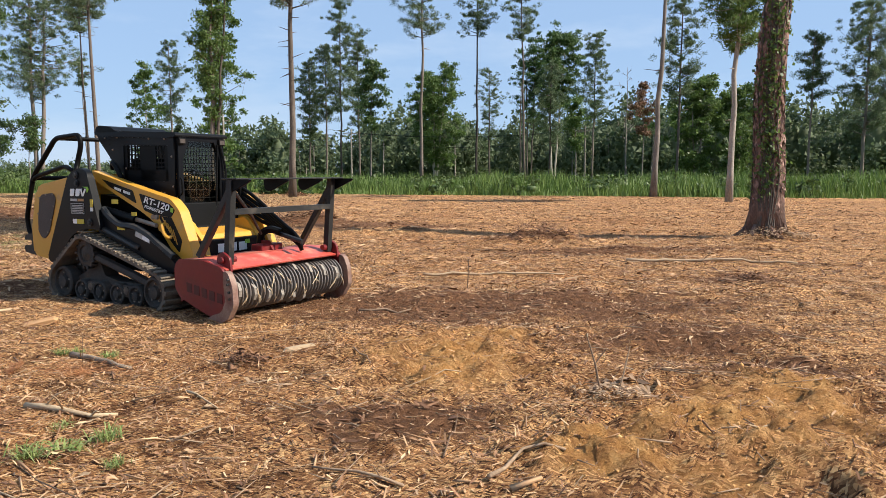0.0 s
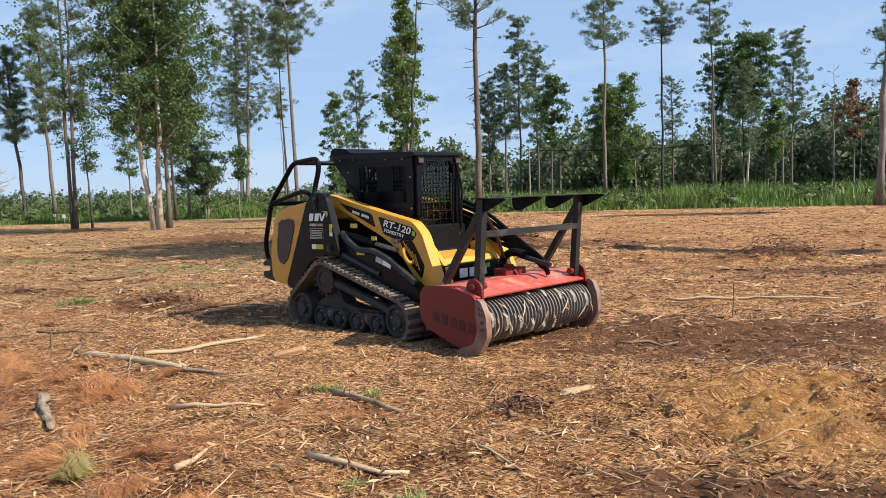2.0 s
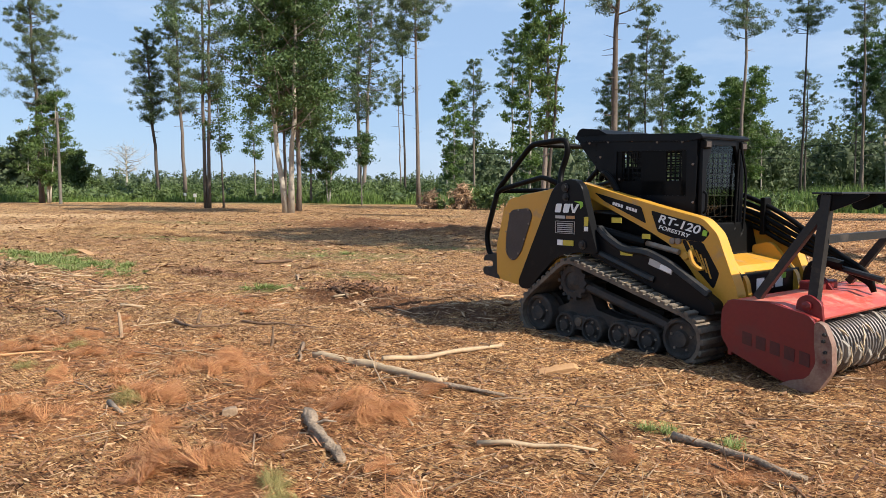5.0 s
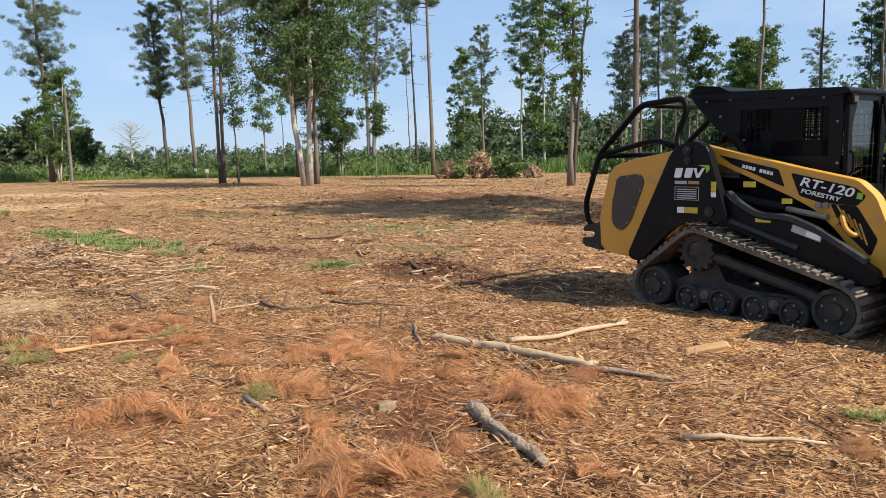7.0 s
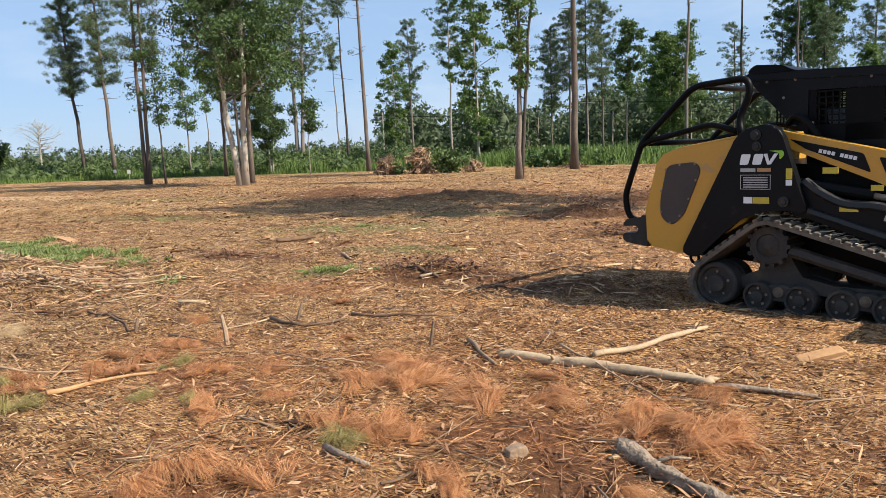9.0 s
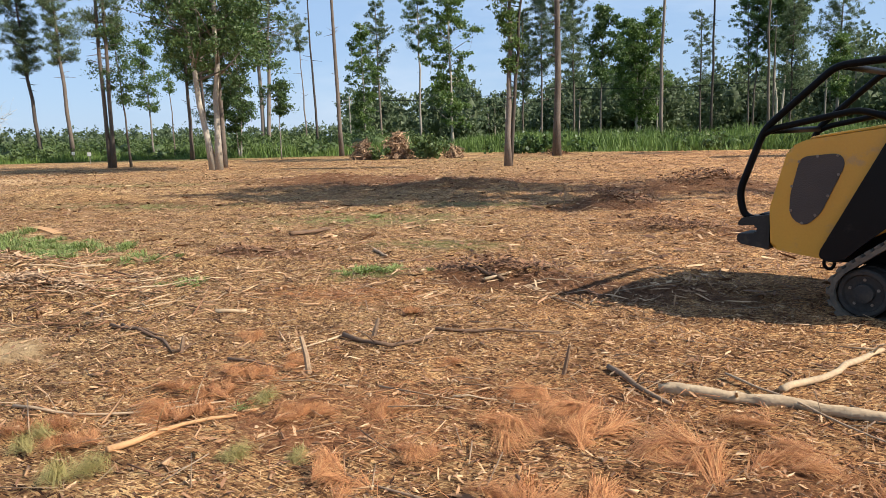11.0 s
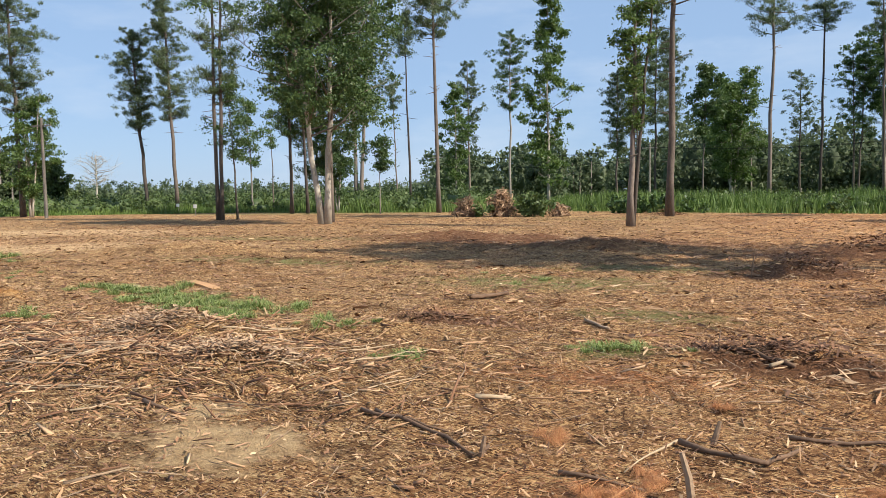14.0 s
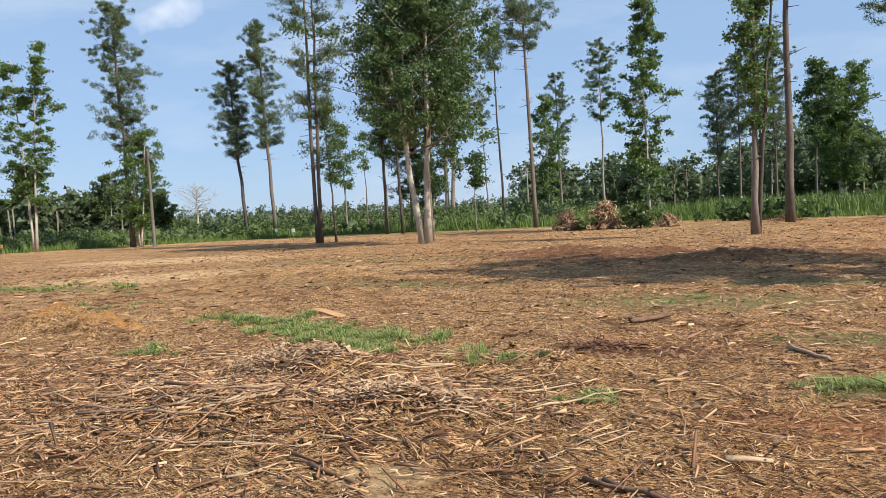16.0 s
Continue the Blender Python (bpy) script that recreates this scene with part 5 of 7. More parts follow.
for k in range(11):
    y = -0.35 + 0.07 * k
    box(bm, 0.28, 0.29, y - 0.005, y + 0.005, 1.62, 2.0)
for k in range(7):
    z = 1.62 + 0.06 * k
    box(bm, 0.285, 0.295, -0.38, 0.38, z - 0.005, z + 0.005)
part("rear_window_mesh", bm, MATT, loader)
# front door
bm = bmesh.new()
door_out = [(-0.34, 1.98), (0.34, 1.98), (0.345, 1.60), (0.34, 0.98), (0.26, 0.90), (-0.26, 0.90), (-0.34, 0.98), (-0.345, 1.60)]
door_in = [(-0.19, 1.93), (0.19, 1.93), (0.28, 1.72), (0.27, 1.06), (0.20, 1.00), (-0.20, 1.00), (-0.27, 1.06), (-0.28, 1.72)]
ring = [[bm.verts.new((x, y, z)) for y, z in pts] for x, pts in ((1.49, door_out), (1.53, door_out), (1.53, door_in), (1.49, door_in))]
for a, b in zip(ring, ring[1:] + ring[:1]):
    for j in range(8):
        bm.faces.new((a[j], a[(j + 1) % 8], b[(j + 1) % 8], b[j]))
door = part("door", bm, BLACK, loader, "black steel front door with a tinted pane")
bm = bmesh.new()
a = [bm.verts.new((1.505, y, z)) for y, z in door_in]
b = [bm.verts.new((1.511, y, z)) for y, z in door_in]
bm.faces.new(a)
bm.faces.new(b[::-1])
for j in range(8):
    bm.faces.new((a[j], a[(j + 1) % 8], b[(j + 1) % 8], b[j]))
pane = part("pane", bm, GLASS, door)
pane.visible_shadow = False
bm = bmesh.new()
tube(bm, smooth_path([(1.545, 0.276, 1.90), (1.565, 0.34, 1.62), (1.565, 0.304, 1.08), (1.545, 0.092, 0.99), (1.545, -0.092, 1.02)], 0.1), 0.014, 6)
tube(bm, smooth_path([(1.545, -0.34, 1.50), (1.575, -0.34, 1.48), (1.575, -0.34, 1.32), (1.545, -0.34, 1.30)], 0.03), 0.012, 6)
part("handle", bm, MATT, door)
bm = bmesh.new()
for k in range(6):
    y = -0.25 + 0.10 * k
    box(bm, 1.470, 1.476, y - 0.004, y + 0.004, 1.04, 1.92 - 0.4 * max(0.0, abs(y) - 0.20))
for k in range(9):
    z = 1.06 + 0.10 * k
    box(bm, 1.474, 1.480, -0.28, 0.28, z - 0.004, z + 0.004)
part("door_screen", bm, POSTSTEEL, door)
bm = bmesh.new()
tube(bm, [(1.540, 0.239, 1.9), (1.550, 0.184, 1.15), (1.550, 0.046, 1.06)], 0.012, 6)
part("wiper", bm, MATT, door)
for y in (-0.30, 0.30):
    bm = bmesh.new()
    box(bm, 1.50, 1.56, y - 0.05, y + 0.05, 1.89, 1.97, 0.012)
    lamp = part("work_lamp", bm, MATT, loader)
    bm = bmesh.new()
    box(bm, 1.558, 1.564, y - 0.035, y + 0.035, 1.905, 1.955)
    part("lens", bm, GRILLE, lamp)
bm = bmesh.new()
prism(bm, rounded([(0.55, 1.02), (1.0, 1.02), (1.0, 1.16), (0.78, 1.18), (0.66, 1.75), (0.54, 1.75)], 0.04), -0.24, 0.24, 0.02)
part("seat", bm, MATT, loader)
bm = bmesh.new()
tube(bm, smooth_path([(0.42, -0.44, 1.62), (0.50, -0.50, 1.70), (0.62, -0.52, 1.62), (0.70, -0.52, 1.50)], 0.08), 0.03, 8)
part("hose", bm, MATT, loader)
# front platform, cross tube and its plate
bm = bmesh.new()
prism(bm, [(1.46, 0.90), (1.52, 0.92), (1.95, 0.85), (1.99, 0.79), (1.5, 0.72)], -0.46, 0.46, 0.012)
part("front_platform", bm, YELLOW, loader)
bm = bmesh.new()
box(bm, 1.90, 2.03, -0.53, 0.53, 0.48, 0.79, 0.02)
plate = part("cross_tube", bm, BLACK, loader)
bm = bmesh.new()
box(bm, 2.04, 2.14, -0.56, 0.56, 0.15, 0.52, 0.015)
part("quick_attach_plate", bm, MATT, loader)
# hoses on the far arm
for k in range(5):
    bm = bmesh.new()
    z = 1.50 - 0.065 * k
    tube(bm, smooth_path([(1.25, 0.47, z + 0.02), (1.62, 0.48, z - 0.09), (1.95, 0.48, z - 0.26), (2.30, 0.46, 1.0 - 0.03 * k), (2.70, 0.40, 0.80 - 0.02 * k), (2.74, 0.40, 0.64)], 0.25, 6), 0.024, 8)
    part("hydraulic_hose", bm, MATT, loader, smooth=True)
bm = bmesh.new()
box(bm, 1.66, 1.71, 0.43, 0.55, 1.08, 1.44, 0.01)
part("hose_clamp", bm, MATT, loader)


def lettering(name, text, mat, parent, x, y, z, size, slope=0.0, shear=0.0, wide=1.14):
    """Letters on the near face of a plate across y."""
    cu = bpy.data.curves.new(name, "FONT")
    cu.body, cu.size, cu.extrude, cu.shear, cu.offset = text, size, 0.001, shear, size * 0.02
    tmp = new(name, cu)
    bpy.context.view_layer.update()
    me = bpy.data.meshes.new_from_object(tmp.evaluated_get(bpy.context.evaluated_depsgraph_get()))
    bpy.data.objects.remove(tmp)
    me.name = name
    me.materials.clear()
    me.materials.append(mat)
    ob = new(name, me)
    ob.parent = parent
    ob.matrix_local = pose(x, y, z, 90, 0, 0) @ pose(0, 0, 0, 0, 0, slope) @ Matrix.Diagonal((wide, 1, 1, 1))
    return ob


def bars(name, mat, parent, y, rects, slope=0.0, origin=(0, 0)):
    """Plain flat marks on a side: rects of x0, z0, x1, z1, turned by slope degrees about origin."""
    c, s = math.cos(radians(slope)), math.sin(radians(slope))
    bm = bmesh.new()
    for x0, z0, x1, z1 in rects:
        prism(bm, [(origin[0] + x * c - z * s, origin[1] + x * s + z * c) for x, z in ((x0, z0), (x1, z0), (x1, z1), (x0, z1))], y - 0.004, y)
    return part(name, bm, mat, parent)


near_cover = [o for o in loader.children if o.name.startswith("side_cover")][0]
near_arm = [o for o in loader.children if o.name.startswith("lift_arm")][0]
# emblem of three white blocks and a green leaf
E1 = -0.872
bm = bmesh.new()
for x in (0.19, 0.30):
    prism(bm, rounded([(x, 1.285), (x + 0.075, 1.285), (x + 0.10, 1.375), (x + 0.02, 1.375)], 0.015), E1 - 0.004, E1)
prism(bm, [(0.40, 1.375), (0.43, 1.375), (0.445, 1.31), (0.49, 1.375), (0.52, 1.375), (0.46, 1.285), (0.43, 1.285)], E1 - 0.004, E1)
part("emblem", bm, WHITE, near_cover)
bm = bmesh.new()
prism(bm, rounded([(0.44, 1.40), (0.56, 1.40), (0.57, 1.36), (0.53, 1.32), (0.53, 1.37), (0.51, 1.385)], 0.02), E1 - 0.004, E1)
part("emblem_leaf", bm, GREENDECAL, near_cover)
bars("label_plate", GREYDECAL, near_cover, E1, [(0.20, 1.225, 0.33, 1.255), (0.20, 1.075, 0.205, 1.20), (0.455, 1.075, 0.46, 1.20), (0.20, 1.075, 0.46, 1.08), (0.20, 1.195, 0.46, 1.20)] + [(0.225, 1.09 + 0.02 * k, 0.435, 1.10 + 0.02 * k) for k in range(5)])
bars("small_label", ORANGEWOOD, near_cover, E1, [(0.345, 1.225, 0.46, 1.255)])
for q in ((0.31, 0.955, 0.45, 1.01), (0.585, 1.16, 0.635, 1.25)):
    bars("warning_label", LABELYELLOW, near_cover, E1, [q])
for q in ((0.23, 0.955, 0.305, 1.01), (0.585, 1.11, 0.635, 1.155)):
    bars("white_label", WHITE, near_cover, E1, [q])
ya = -0.666
lettering("model_letters", "RT-120", WHITE, near_arm, 1.285, ya - 0.001, 1.222, 0.104, slope=-12, shear=0.18, wide=1.42)
lettering("type_letters", "FORESTRY", WHITE, near_arm, 1.30, ya - 0.001, 1.160, 0.050, slope=-12, shear=0.12, wide=1.42)
for k in range(9):
    if k != 4:
        bars("name_mark", WHITE, near_arm, ya, [(0.034 * k, 0, 0.034 * k + 0.026, 0.030)], -13.5, (0.76, 1.37))
bars("green_mark", GREENDECAL, near_arm, ya, [(0, 0, 0.045, 0.05)], -12, (1.755, 1.12))
for q in ((0.83, 1.20, 0.95, 1.25), (1.19, 1.065, 1.28, 1.11)):
    bars("warning_label", LABELYELLOW, loader, -0.757, [q])
bars("warning_label", LABELYELLOW, loader, -0.802, [(0.98, 0.90, 1.12, 0.955)])
bars("engine_mark", GREYDECAL, loader, -0.802, [(0, 0, 0.26, 0.06)], -17, (1.30, 0.84))
bars("engine_mark", WHITE, loader, -0.806, [(0.13, 0.008, 0.25, 0.052)], -17, (1.30, 0.84))
bm = bmesh.new()
for y0 in (-0.24, -0.08, 0.08):
    box(bm, 2.031, 2.034, y0, y0 + 0.125, 0.635, 0.735)
part("emblem", bm, WHITE, plate)
bm = bmesh.new()
box(bm, 2.031, 2.034, 0.18, 0.26, 0.71, 0.76)
part("emblem_leaf", bm, GREENDECAL, plate)

# straw and chips lying on the near track
rng = np.random.default_rng(9)
bm = bmesh.new()
for k in range(150):
    f = rng.random() ** 1.6
    q = Vector((0.36 + 1.35 * f, rng.uniform(-0.93, -0.55), 0.825 - 0.36 * max(0.0, (0.36 + 1.35 * f - 0.52)) / 1.2 + 0.035))
    e = Vector((rng.normal(), rng.normal(), rng.normal() * 0.15)).normalized() * rng.uniform(0.015, 0.05)
    tube(bm, [q - e, q + e], [0.004, 0.003], 3)
tagged(part("straw", bm, SPLINTER, loader, "straw and wood shreds lying on the track"), kind="stuff")

# ---- the mulching head ----
mulcher = thing("forestry_mulcher", LOADER, "red mulching head with ringed steel rotor resting on the ground", "mulcher")
W = 0.95
for side in (-1, 1):
    a, b = sorted((side * (W - 0.035), side * W))
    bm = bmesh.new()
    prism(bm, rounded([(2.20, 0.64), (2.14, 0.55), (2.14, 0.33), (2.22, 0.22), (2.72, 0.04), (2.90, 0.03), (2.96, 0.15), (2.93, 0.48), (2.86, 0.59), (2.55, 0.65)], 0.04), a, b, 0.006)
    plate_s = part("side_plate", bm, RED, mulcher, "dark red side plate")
    bm = bmesh.new()
    a, b = sorted((side * (W - 0.06), side * (W + 0.012)))
    prism(bm, rounded([(2.90, 0.56), (2.97, 0.54), (3.03, 0.40), (3.04, 0.20), (2.94, 0.04), (2.74, -0.02), (2.62, 0.02), (2.72, 0.08), (2.86, 0.12), (2.92, 0.25), (2.90, 0.40)], 0.03), a, b, 0.006)
    part("skid_shoe", bm, RUSTY, mulcher, "worn bare steel skid shoe")
    for x, z in ((2.97, 0.42), (2.985, 0.34), (2.985, 0.27), (2.975, 0.47)):
        bm = bmesh.new()
        lathe(bm, [(0.014, side * (W + 0.012)), (0.012, side * (W + 0.03))], x, z, 8)
        part("bolt", bm, POSTSTEEL, plate_s)
    for k in range(5):
        x = 2.33 + 0.115 * k
        bm = bmesh.new()
        prism(bm, [(x, 0.30 - 0.02 * k), (x + 0.08, 0.285 - 0.02 * k), (x + 0.08, 0.385 - 0.02 * k), (x, 0.40 - 0.02 * k)], *sorted((side * (W + 0.001), side * (W + 0.004))))
        part("block_mark", bm, DARKLETTER, plate_s)
    # posts and braces of the guard
    bm = bmesh.new()
    tube(bm, [(2.80, side * 0.79, 0.60), (2.88, side * 0.79, 1.48)], 0.036, 4, True)
    part("guard_post", bm, POSTSTEEL, mulcher)
    bm = bmesh.new()
    tube(bm, [(2.36, side * 0.79, 0.66), (2.85, side * 0.79, 1.36)], 0.031, 4, True)
    part("guard_brace", bm, POSTSTEEL, mulcher)
    bm = bmesh.new()
    prism(bm, rounded([(2.70, 0.56), (2.92, 0.52), (2.90, 0.68), (2.80, 0.74), (2.72, 0.70)], 0.03), *sorted((side * 0.84, side * 0.87)), 0.004)
    lathe(bm, [(0.035, side * 0.70), (0.035, side * 0.90), (0.015, side * 0.905)], 2.80, 0.65, 12)
    part("post_bracket", bm, RED, mulcher)
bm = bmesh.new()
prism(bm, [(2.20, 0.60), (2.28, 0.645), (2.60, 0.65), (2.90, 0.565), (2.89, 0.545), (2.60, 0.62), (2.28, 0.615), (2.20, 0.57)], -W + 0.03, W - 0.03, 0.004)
part("hood", bm, REDTOP, mulcher, "lighter red hood plate")
bm = bmesh.new()
prism(bm, [(2.17, 0.62), (2.20, 0.62), (2.22, 0.18), (2.19, 0.18)], -W + 0.03, W - 0.03)
part("back_plate", bm, RED, mulcher)
bm = bmesh.new()
box(bm, 2.26, 2.44, 0.05, 0.40, 0.62, 0.72, 0.015)
prism(bm, [(2.22, 0.62), (2.52, 0.62), (2.40, 0.76), (2.26, 0.76)], 0.18, 0.22)
part("mount", bm, RED, mulcher)
bm = bmesh.new()
tube(bm, [(2.858, -0.77, 1.15), (2.858, 0.77, 1.15)], 0.030, 4, True)
part("guard_crossbar", bm, POSTSTEEL, mulcher)
bm = bmesh.new()
box(bm, 2.78, 3.00, -0.84, 0.88, 1.486, 1.500, 0.003)
part("guard_top", bm, POSTSTEEL, mulcher)
for k in range(4):
    y = -0.80 + 0.55 * k
    bm = bmesh.new()
    prism(bm, rounded([(2.80, 1.486), (3.17, 1.488), (3.17, 1.470), (3.00, 1.395), (2.90, 1.355), (2.82, 1.365)], 0.04), y - 0.010, y + 0.010, 0.003)
    part("guard_tooth", bm, MATT, mulcher)
bm = bmesh.new()
tube(bm, smooth_path([(2.26, 0.20, 0.64), (2.27, 0.20, 0.83), (2.40, 0.22, 0.90), (2.52, 0.28, 0.86)], 0.10), 0.045, 8)
part("hose_guard", bm, MATT, mulcher)
bm = bmesh.new()
tube(bm, [(2.42, 0.30, 0.85), (2.86, 0.28, 0.76)], 0.028, 8)
part("push_cylinder", bm, POSTSTEEL, mulcher)
bm = bmesh.new()
tube(bm, [(2.84, -0.70, 1.34), (2.60, -0.25, 1.08), (2.34, 0.14, 0.84)], 0.018, 6)
part("push_bar_link", bm, POSTSTEEL, mulcher)
# rotor
RX, RZ = 2.76, 0.30
bm = bmesh.new()
lathe(bm, [(0.135, -W + 0.05), (0.135, W - 0.05)], RX, RZ, 28)
rotor = part("rotor", bm, MATT, mulcher, "steel rotor with rings")
ring_me = finish(lathe(bmesh.new(), [(0.12, -0.008), (0.212, -0.008), (0.218, 0.0), (0.212, 0.008), (0.12, 0.008)], 0, 0, 32), "rotor_ring", RING)
for k in range(34):
    o = new("rotor_ring", ring_me)
    o.parent = rotor
    o.location = (RX, -0.86 + 0.0521 * k, RZ)
rng = np.random.default_rng(8)
tooth_me = finish(prism(bmesh.new(), [(-0.085, -0.03), (0.00, -0.005), (0.07, -0.025), (0.095, 0.0), (0.03, 0.028), (-0.04, 0.022)], -0.021, 0.021, 0.005), "rotor_tooth", BAREDTOOTH)
for k in range(24):
    a = k * 2.0 + 0.3
    o = new("rotor_tooth", tooth_me)
    o.parent = rotor
    y = -0.82 + 0.071 * k
    o.matrix_local = Matrix.Translation((RX + 0.215 * math.cos(a), y, RZ + 0.215 * math.sin(a))) @ pose(0, 0, 0, 0, -math.degrees(a) + 90, 0)
bm = bmesh.new()
for k in range(22):
    a, y = rng.uniform(-0.7, 0.8), rng.uniform(-0.86, 0.86)
    p = Vector((RX + 0.23 * math.cos(a), y, RZ + 0.23 * math.sin(a)))
    d = Vector((-math.sin(a), rng.normal() * 0.5, math.cos(a))) * rng.uniform(0.03, 0.09)
    tube(bm, [p - d, p + Vector((0.012, 0, 0)), p + d], [0.004, 0.009, 0.003], 4)
tagged(part("wood_shreds", bm, SPLINTER, mulcher, "pale shreds of wood caught on the rotor"), kind="stuff")

# ---- wood chips, clods and needles strewn over the clearing ----
FREE_X, FREE_Y = -4.41 + 0.86, 10.38 - 0.48           # middle of the loader's footprint


def scatter(rng, n, x0, x1, y0, y1, eye_falloff=0.0):
    """Places on the clearing, thinning out away from the walked side."""
    x, y = rng.uniform(x0, x1, n), y0 + (y1 - y0) * rng.random(n) ** (1 + eye_falloff)
    keep = y < np.interp(x, EDGE_X, EDGE_Y) - 0.3
    return x[keep], y[keep]


def slivers(name, seed, x, y, length, width, thick, mat, label, category, tilt=0.22, lift=0.006):
    """Three-sided splinters lying on the ground at all angles."""
    rng = np.random.default_rng(seed)
    n = len(x)
    L = length * np.exp(rng.normal(size=n) * 0.55)
    Wd = width * np.exp(rng.normal(size=n) * 0.45)
    T = thick * np.exp(rng.normal(size=n) * 0.4)
    az, tl = rng.uniform(0, 6.283, n), rng.normal(size=n) * tilt
    d = np.stack([np.cos(az) * np.cos(tl), np.sin(az) * np.cos(tl), np.sin(tl)], 1)
    s = np.stack([-np.sin(az), np.cos(az), rng.normal(size=n) * 0.3], 1)
    u = np.cross(d, s)
    c = np.stack([x, y, height(x, y) + lift + np.abs(np.sin(tl)) * L * 0.35], 1)
    v = []
    for e, k in ((-1, 1.0), (1, 0.55)):
        end = c + d * (L * 0.5 * e)[:, None]
        v += [end - s * (Wd * 0.5 * k)[:, None], end + s * (Wd * 0.5 * k)[:, None], end + u * (T * k)[:, None]]
    v = np.stack(v, 1).reshape(-1, 3)
    f = np.array([[0, 1, 2], [3, 5, 4], [0, 3, 4], [0, 4, 1], [1, 4, 5], [1, 5, 2], [2, 5, 3], [2, 3, 0]])
    f = (np.arange(n)[:, None, None] * 6 + f[None]).reshape(-1, 3)
    return tagged(new(name, raw_mesh(name, v, f, mat)), label, category, kind="stuff")


def flakes(name, seed, x, y, length, width, mat, label, category, tilt=0.2, lift=0.004, z=None):
    """Thin flakes with a fold along the middle, lying on the ground at all angles."""
    rng = np.random.default_rng(seed)
    n = len(x)
    L, Wd = length * np.exp(np.clip(rng.normal(size=n), -2, 1.6) * 0.6) * 0.5, width * np.exp(np.clip(rng.normal(size=n), -2, 1.4) * 0.5) * 0.5
    az, tl = rng.uniform(0, 6.283, n), rng.normal(size=n) * tilt
    d = np.stack([np.cos(az) * np.cos(tl), np.sin(az) * np.cos(tl), np.sin(tl)], 1) * L[:, None]
    s = np.stack([-np.sin(az), np.cos(az), rng.normal(size=n) * 0.35], 1) * Wd[:, None]
    c = np.stack([x, y, (height(x, y) if z is None else z) + lift + np.abs(np.sin(tl)) * L * 0.8], 1)
    k, m = rng.uniform(-0.3, 0.5, n)[:, None], rng.uniform(0.2, 0.8, n)[:, None]
    fold = np.array([0, 0, 1.0]) * (Wd * 0.35)[:, None]
    v = np.stack([c - d - s * k, c - d * m + s, c + d + s * k, c + d * (0.9 - m) - s + fold], 1).reshape(-1, 3)
    f = (np.arange(n)[:, None, None] * 4 + np.array([[0, 1, 3], [1, 2, 3]])[None]).reshape(-1, 3)
    return tagged(new(name, raw_mesh(name, v, f, mat)), label, category, kind="stuff")


rng = np.random.default_rng(81)


def inside(x, y, x0, x1, y0, y1):
    return (x > x0) & (x < x1) & (y > y0) & (y < y1)




def drifts(x, y, grain=0.7):
    """How thickly the litter lies, 0 to 1, in streaks and heaps."""
    return np.array([0.5 + 0.9 * noise.noise(Vector((a * grain, b * grain * 1.4, 3.0))) + 0.5 * noise.noise(Vector((a * grain * 3, b * grain * 4, 9.0))) for a, b in zip(x, y)])


x, y = scatter(rng, 180000, -19, 6, 3.0, 17, 0.35)
keep = (zones(x, y, CLAY) < 0.5) | (rng.random(len(x)) < 0.15)
keep &= (zones(x, y, SAND) < 0.6) | (rng.random(len(x)) < 0.3)
keep &= (zones(x, y, MULCH_AND_SHADE) < 0.55) | (rng.random(len(x)) < 0.5)
keep &= rng.random(len(x)) < 0.35 + drifts(x, y)
flakes("wood_chips", 82, x[keep], y[keep], 0.033, 0.0080, CHIPS, "pale and brown wood chips strewn over the soil", "wood chips", 0.3)
x, y = scatter(rng, 46000, -20, 7, 3.0, 20, 0.4)
keep = (rng.random(len(x)) < 0.15 + drifts(x, y, 0.9)) & ((zones(x, y, CLAY) < 0.5) | (rng.random(len(x)) < 0.10))
keep &= (zones(x, y, MULCH_AND_SHADE) < 0.55) | (rng.random(len(x)) < 0.4)
flakes("wood_shreds", 80, x[keep], y[keep], 0.060, 0.0105, CHIPS, "coarse pale shreds of wood on the mulched ground", "wood chips", 0.22, 0.010)
x, y = scatter(rng, 5200, -20, 6, 3.0, 20, 0.4)
keep = (zones(x, y, CLAY) < 0.4) | (rng.random(len(x)) < 0.2)
slivers("wood_splinters", 83, x[keep], y[keep], 0.085, 0.011, 0.007, CHIPS, "long pale wood splinters on the mulched ground", "wood chips", 0.12)
x, y = scatter(rng, 84000, -36, 14, 9, 30, 0.2)
keep = ~inside(x, y, -19, 6, 3, 17)
flakes("middle_wood_chips", 89, x[keep], y[keep], 0.050, 0.011, CHIPS, "pale and brown wood chips over the middle of the clearing", "wood chips")
x, y = scatter(rng, 44000, -38, 14, 10, 44, 0.25)
keep = rng.random(len(x)) < 0.15 + drifts(x, y, 0.45)
flakes("middle_wood_shreds", 79, x[keep], y[keep], 0.13, 0.022, CHIPS, "long pale shreds of wood over the middle of the clearing", "wood chips", 0.14, 0.014)
x, y = scatter(rng, 36000, -62, 24, 24, 55, 0.2)
flakes("far_wood_chips", 84, x, y, 0.08, 0.022, BRUSHWOOD, "pale wood chips across the far clearing", "wood chips", 0.07)
x, y = scatter(rng, 70000, -20, 7, 3.0, 20, 0.4)
keep = (zones(x, y, MULCH_AND_SHADE) > 0.35) | (rng.random(len(x)) < 0.2)
flakes("dark_mulch", 85, x[keep], y[keep], 0.042, 0.013, DARKCHIPS, "dark torn mulch and rootlets on the soil", "mulch", 0.4, 0.008)
x, y = scatter(rng, 34000, -40, 18, 12, 46, 0.3)
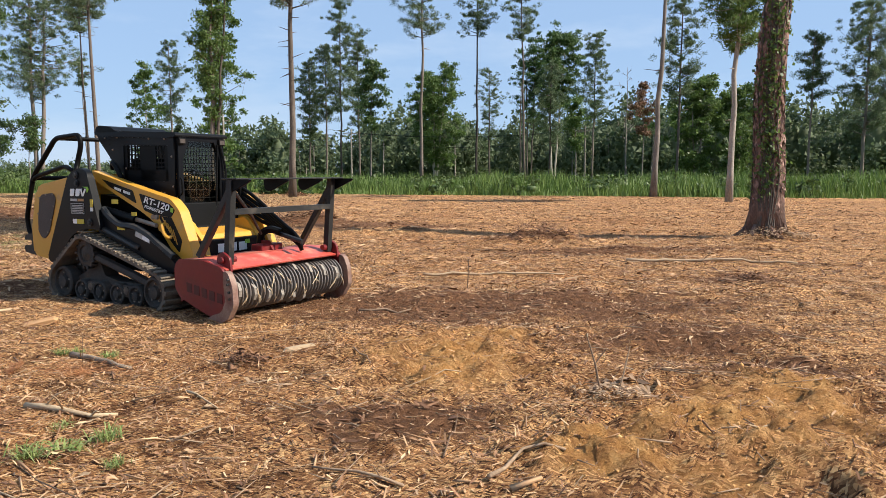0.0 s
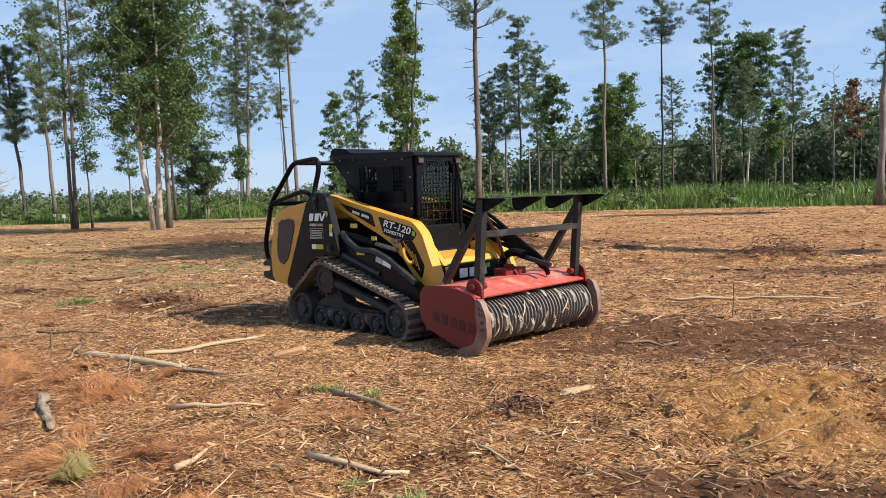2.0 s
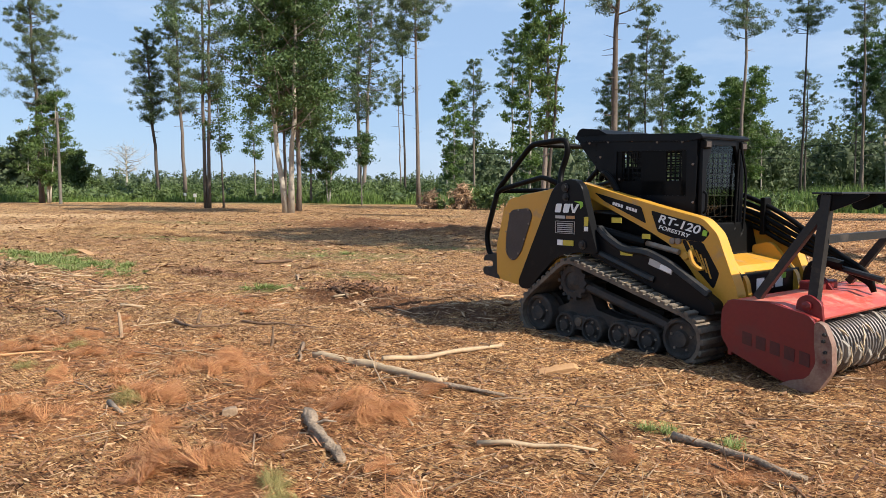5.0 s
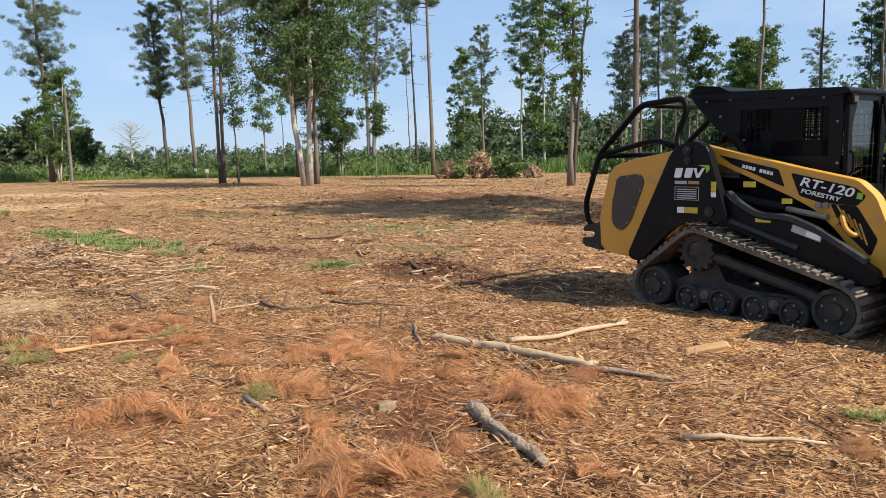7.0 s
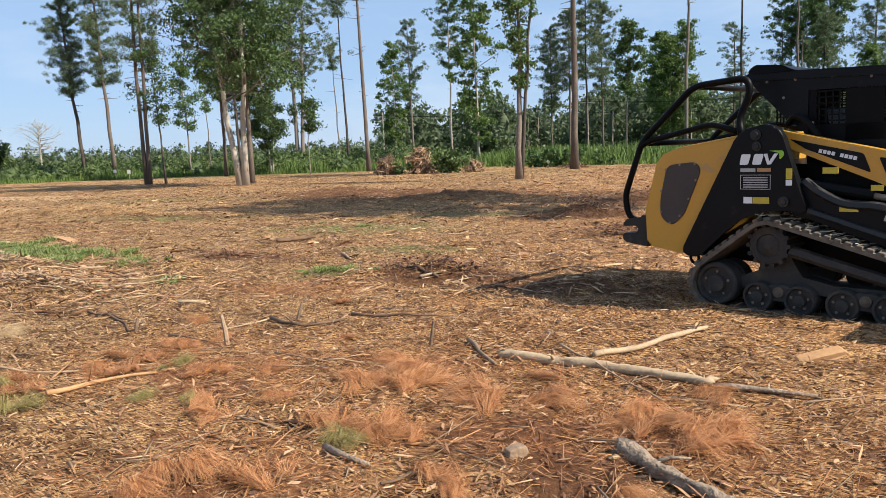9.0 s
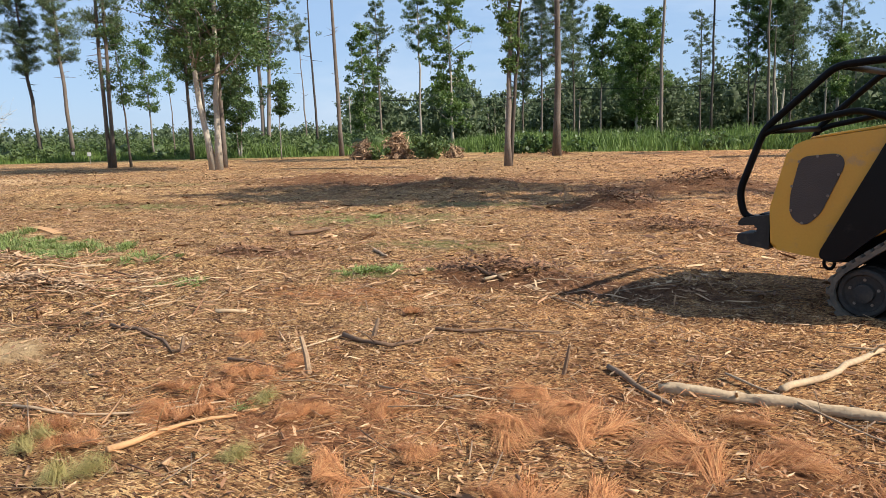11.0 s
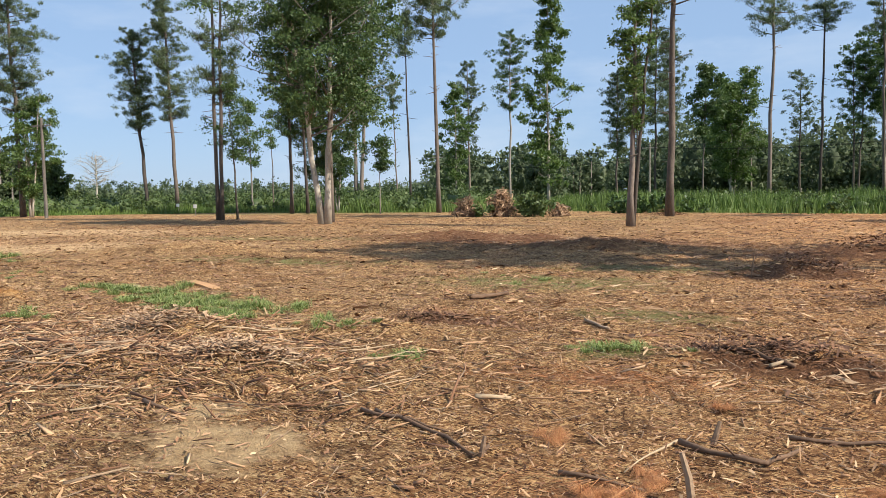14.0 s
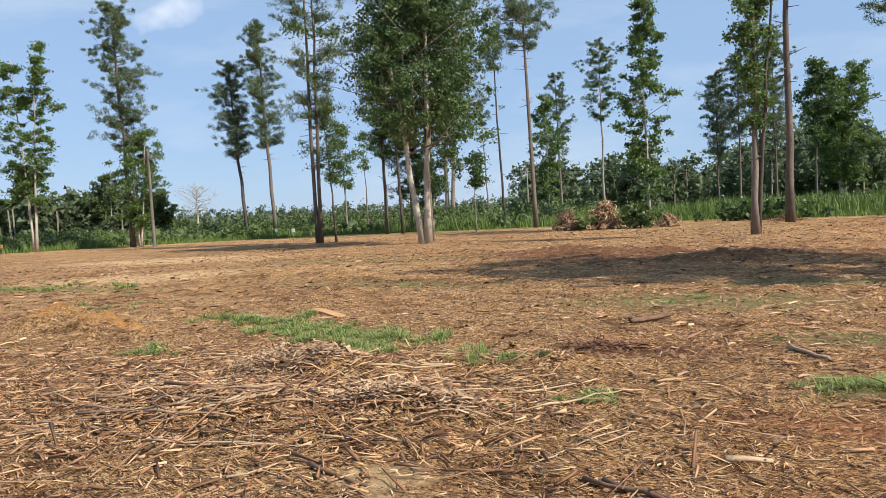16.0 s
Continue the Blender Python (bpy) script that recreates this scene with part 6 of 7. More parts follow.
keep = (zones(x, y, MULCH_AND_SHADE) > 0.3) | (rng.random(len(x)) < 0.9 - 0.9 * drifts(x, y, 0.45))
flakes("far_mulch", 86, x[keep], y[keep], 0.10, 0.035, DARKCHIPS, "dark torn mulch across the far clearing", "mulch", 0.15, 0.006)
x, y = scatter(rng, 2600, -20, 6, 3.2, 18, 0.3)
slivers("thin_twigs", 87, x, y, 0.20, 0.006, 0.005, STICK, "thin broken twigs scattered on the ground", "twigs", 0.08, 0.010)


def clods():
    rng = np.random.default_rng(88)
    ico = bmesh.new()
    bmesh.ops.create_icosphere(ico, subdivisions=1, radius=1.0)
    base_v = np.array([v.co[:] for v in ico.verts])
    base_f = np.array([[v.index for v in f.verts] for f in ico.faces])
    ico.free()
    x, y = rng.uniform(-2, 4.5, 60000), rng.uniform(3.6, 9, 60000)
    m = zones(x, y, CLAY)
    keep = (m > 0.35) & (rng.random(len(x)) < 0.55 * m)
    x, y = x[keep][:3000], y[keep][:3000]
    n = len(x)
    s = np.minimum(0.0050 * np.exp(rng.normal(size=n) * 0.6), 0.016)
    v = base_v[None] * (s[:, None] * rng.uniform(0.6, 1.4, (n, 3)))[:, None] * rng.uniform(0.45, 1.45, (n, len(base_v), 1))
    v += np.stack([x, y, height(x, y) - s * 0.15], 1)[:, None]
    f = (np.arange(n)[:, None, None] * len(base_v) + base_f[None]).reshape(-1, 3)
    tagged(new("clay_clods", raw_mesh("clay_clods", v.reshape(-1, 3), f, CLODS)), "loose clods of orange clay", "clods", kind="stuff")


clods()


def blades(rng, n, length, width, spread, rise_to, curl=0.5):
    """Thin curved blades that spring from one foot: arrays of verts and faces."""
    az = rng.uniform(0, 6.283, n)
    L = length * rng.uniform(0.5, 1.15, n)
    out, up = spread * rng.uniform(0.3, 1.0, n), rise_to * rng.uniform(0.4, 1.1, n)
    d = np.stack([np.cos(az), np.sin(az)], 1)
    foot = np.concatenate([rng.normal(size=(n, 2)) * 0.06 * length / 0.3, np.zeros((n, 1))], 1)
    s = np.stack([-np.sin(az), np.cos(az), 0 * az], 1) * width
    mid = foot + np.concatenate([d * (L * out * 0.5)[:, None], (L * up * 0.75)[:, None]], 1)
    tip = foot + np.concatenate([d * (L * out)[:, None], (L * up * (1 - curl))[:, None]], 1)
    v = np.stack([foot - s, foot + s, mid - s, mid + s, tip], 1).reshape(-1, 3)
    f = np.array([[0, 1, 3], [0, 3, 2], [2, 3, 4]])
    return v, (np.arange(n)[:, None, None] * 5 + f[None]).reshape(-1, 3)


def tuft_mesh(name, seed, n, length, width, spread, rise_to, mat, curl=0.5):
    return raw_mesh(name, *blades(np.random.default_rng(seed), n, length, width, spread, rise_to, curl), mat)


def brush_mesh(name, seed, heads, per, length, width, mat, perk=0.30):
    """Fallen branch tips: each head a mop of long needles combed to one side and drooping to the ground."""
    rng = np.random.default_rng(seed)
    n = heads * per
    az0 = np.repeat(rng.uniform(0, 6.283) + rng.normal(size=heads) * 1.1, per)
    foot = np.repeat(np.concatenate([rng.normal(size=(heads, 2)) * 0.13, np.full((heads, 1), 0.05)], 1), per, 0)
    az = az0 + rng.normal(size=n) * 0.42
    back = rng.random(n)[:, None] * 0.16
    foot = foot - np.stack([np.cos(az0), np.sin(az0), 0 * az0], 1) * back + np.stack([rng.normal(size=n) * 0.012, rng.normal(size=n) * 0.012, np.abs(rng.normal(size=n)) * 0.02], 1)
    L = length * rng.uniform(0.6, 1.15, n)
    d = np.stack([np.cos(az), np.sin(az), 0 * az], 1)
    side = np.stack([-np.sin(az), np.cos(az), 0 * az], 1) * width
    up = np.array([0, 0, 1.0])
    lift = (L * perk * np.abs(rng.normal(size=n)) * 0.9)[:, None]
    mid = foot + d * (L * 0.5)[:, None] + up * lift
    tip = foot + d * L[:, None] + up * (lift * 0.35 - 0.045)
    v = np.stack([foot - side, foot + side, mid - side, mid + side, tip], 1).reshape(-1, 3)
    f = np.array([[0, 1, 3], [0, 3, 2], [2, 3, 4]])
    return raw_mesh(name, v, (np.arange(n)[:, None, None] * 5 + f[None]).reshape(-1, 3), mat)


needle_meshes = [brush_mesh("pine_needle_clump", 90 + k, 5, 140, 0.26, 0.0014, REDNEEDLES, 0.22) for k in range(5)]
olive_meshes = [brush_mesh("pine_needle_clump", 97 + k, 4, 130, 0.24, 0.0015, OLIVENEEDLES, 0.32) for k in range(2)]
NEEDLE_SPOTS = [(-9.43, 7.3, 0.6), (-8.96, 7.55, 0.6), (-7.92, 7.1, 0.5), (-6.95, 6.12, 1.1), (-7.45, 5.26, 1.0), (-6.9, 6.9, 0.7), (-5.38, 6.67, 0.8), (-4.95, 6.47, 0.9), (-5.63, 5.17, 1.2), (-4.99, 6.24, 1.0), (-5.29, 5.68, 0.7), (-6.26, 6.78, 1.1), (-5.9, 6.76, 0.8), (-8.35, 6.95, 0.6), (-6.52, 6.15, 0.9), (-7.1, 5.4, 0.9), (-5.5, 5.3, 0.9),
                (-7.2, 7.0, 0.8), (-5.31, 6.56, 0.9), (-5.7, 5.03, 1.0), (-2.77, 6.17, 0.5), (-3.36, 6.26, 0.5), (-3.77, 5.2, 0.8), (-7.82, 6.3, 0.7), (-4.97, 4.57, 1.0), (-9.44, 8.45, 0.6), (-9.12, 7.6, 0.6), (-9.03, 7.2, 0.6), (-8.45, 7.09, 0.6), (-9.0, 6.9, 0.7), (-7.9, 7.14, 0.5), (-7.13, 7.54, 0.6), (-9.37, 6.41, 0.7), (-9.78, 6.48, 0.7), (-7.0, 7.27, 0.7),
                (-7.75, 8.06, 0.45), (-8.52, 9.47, 0.5), (-6.8, 7.0, 0.9), (-8.89, 7.92, 0.5), (-9.26, 6.83, 0.6), (-4.2, 4.9, 0.9), (-3.5, 4.7, 0.8), (-4.6, 5.6, 0.5), (-6.2, 5.6, 0.7), (-5.0, 7.1, 0.6), (-6.0, 7.2, 0.6), (-3.0, 4.6, 0.6), (-7.6, 6.6, 0.5)]
rng = np.random.default_rng(101)
for k, (x, y, s) in enumerate(NEEDLE_SPOTS):
    o = new("pine_needle_clump", needle_meshes[k % 5])
    o.matrix_world = pose(x, y, zg(x, y) - 0.01, rng.normal() * 8, rng.normal() * 8, rng.uniform(0, 360)) @ Matrix.Diagonal((s, s * rng.uniform(0.65, 1.05), s * 0.75, 1))
    tagged(o, "fallen clump of rusty-red dead pine needles on the ground", "pine needles", "dead needle clumps")
for k, (x, y, s) in enumerate([(-9.1, 6.15, 0.9), (-8.5, 6.4, 0.6), (-6.75, 6.0, 0.8), (-5.0, 5.25, 0.7), (-4.1, 4.9, 1.0), (-8.72, 7.12, 0.6), (-9.55, 6.3, 0.8), (-4.8, 5.0, 0.6), (-8.2, 6.5, 0.5)]):
    o = new("pine_needle_clump", olive_meshes[k % 2])
    o.matrix_world = pose(x, y, zg(x, y) - 0.01, 0, 0, rng.uniform(0, 360)) @ Matrix.Diagonal((s * 0.75, s * 0.75, s * 0.7, 1))
    tagged(o, "clump of olive fading pine needles on the ground", "pine needles", "dead needle clumps")
# loose needles between the clumps
x, y = rng.uniform(-11, -1.5, 60000), rng.uniform(4, 10.5, 60000)
keep = zones(x, y, RUST) > 0.30 + 0.6 * rng.random(len(x))
slivers("loose_needles", 102, x[keep][:7000], y[keep][:7000], 0.10, 0.0024, 0.002, REDNEEDLES, "loose rusty pine needles on the soil", "pine needles", 0.25, 0.01)

grass_meshes = [tuft_mesh("grass_tuft", 110 + k, 95, 0.25, 0.0042, 0.75, 0.85, LAWN, 0.30) for k in range(4)]
TUFTS = [(-2.07, 4.65, 1.0), (-2.2, 4.5, 0.8), (-1.9, 4.8, 0.7), (-3.35, 6.88, 0.6), (-2.84, 6.69, 0.6), (-9.54, 11.15, 1.0), (-9.3, 11.2, 0.9), (-9.7, 11.3, 0.7), (-11.42, 10.5, 1.0), (-11.3, 10.6, 0.6), (-13.1, 11.9, 1.1), (-12.9, 11.7, 0.8), (-13.3, 12.0, 0.8), (-12.6, 11.4, 0.5),
         (-8.77, 7.03, 0.5), (-8.69, 7.11, 0.4), (-3.22, 6.88, 0.6), (-17.5, 11.4, 1.0), (-17.2, 11.15, 0.9), (-9.32, 7.3, 0.4), (-2.3, 5.0, 0.5), (-1.7, 4.45, 0.5), (-12.0, 9.9, 0.4), (-9.75, 11.4, 0.5)]
for k in range(150):
    f = rng.random() ** 0.75
    wide = 0.22 + 0.30 * f
    TUFTS.append((-18.6 + 4.6 * f + rng.normal() * 0.30, 13.9 - 1.75 * f + rng.normal() * wide, rng.uniform(0.5, 1.15)))
for x, y, n, w in ((-22.3, 14.6, 14, 0.6), (-17.3, 11.15, 9, 0.22), (-12.85, 11.5, 10, 0.25), (-9.5, 11.1, 3, 0.2), (-11.35, 10.35, 7, 0.12), (-12.3, 16.5, 6, 1.2), (-30, 18.0, 22, 1.6)):
    for k in range(n):
        TUFTS.append((x + rng.normal() * w, y + rng.normal() * w * 0.5, rng.uniform(0.35, 0.8) * (1 if y < 16 else 1.3)))
for k in range(16):
    TUFTS.append((-28 + rng.normal() * 2.2, 17.6 + rng.normal() * 0.35, rng.uniform(0.9, 1.5)))
for k in range(8):
    TUFTS.append((-9.4 + rng.normal() * 0.35, 11.2 + rng.normal() * 0.2, rng.uniform(0.4, 0.8)))
for k, (x, y, s) in enumerate(TUFTS):
    o = new("grass_tuft", grass_meshes[k % 4])
    o.matrix_world = pose(x, y, zg(x, y) - 0.01, 0, 0, rng.uniform(0, 360)) @ Matrix.Diagonal((s * rng.uniform(0.8, 1.25), s, s * rng.uniform(0.35, 0.75), 1))
    tagged(o, "fresh green grass tuft growing through the mulch", "grass", "grass tufts")


# ---- sticks and logs ----
def stick(seed, pts, r, mat, label, name="stick", lift=0.4, end=0.5, twigs=0):
    """A broken branch lying along pts on the ground."""
    rng = np.random.default_rng(seed)
    r *= 0.72
    wob = 0.12 if r > 0.032 else 0.5
    fine = []
    for a, b in zip(pts, pts[1:]):
        k = max(2, int(math.dist(a, b) / (0.05 if r > 0.032 else 0.14)))
        fine += [(a[0] + (b[0] - a[0]) * i / k + rng.normal() * r * wob, a[1] + (b[1] - a[1]) * i / k + rng.normal() * r * wob) for i in range(k)]
    fine.append(pts[-1])
    ends = [zg(*fine[0]), zg(*fine[-1])]
    p = [Vector((x, y, zg(x, y) + r * lift + abs(rng.normal()) * (0.001 if r > 0.032 else 0.006))) for x, y in fine]
    n = len(p)
    if r > 0.032:
        for i, q in enumerate(p):
            q.z = 0.7 * (ends[0] + (ends[1] - ends[0]) * i / (n - 1) + r * lift) + 0.3 * q.z
    knot = 0.03 if r > 0.032 else 0.12
    rad = [r * (1 - (1 - end) * i / (n - 1)) * rng.uniform(1 - knot, 1 + knot) for i in range(n)]
    c = p[0].copy()
    bm = bmesh.new()
    tube(bm, [q - c for q in p], rad, 12 if r > 0.032 else 7)
    if r > 0.032:                                  # uneven girth and torn ends
        axis = (p[-1] - p[0]).normalized()
        for v in bm.verts:
            v.co += Vector(rng.normal(size=3)) * r * 0.13
            along = (v.co - (p[0] - c)).dot(axis)
            if along < r * 0.6 or along > (p[-1] - p[0]).length - r * 0.6:
                v.co += axis * float(rng.normal()) * r * 0.9
    for i in range(twigs):
        q = p[int(rng.uniform(0.2, 0.95) * (n - 1))] - c
        d = Vector((rng.normal(), rng.normal(), abs(rng.normal()) * 0.7)).normalized() * rng.uniform(0.1, 0.32)
        tube(bm, [q, q + d * 0.5 + Vector((0, 0, 0.02)), q + d], [r * 0.35, r * 0.25, r * 0.1], 4)
    o = new(name, finish(bm, name, mat, True))
    o.location = c
    return tagged(o, label, "log" if name == "log" else "stick")


LAY = "lying on the mulched ground"
stick(200, [(-6.40, 7.74), (-5.63, 7.53), (-4.95, 7.30)], 0.050, PALESTICK, "pale peeled log " + LAY, "log", 0.6, 0.8, 1)
stick(201, [(-4.98, 7.24), (-4.40, 7.15)], 0.032, GREYLOG, "grey broken branch " + LAY, "stick", 0.8)
stick(202, [(-5.75, 7.78), (-5.35, 8.2), (-4.95, 8.70)], 0.034, PALESTICK, "long pale branch " + LAY, "stick", 0.8, 0.7, 1)
stick(203, [(-3.17, 6.72), (-2.46, 6.27)], 0.034, GREYLOG, "grey weathered branch " + LAY, "stick", 0.8, 0.7)
stick(204, [(-5.42, 6.14), (-5.16, 5.88), (-4.83, 5.60)], 0.062, GREYLOG, "chunk of grey weathered log " + LAY, "log", 0.6, 0.6, 1)
stick(205, [(-4.22, 6.11), (-3.9, 6.2), (-3.54, 6.28)], 0.022, PALESTICK, "thin pale stick " + LAY, "stick", 0.9)
stick(206, [(-3.41, 5.00), (-3.38, 5.29)], 0.028, PALESTICK, "short split piece of pale wood " + LAY, "stick", 0.9)
stick(207, [(-6.88, 5.88), (-6.55, 5.67)], 0.030, GREYLOG, "short grey stick " + LAY, "stick", 0.8)
stick(208, [(-2.72, 5.34), (-2.4, 5.22), (-2.06, 5.23)], 0.030, PALESTICK, "forked strip of pale bark " + LAY, "stick", 0.6, 0.5, 3)
stick(209, [(2.9, 13.8), (4.0, 13.65), (4.95, 13.5), (5.6, 13.2)], 0.040, PALESTICK, "long pale branch " + LAY, "stick", 0.9, 0.6, 2)
stick(210, [(-0.54, 11.9), (0.6, 12.0), (1.61, 12.05)], 0.030, PALESTICK, "long pale straight stick " + LAY, "stick", 0.9)
stick(211, [(0.30, 4.19), (0.47, 4.46), (0.69, 4.41)], 0.018, STICK, "bent brown stick " + LAY, "stick", 0.9)
stick(212, [(-8.73, 8.50), (-8.27, 8.24), (-8.05, 8.60)], 0.026, DARKSTICK, "dark forked branch " + LAY, "stick", 1.0, 0.7, 2)
stick(213, [(-8.10, 8.86), (-7.6, 8.88), (-7.12, 8.92)], 0.020, DARKSTICK, "dark straight branch " + LAY, "stick", 0.9)
stick(214, [(-10.85, 8.63), (-10.14, 8.22), (-9.87, 7.93), (-9.83, 8.12)], 0.020, DARKSTICK, "dark crooked branch " + LAY, "stick", 1.0, 0.8, 2)
stick(215, [(-9.12, 6.30), (-8.97, 6.73), (-8.72, 6.88)], 0.026, ORANGEWOOD, "yellowish curved branch " + LAY, "stick", 0.9, 0.5, 1)
stick(216, [(-6.72, 8.0), (-6.55, 7.72), (-6.36, 7.43)], 0.026, STICK, "brown branch " + LAY + " between dead needles", "stick", 1.2, 0.7, 2)
stick(217, [(-10.13, 6.75), (-9.67, 6.74), (-9.35, 6.81), (-8.93, 7.1)], 0.014, STICK, "thin brown stick " + LAY, "stick", 1.0, 0.5, 2)
stick(218, [(-9.34, 7.82), (-9.1, 7.78), (-8.86, 7.71)], 0.018, DARKSTICK, "dark stick " + LAY + " among needles", "stick", 1.0)
stick(219, [(-11.95, 14.1), (-11.57, 14.78)], 0.050, DARKSTICK, "short dark log " + LAY, "log", 0.8, 0.7)
stick(220, [(-8.75, 11.75), (-8.35, 11.2), (-7.9, 10.85)], 0.040, DARKSTICK, "dark torn root " + LAY, "root", 1.0, 0.7, 5)
stick(221, [(-8.1, 10.8), (-7.86, 11.05)], 0.030, PALESTICK, "short split piece of pale wood beside a torn root", "stick", 1.2)
stick(222, [(-10.95, 8.62), (-10.5, 8.45), (-10.16, 8.31)], 0.020, DARKSTICK, "dark stick " + LAY, "stick", 1.0)
stick(223, [(-12.64, 8.30), (-12.07, 8.09)], 0.026, DARKSTICK, "dark short branch " + LAY, "stick", 1.0)
stick(224, [(-12.83, 10.01), (-12.37, 10.06)], 0.028, PALESTICK, "split piece of pale wood " + LAY, "stick", 0.8)
stick(225, [(-10.26, 9.15), (-9.99, 9.24)], 0.034, PALESTICK, "broad pale chip of wood " + LAY, "stick", 0.5)
stick(226, [(-10.05, 12.8), (-9.68, 12.28)], 0.032, STICK, "brown branch " + LAY, "stick", 0.8, 0.7, 1)
stick(227, [(-6.02, 8.02), (-5.6, 7.4), (-5.25, 6.93)], 0.012, STICK, "thin bent brown twig leaning over a log", "stick", 3.0, 0.5, 2)
stick(228, [(-1.1, 9.0), (-0.5, 9.1)], 0.025, STICK, "brown stick " + LAY, "stick", 0.9)
x, y = -14.6 + rng.normal(size=800) * 1.9, 9.6 + rng.normal(size=800) * 1.0
slivers("dark_brush_splinters", 142, x, y, 0.14, 0.018, 0.010, DARKCHIPS, "dark torn splinters in a heap of brush", "brush", 0.2, 0.02)
x, y = -14.6 + rng.normal(size=3000) * 1.9, 9.7 + rng.normal(size=3000) * 1.0
slivers("brush_splinters", 141, x, y, 0.12, 0.014, 0.008, CHIPS, "heap of pale splintered brush on the ground", "brush", 0.16, 0.02)
for k in range(84):
    cx, cy = (-15.1 + rng.normal() * 0.9, 9.1 + rng.normal() * 0.45) if k % 2 else (-14.6 + rng.normal() * 1.7, 9.7 + rng.normal() * 0.9)
    a, ln = rng.normal() * 0.45 + 0.75, rng.uniform(0.3, 1.1)
    stick(300 + k, [(cx, cy), (cx + math.cos(a) * ln, cy + math.sin(a) * ln)], rng.uniform(0.008, 0.018), (PALESTICK, STICK, PALESTICK, STICK)[k % 4], ("pale", "brown", "pale", "brown")[k % 4] + " broken stick in a heap of cut brush", "stick", rng.uniform(1, 3.5), 0.5, 1)
for k in range(70):
    cx, cy = rng.uniform(-18, 4.5), 4 + 12 * rng.random() ** 1.3
    if abs(cx - FREE_X) < 1.9 and abs(cy - FREE_Y) < 1.6:
        continue
    a, ln = rng.uniform(0, 6.28), rng.uniform(0.25, 0.7)
    stick(400 + k, [(cx, cy), (cx + math.cos(a) * ln * 0.5 + rng.normal() * 0.04, cy + math.sin(a) * ln * 0.5), (cx + math.cos(a) * ln, cy + math.sin(a) * ln)], rng.uniform(0.006, 0.013), (PALESTICK, STICK, DARKSTICK)[k % 3], ("pale", "brown", "dark")[k % 3] + " broken stick " + LAY, "stick", 1.0, 0.5, k % 2)
for k, (x, y, h, r, lean) in enumerate([(-8.62, 7.62, 0.24, 0.022, (-0.06, 0.03)), (-9.85, 8.0, 0.12, 0.018, (0.03, 0.02)), (0.13, 10.4, 0.42, 0.008, (0.02, 0)), (-8.0, 18.2, 0.5, 0.014, (0.05, 0)), (1.1, 5.72, 0.38, 0.008, (-0.1, 0.05)), (1.18, 5.6, 0.3, 0.006, (0.1, 0.1)), (-8.55, 8.62, 0.14, 0.02, (0.05, 0.03)), (-7.0, 7.9, 0.2, 0.015, (0.05, -0.03))]):
    bm = bmesh.new()
    tube(bm, [(0, 0, -0.05), (lean[0] * 0.5 + 0.006, lean[1] * 0.5, h * 0.5), (lean[0], lean[1], h)], [r, r * 0.9, r * 0.6], 7)
    if h > 0.3:
        tube(bm, [(lean[0] * 0.5, lean[1] * 0.5, h * 0.5), (lean[0] * 0.5 + 0.08, 0.03, h * 0.8)], [r * 0.7, r * 0.3], 4)
    o = new("stub", finish(bm, "stub", STICK))
    o.location = (x, y, zg(x, y))
    tagged(o, "broken brown sapling stub standing in the mulch", "stub")


def slab(seed, x, y, l, w, t, turn, mat, label):
    rng = np.random.default_rng(seed)
    pts = [(-l / 2, -t / 2), (-l * 0.2, -t * 0.6), (l * 0.3, -t / 2), (l / 2, -t * 0.2), (l * 0.42, t / 2), (0, t * 0.6), (-l * 0.4, t * 0.45)]
    bm = prism(bmesh.new(), pts, -w / 2, w / 2, t * 0.15)
    for v in bm.verts:
        v.co.y *= 0.75 + 0.5 * noise.noise(v.co * 6 + Vector((seed, 0, 0)))
    o = new("wood_slab", finish(bm, "wood_slab", mat))
    o.matrix_world = pose(x, y, zg(x, y) + t * 0.5, rng.normal() * 6, rng.normal() * 5, turn)
    tagged(o, label, "wood slab")


slab(1, -16.95, 14.45, 1.05, 0.24, 0.045, -22, ORANGEWOOD, "fresh orange split slab of wood in the grass")
slab(2, -18.2, 14.0, 0.5, 0.12, 0.05, 10, PALESTICK, "pale split slab of wood in the grass")
slab(3, -4.25, 8.05, 0.36, 0.12, 0.04, 20, ORANGEWOOD, "orange split piece of wood beside the loader's track")
slab(4, -1.3, 7.0, 0.3, 0.08, 0.03, 40, PALESTICK, "pale broad chip of wood " + LAY)
slab(5, -5.9, 5.95, 0.11, 0.09, 0.05, 40, STICK, "small brown stone-like lump of wood on the ground")


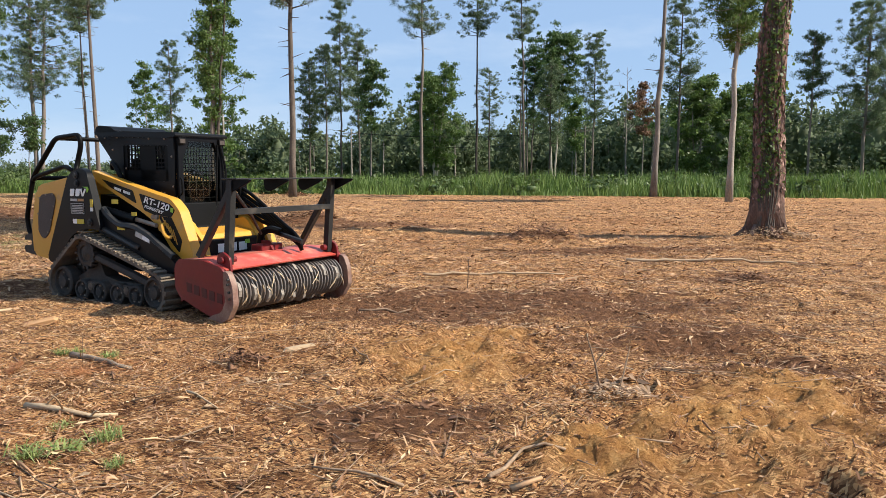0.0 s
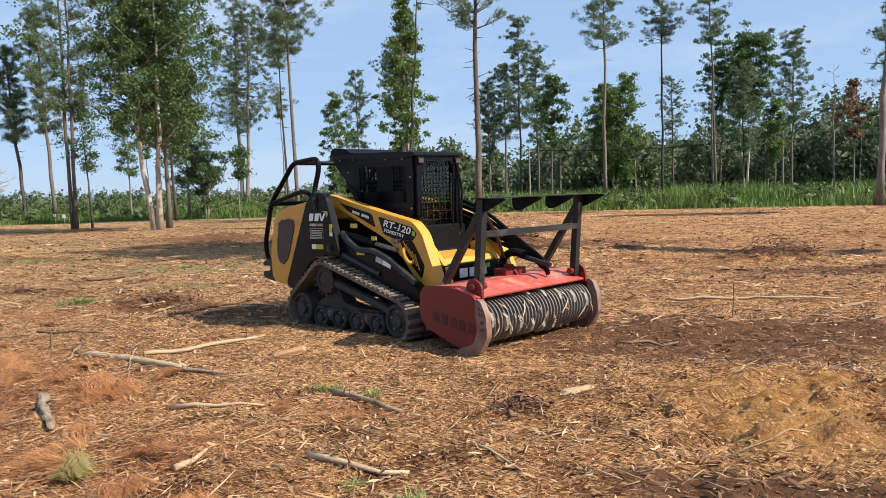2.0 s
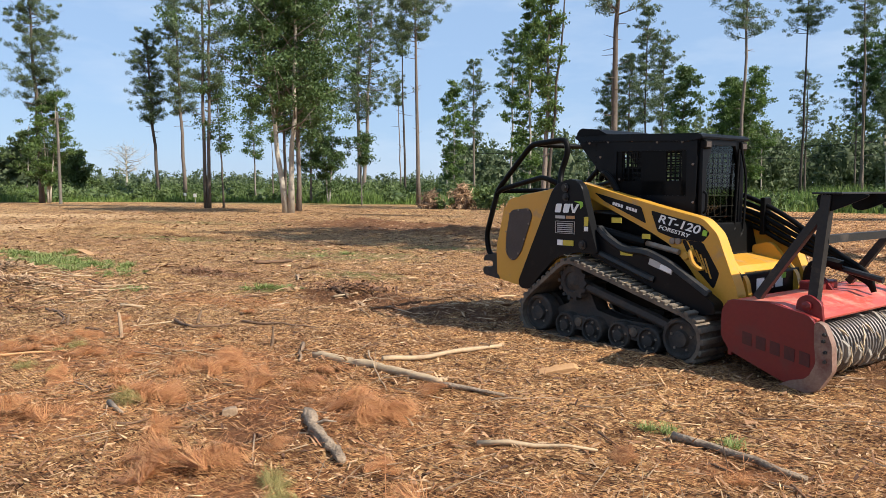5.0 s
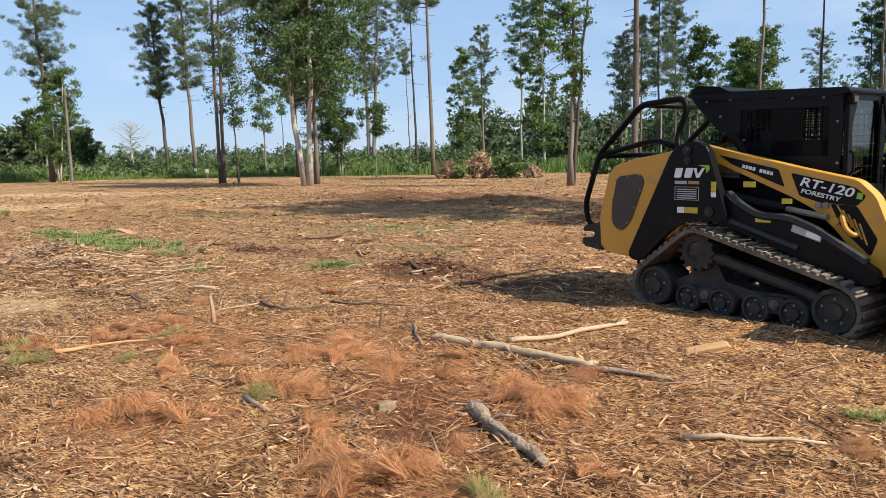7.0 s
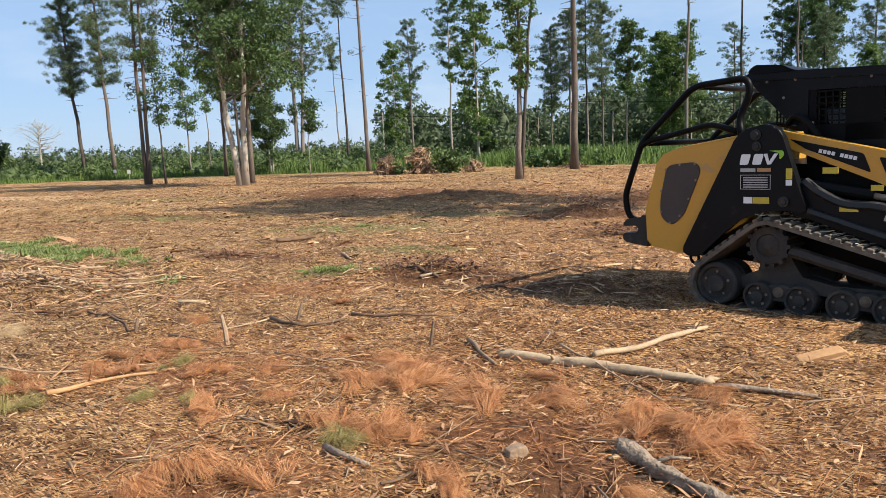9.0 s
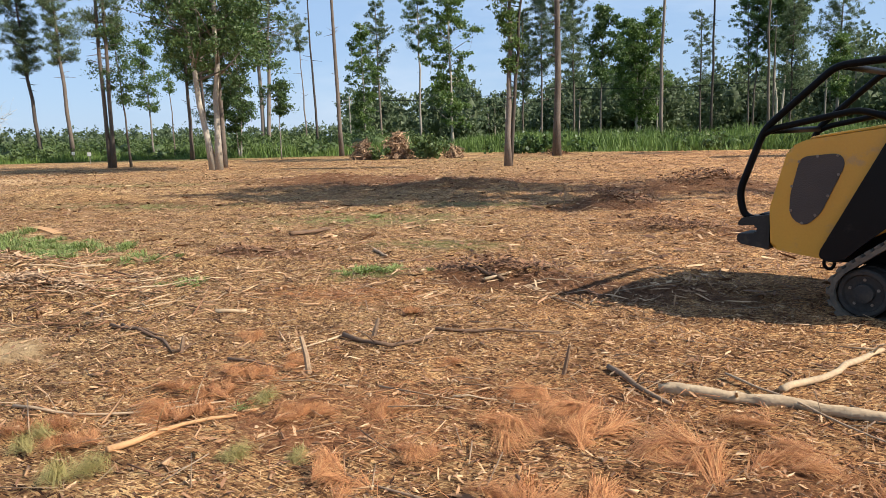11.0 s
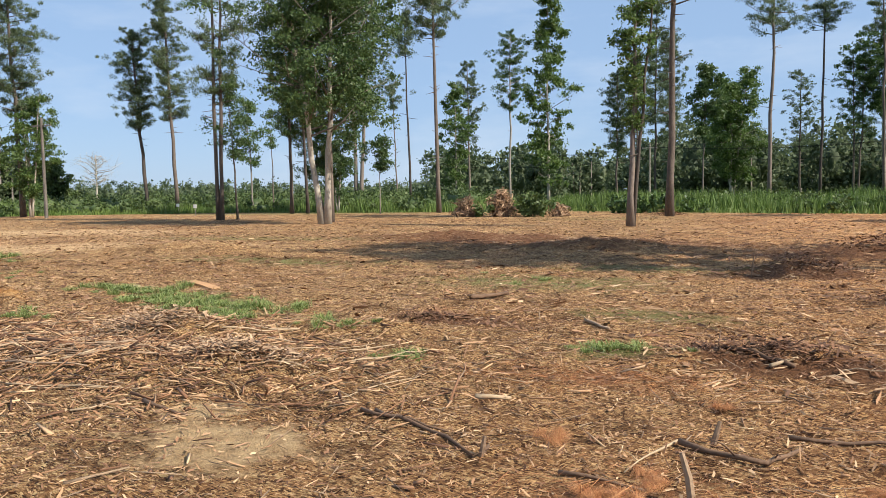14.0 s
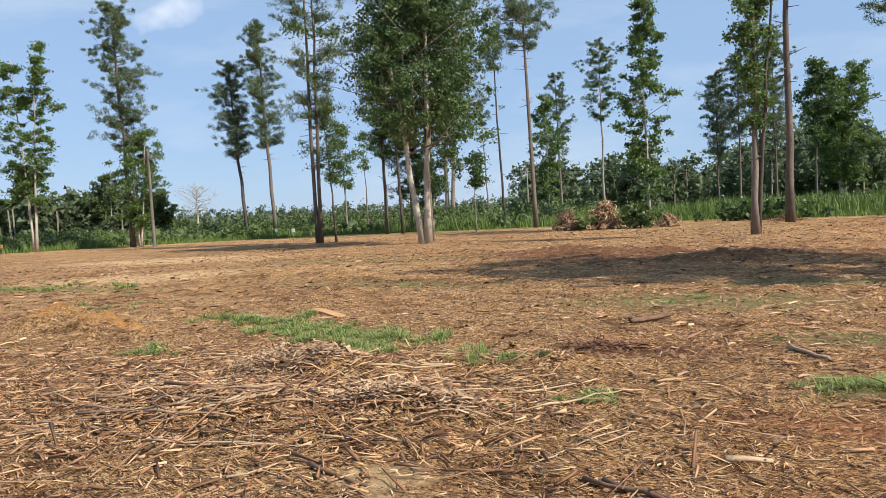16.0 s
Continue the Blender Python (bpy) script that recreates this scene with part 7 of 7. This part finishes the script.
# ---- heap of torn stumps ----
def stump_heap():
    rng = np.random.default_rng(130)
    bx, by = -20.6, 48.2
    t = thing("stump_heap", Matrix.Translation((bx, by, zg(bx, by))), "heap of torn stumps, roots and brush at the clearing's edge", "stump heap")
    for cx, w, h, n in ((-2.9, 1.3, 1.25, 90), (-0.6, 1.1, 1.95, 130), (3.0, 0.8, 0.75, 50)):
        bm = bmesh.new()
        bmesh.ops.create_icosphere(bm, subdivisions=3, radius=1.0)
        for v in bm.verts:
            k = 1 + 0.45 * noise.noise(v.co * 2.3 + Vector((cx, 0, 0)))
            v.co = Vector((cx + v.co.x * w * 0.55 * k, v.co.y * 0.6 * k, max(-0.1, v.co.z * h * 0.55 * k)))
        core = part("stump", bm, DARKSTICK, t, "torn brown stump")
        bm = bmesh.new()
        for i in range(n * 4):
            a, e = rng.uniform(0, 6.28), rng.uniform(0.0, 1.45)
            d = Vector((math.cos(a) * math.cos(e) * w, math.sin(a) * math.cos(e) * 0.9, math.sin(e) * h))
            lump = 0.80 + 0.5 * noise.noise(d * 1.6 + Vector((cx, 3, 0)))
            p = Vector((cx, 0, 0.05)) + d * rng.uniform(0.55, 1.0) * lump
            e = Vector(rng.normal(size=3))
            e = (e - d.normalized() * e.dot(d.normalized()) * 0.4) * rng.uniform(0.07, 0.26)
            q = p + e + d.normalized() * 0.05
            q.z = max(0.05, q.z)
            w0 = 0.012 + 0.05 * rng.random() ** 2
            tube(bm, [p - e, p.lerp(q, 0.5) + Vector(rng.normal(size=3)) * 0.07, q], [w0 * 0.6, w0, w0 * 0.4], 5)
        tagged(part("root_tangle", bm, BRUSHWOOD, core, "splintered pale and brown roots"), kind="stuff")
    cs = [(1.35 + rng.normal() * 0.6, rng.normal() * 0.4 - 0.2, abs(rng.normal()) * 0.5 + 0.2) for i in range(40)] + [(-1.7 + rng.normal() * 0.25, -0.6, rng.uniform(0.1, 0.7)) for i in range(6)]
    p, a, b = leaf_cloud(rng, cs, [0.32] * len(cs), 40, 0.09, 0.9, 0.2)
    brush = new("brush", quads_mesh("brush", p, a, b, SHRUB))
    brush.parent = t
    tagged(brush, "green leafy brush between the stumps", kind="stuff")


stump_heap()
# brush heap and dug earth at the edge near the tall pine
rng = np.random.default_rng(140)
cs = [(-13.0 + rng.normal() * 1.4, 54.5 + rng.normal() * 0.6, 0.3 + abs(rng.normal()) * 0.45) for i in range(34)]
p, a, b = leaf_cloud(rng, cs, [0.45] * len(cs), 50, 0.11, 0.9, 0.2)
tagged(new("brush_heap", quads_mesh("brush_heap", p, a, b, DARKLEAVES)), "heap of cut green brush at the clearing's edge", "brush", kind="stuff")


# mounds of torn roots and mulch
def mound(seed, x, y, w, d, h, n, label):
    rng = np.random.default_rng(seed)
    m = n * 5
    u, v = rng.normal(size=m) * w * 0.5, rng.normal(size=m) * d * 0.5
    z = h * np.exp(-(u / w) ** 2 * 1.5 - (v / d) ** 2 * 1.5) * rng.uniform(0.15, 1.0, m)
    big = min(1.6, 0.8 + w * 0.4) * (1 if y < 21 else 1.6)
    flakes("mulch_mound", seed, x + u, y + v, 0.055 * big, 0.020 * big, BRUSHWOOD if seed in (155, 157, 161, 163) else DARKCHIPS, label, "mulch mound", 0.26, 0.0, height(x + u, y + v) + z)


mound(150, -6.2, 15.2, 0.9, 0.5, 0.22, 198, "mound of torn roots and sticks")
mound(151, -8.3, 11.2, 0.9, 0.35, 0.16, 198, "mound of torn roots and pale sticks")
mound(152, -7.2, 18.8, 1.0, 0.5, 0.25, 176, "dark mound of torn roots")
mound(153, -5.2, 23.0, 1.2, 0.7, 0.28, 130, "brown mound of torn roots and mulch")
mound(154, 1.6, 17.5, 0.9, 0.5, 0.28, 198, "dark mound of torn roots and mulch")
mound(155, -12.9, 9.6, 0.8, 0.5, 0.15, 198, "brown mound of shredded brush")
mound(156, -1.7, 6.5, 0.22, 0.16, 0.12, 66, "small dark clump of torn roots")
mound(157, -14.9, 10.6, 0.9, 0.5, 0.25, 220, "brown mound of shredded brush")
mound(158, -12.0, 12.4, 0.5, 0.3, 0.14, 110, "dark clump of torn roots")
mound(160, 4.06, 11.5, 0.4, 0.25, 0.15, 88, "small dark clump of torn roots")
mound(161, 1.15, 5.6, 0.3, 0.35, 0.07, 60, "brown clump of thin twigs")
mound(163, 6.9, 17.5, 1.1, 0.5, 0.28, 176, "brown debris round the foot of a big tree")
mound(164, -11.6, 48.9, 1.0, 0.5, 0.4, 132, "dark debris round the foot of a pine")

# ---- power line and marker signs ----
for k, (x, y) in enumerate([(-52, 118), (-18, 112), (16, 108), (-59.8, 49.2)]):
    o = thing("utility_pole", Matrix.Translation((x, y, 0)), "grey wooden utility pole before the far wood", "utility pole", "power line poles")
    bm = bmesh.new()
    tube(bm, [(0, 0, 0), (0, 0, 8.2)], [0.14, 0.10], 8)
    part("pole", bm, GREYBARK, o)
    bm = bmesh.new()
    box(bm, -1.0, 1.0, -0.05, 0.05, 7.5, 7.62)
    part("crossarm", bm, GREYBARK, o)
for dx, z in ((-0.9, 7.7), (0.9, 7.7), (0.0, 6.2)):
    bm = bmesh.new()
    for (xa, ya), (xb, yb) in (((-52, 118), (-18, 112)), ((-18, 112), (16, 108))):
        tube(bm, [(xa + (xb - xa) * i / 10 + dx * 0.2, ya + (yb - ya) * i / 10 + dx, z - 0.8 * (1 - (2 * i / 10 - 1) ** 2)) for i in range(11)], 0.022, 4)
    tagged(new("power_cable", finish(bm, "power_cable", MATT)), "thin dark cable slung between utility poles", "cable")
for x, y, mat in ((-73.0, 44.5, LABELYELLOW), (-57.2, 61.8, WHITE), (-48.6, 53.6, WHITE)):
    o = thing("marker_sign", Matrix.Translation((x, y, zg(x, y))), "small marker sign on a thin stake at the clearing's edge", "sign")
    bm = bmesh.new()
    tube(bm, [(0, 0, 0), (0, 0, 0.9)], 0.025, 5)
    part("stake", bm, GREYBARK, o)
    bm = bmesh.new()
    box(bm, -0.16, 0.16, -0.045, -0.028, 0.62, 0.92)
    part("board", bm, mat, o)
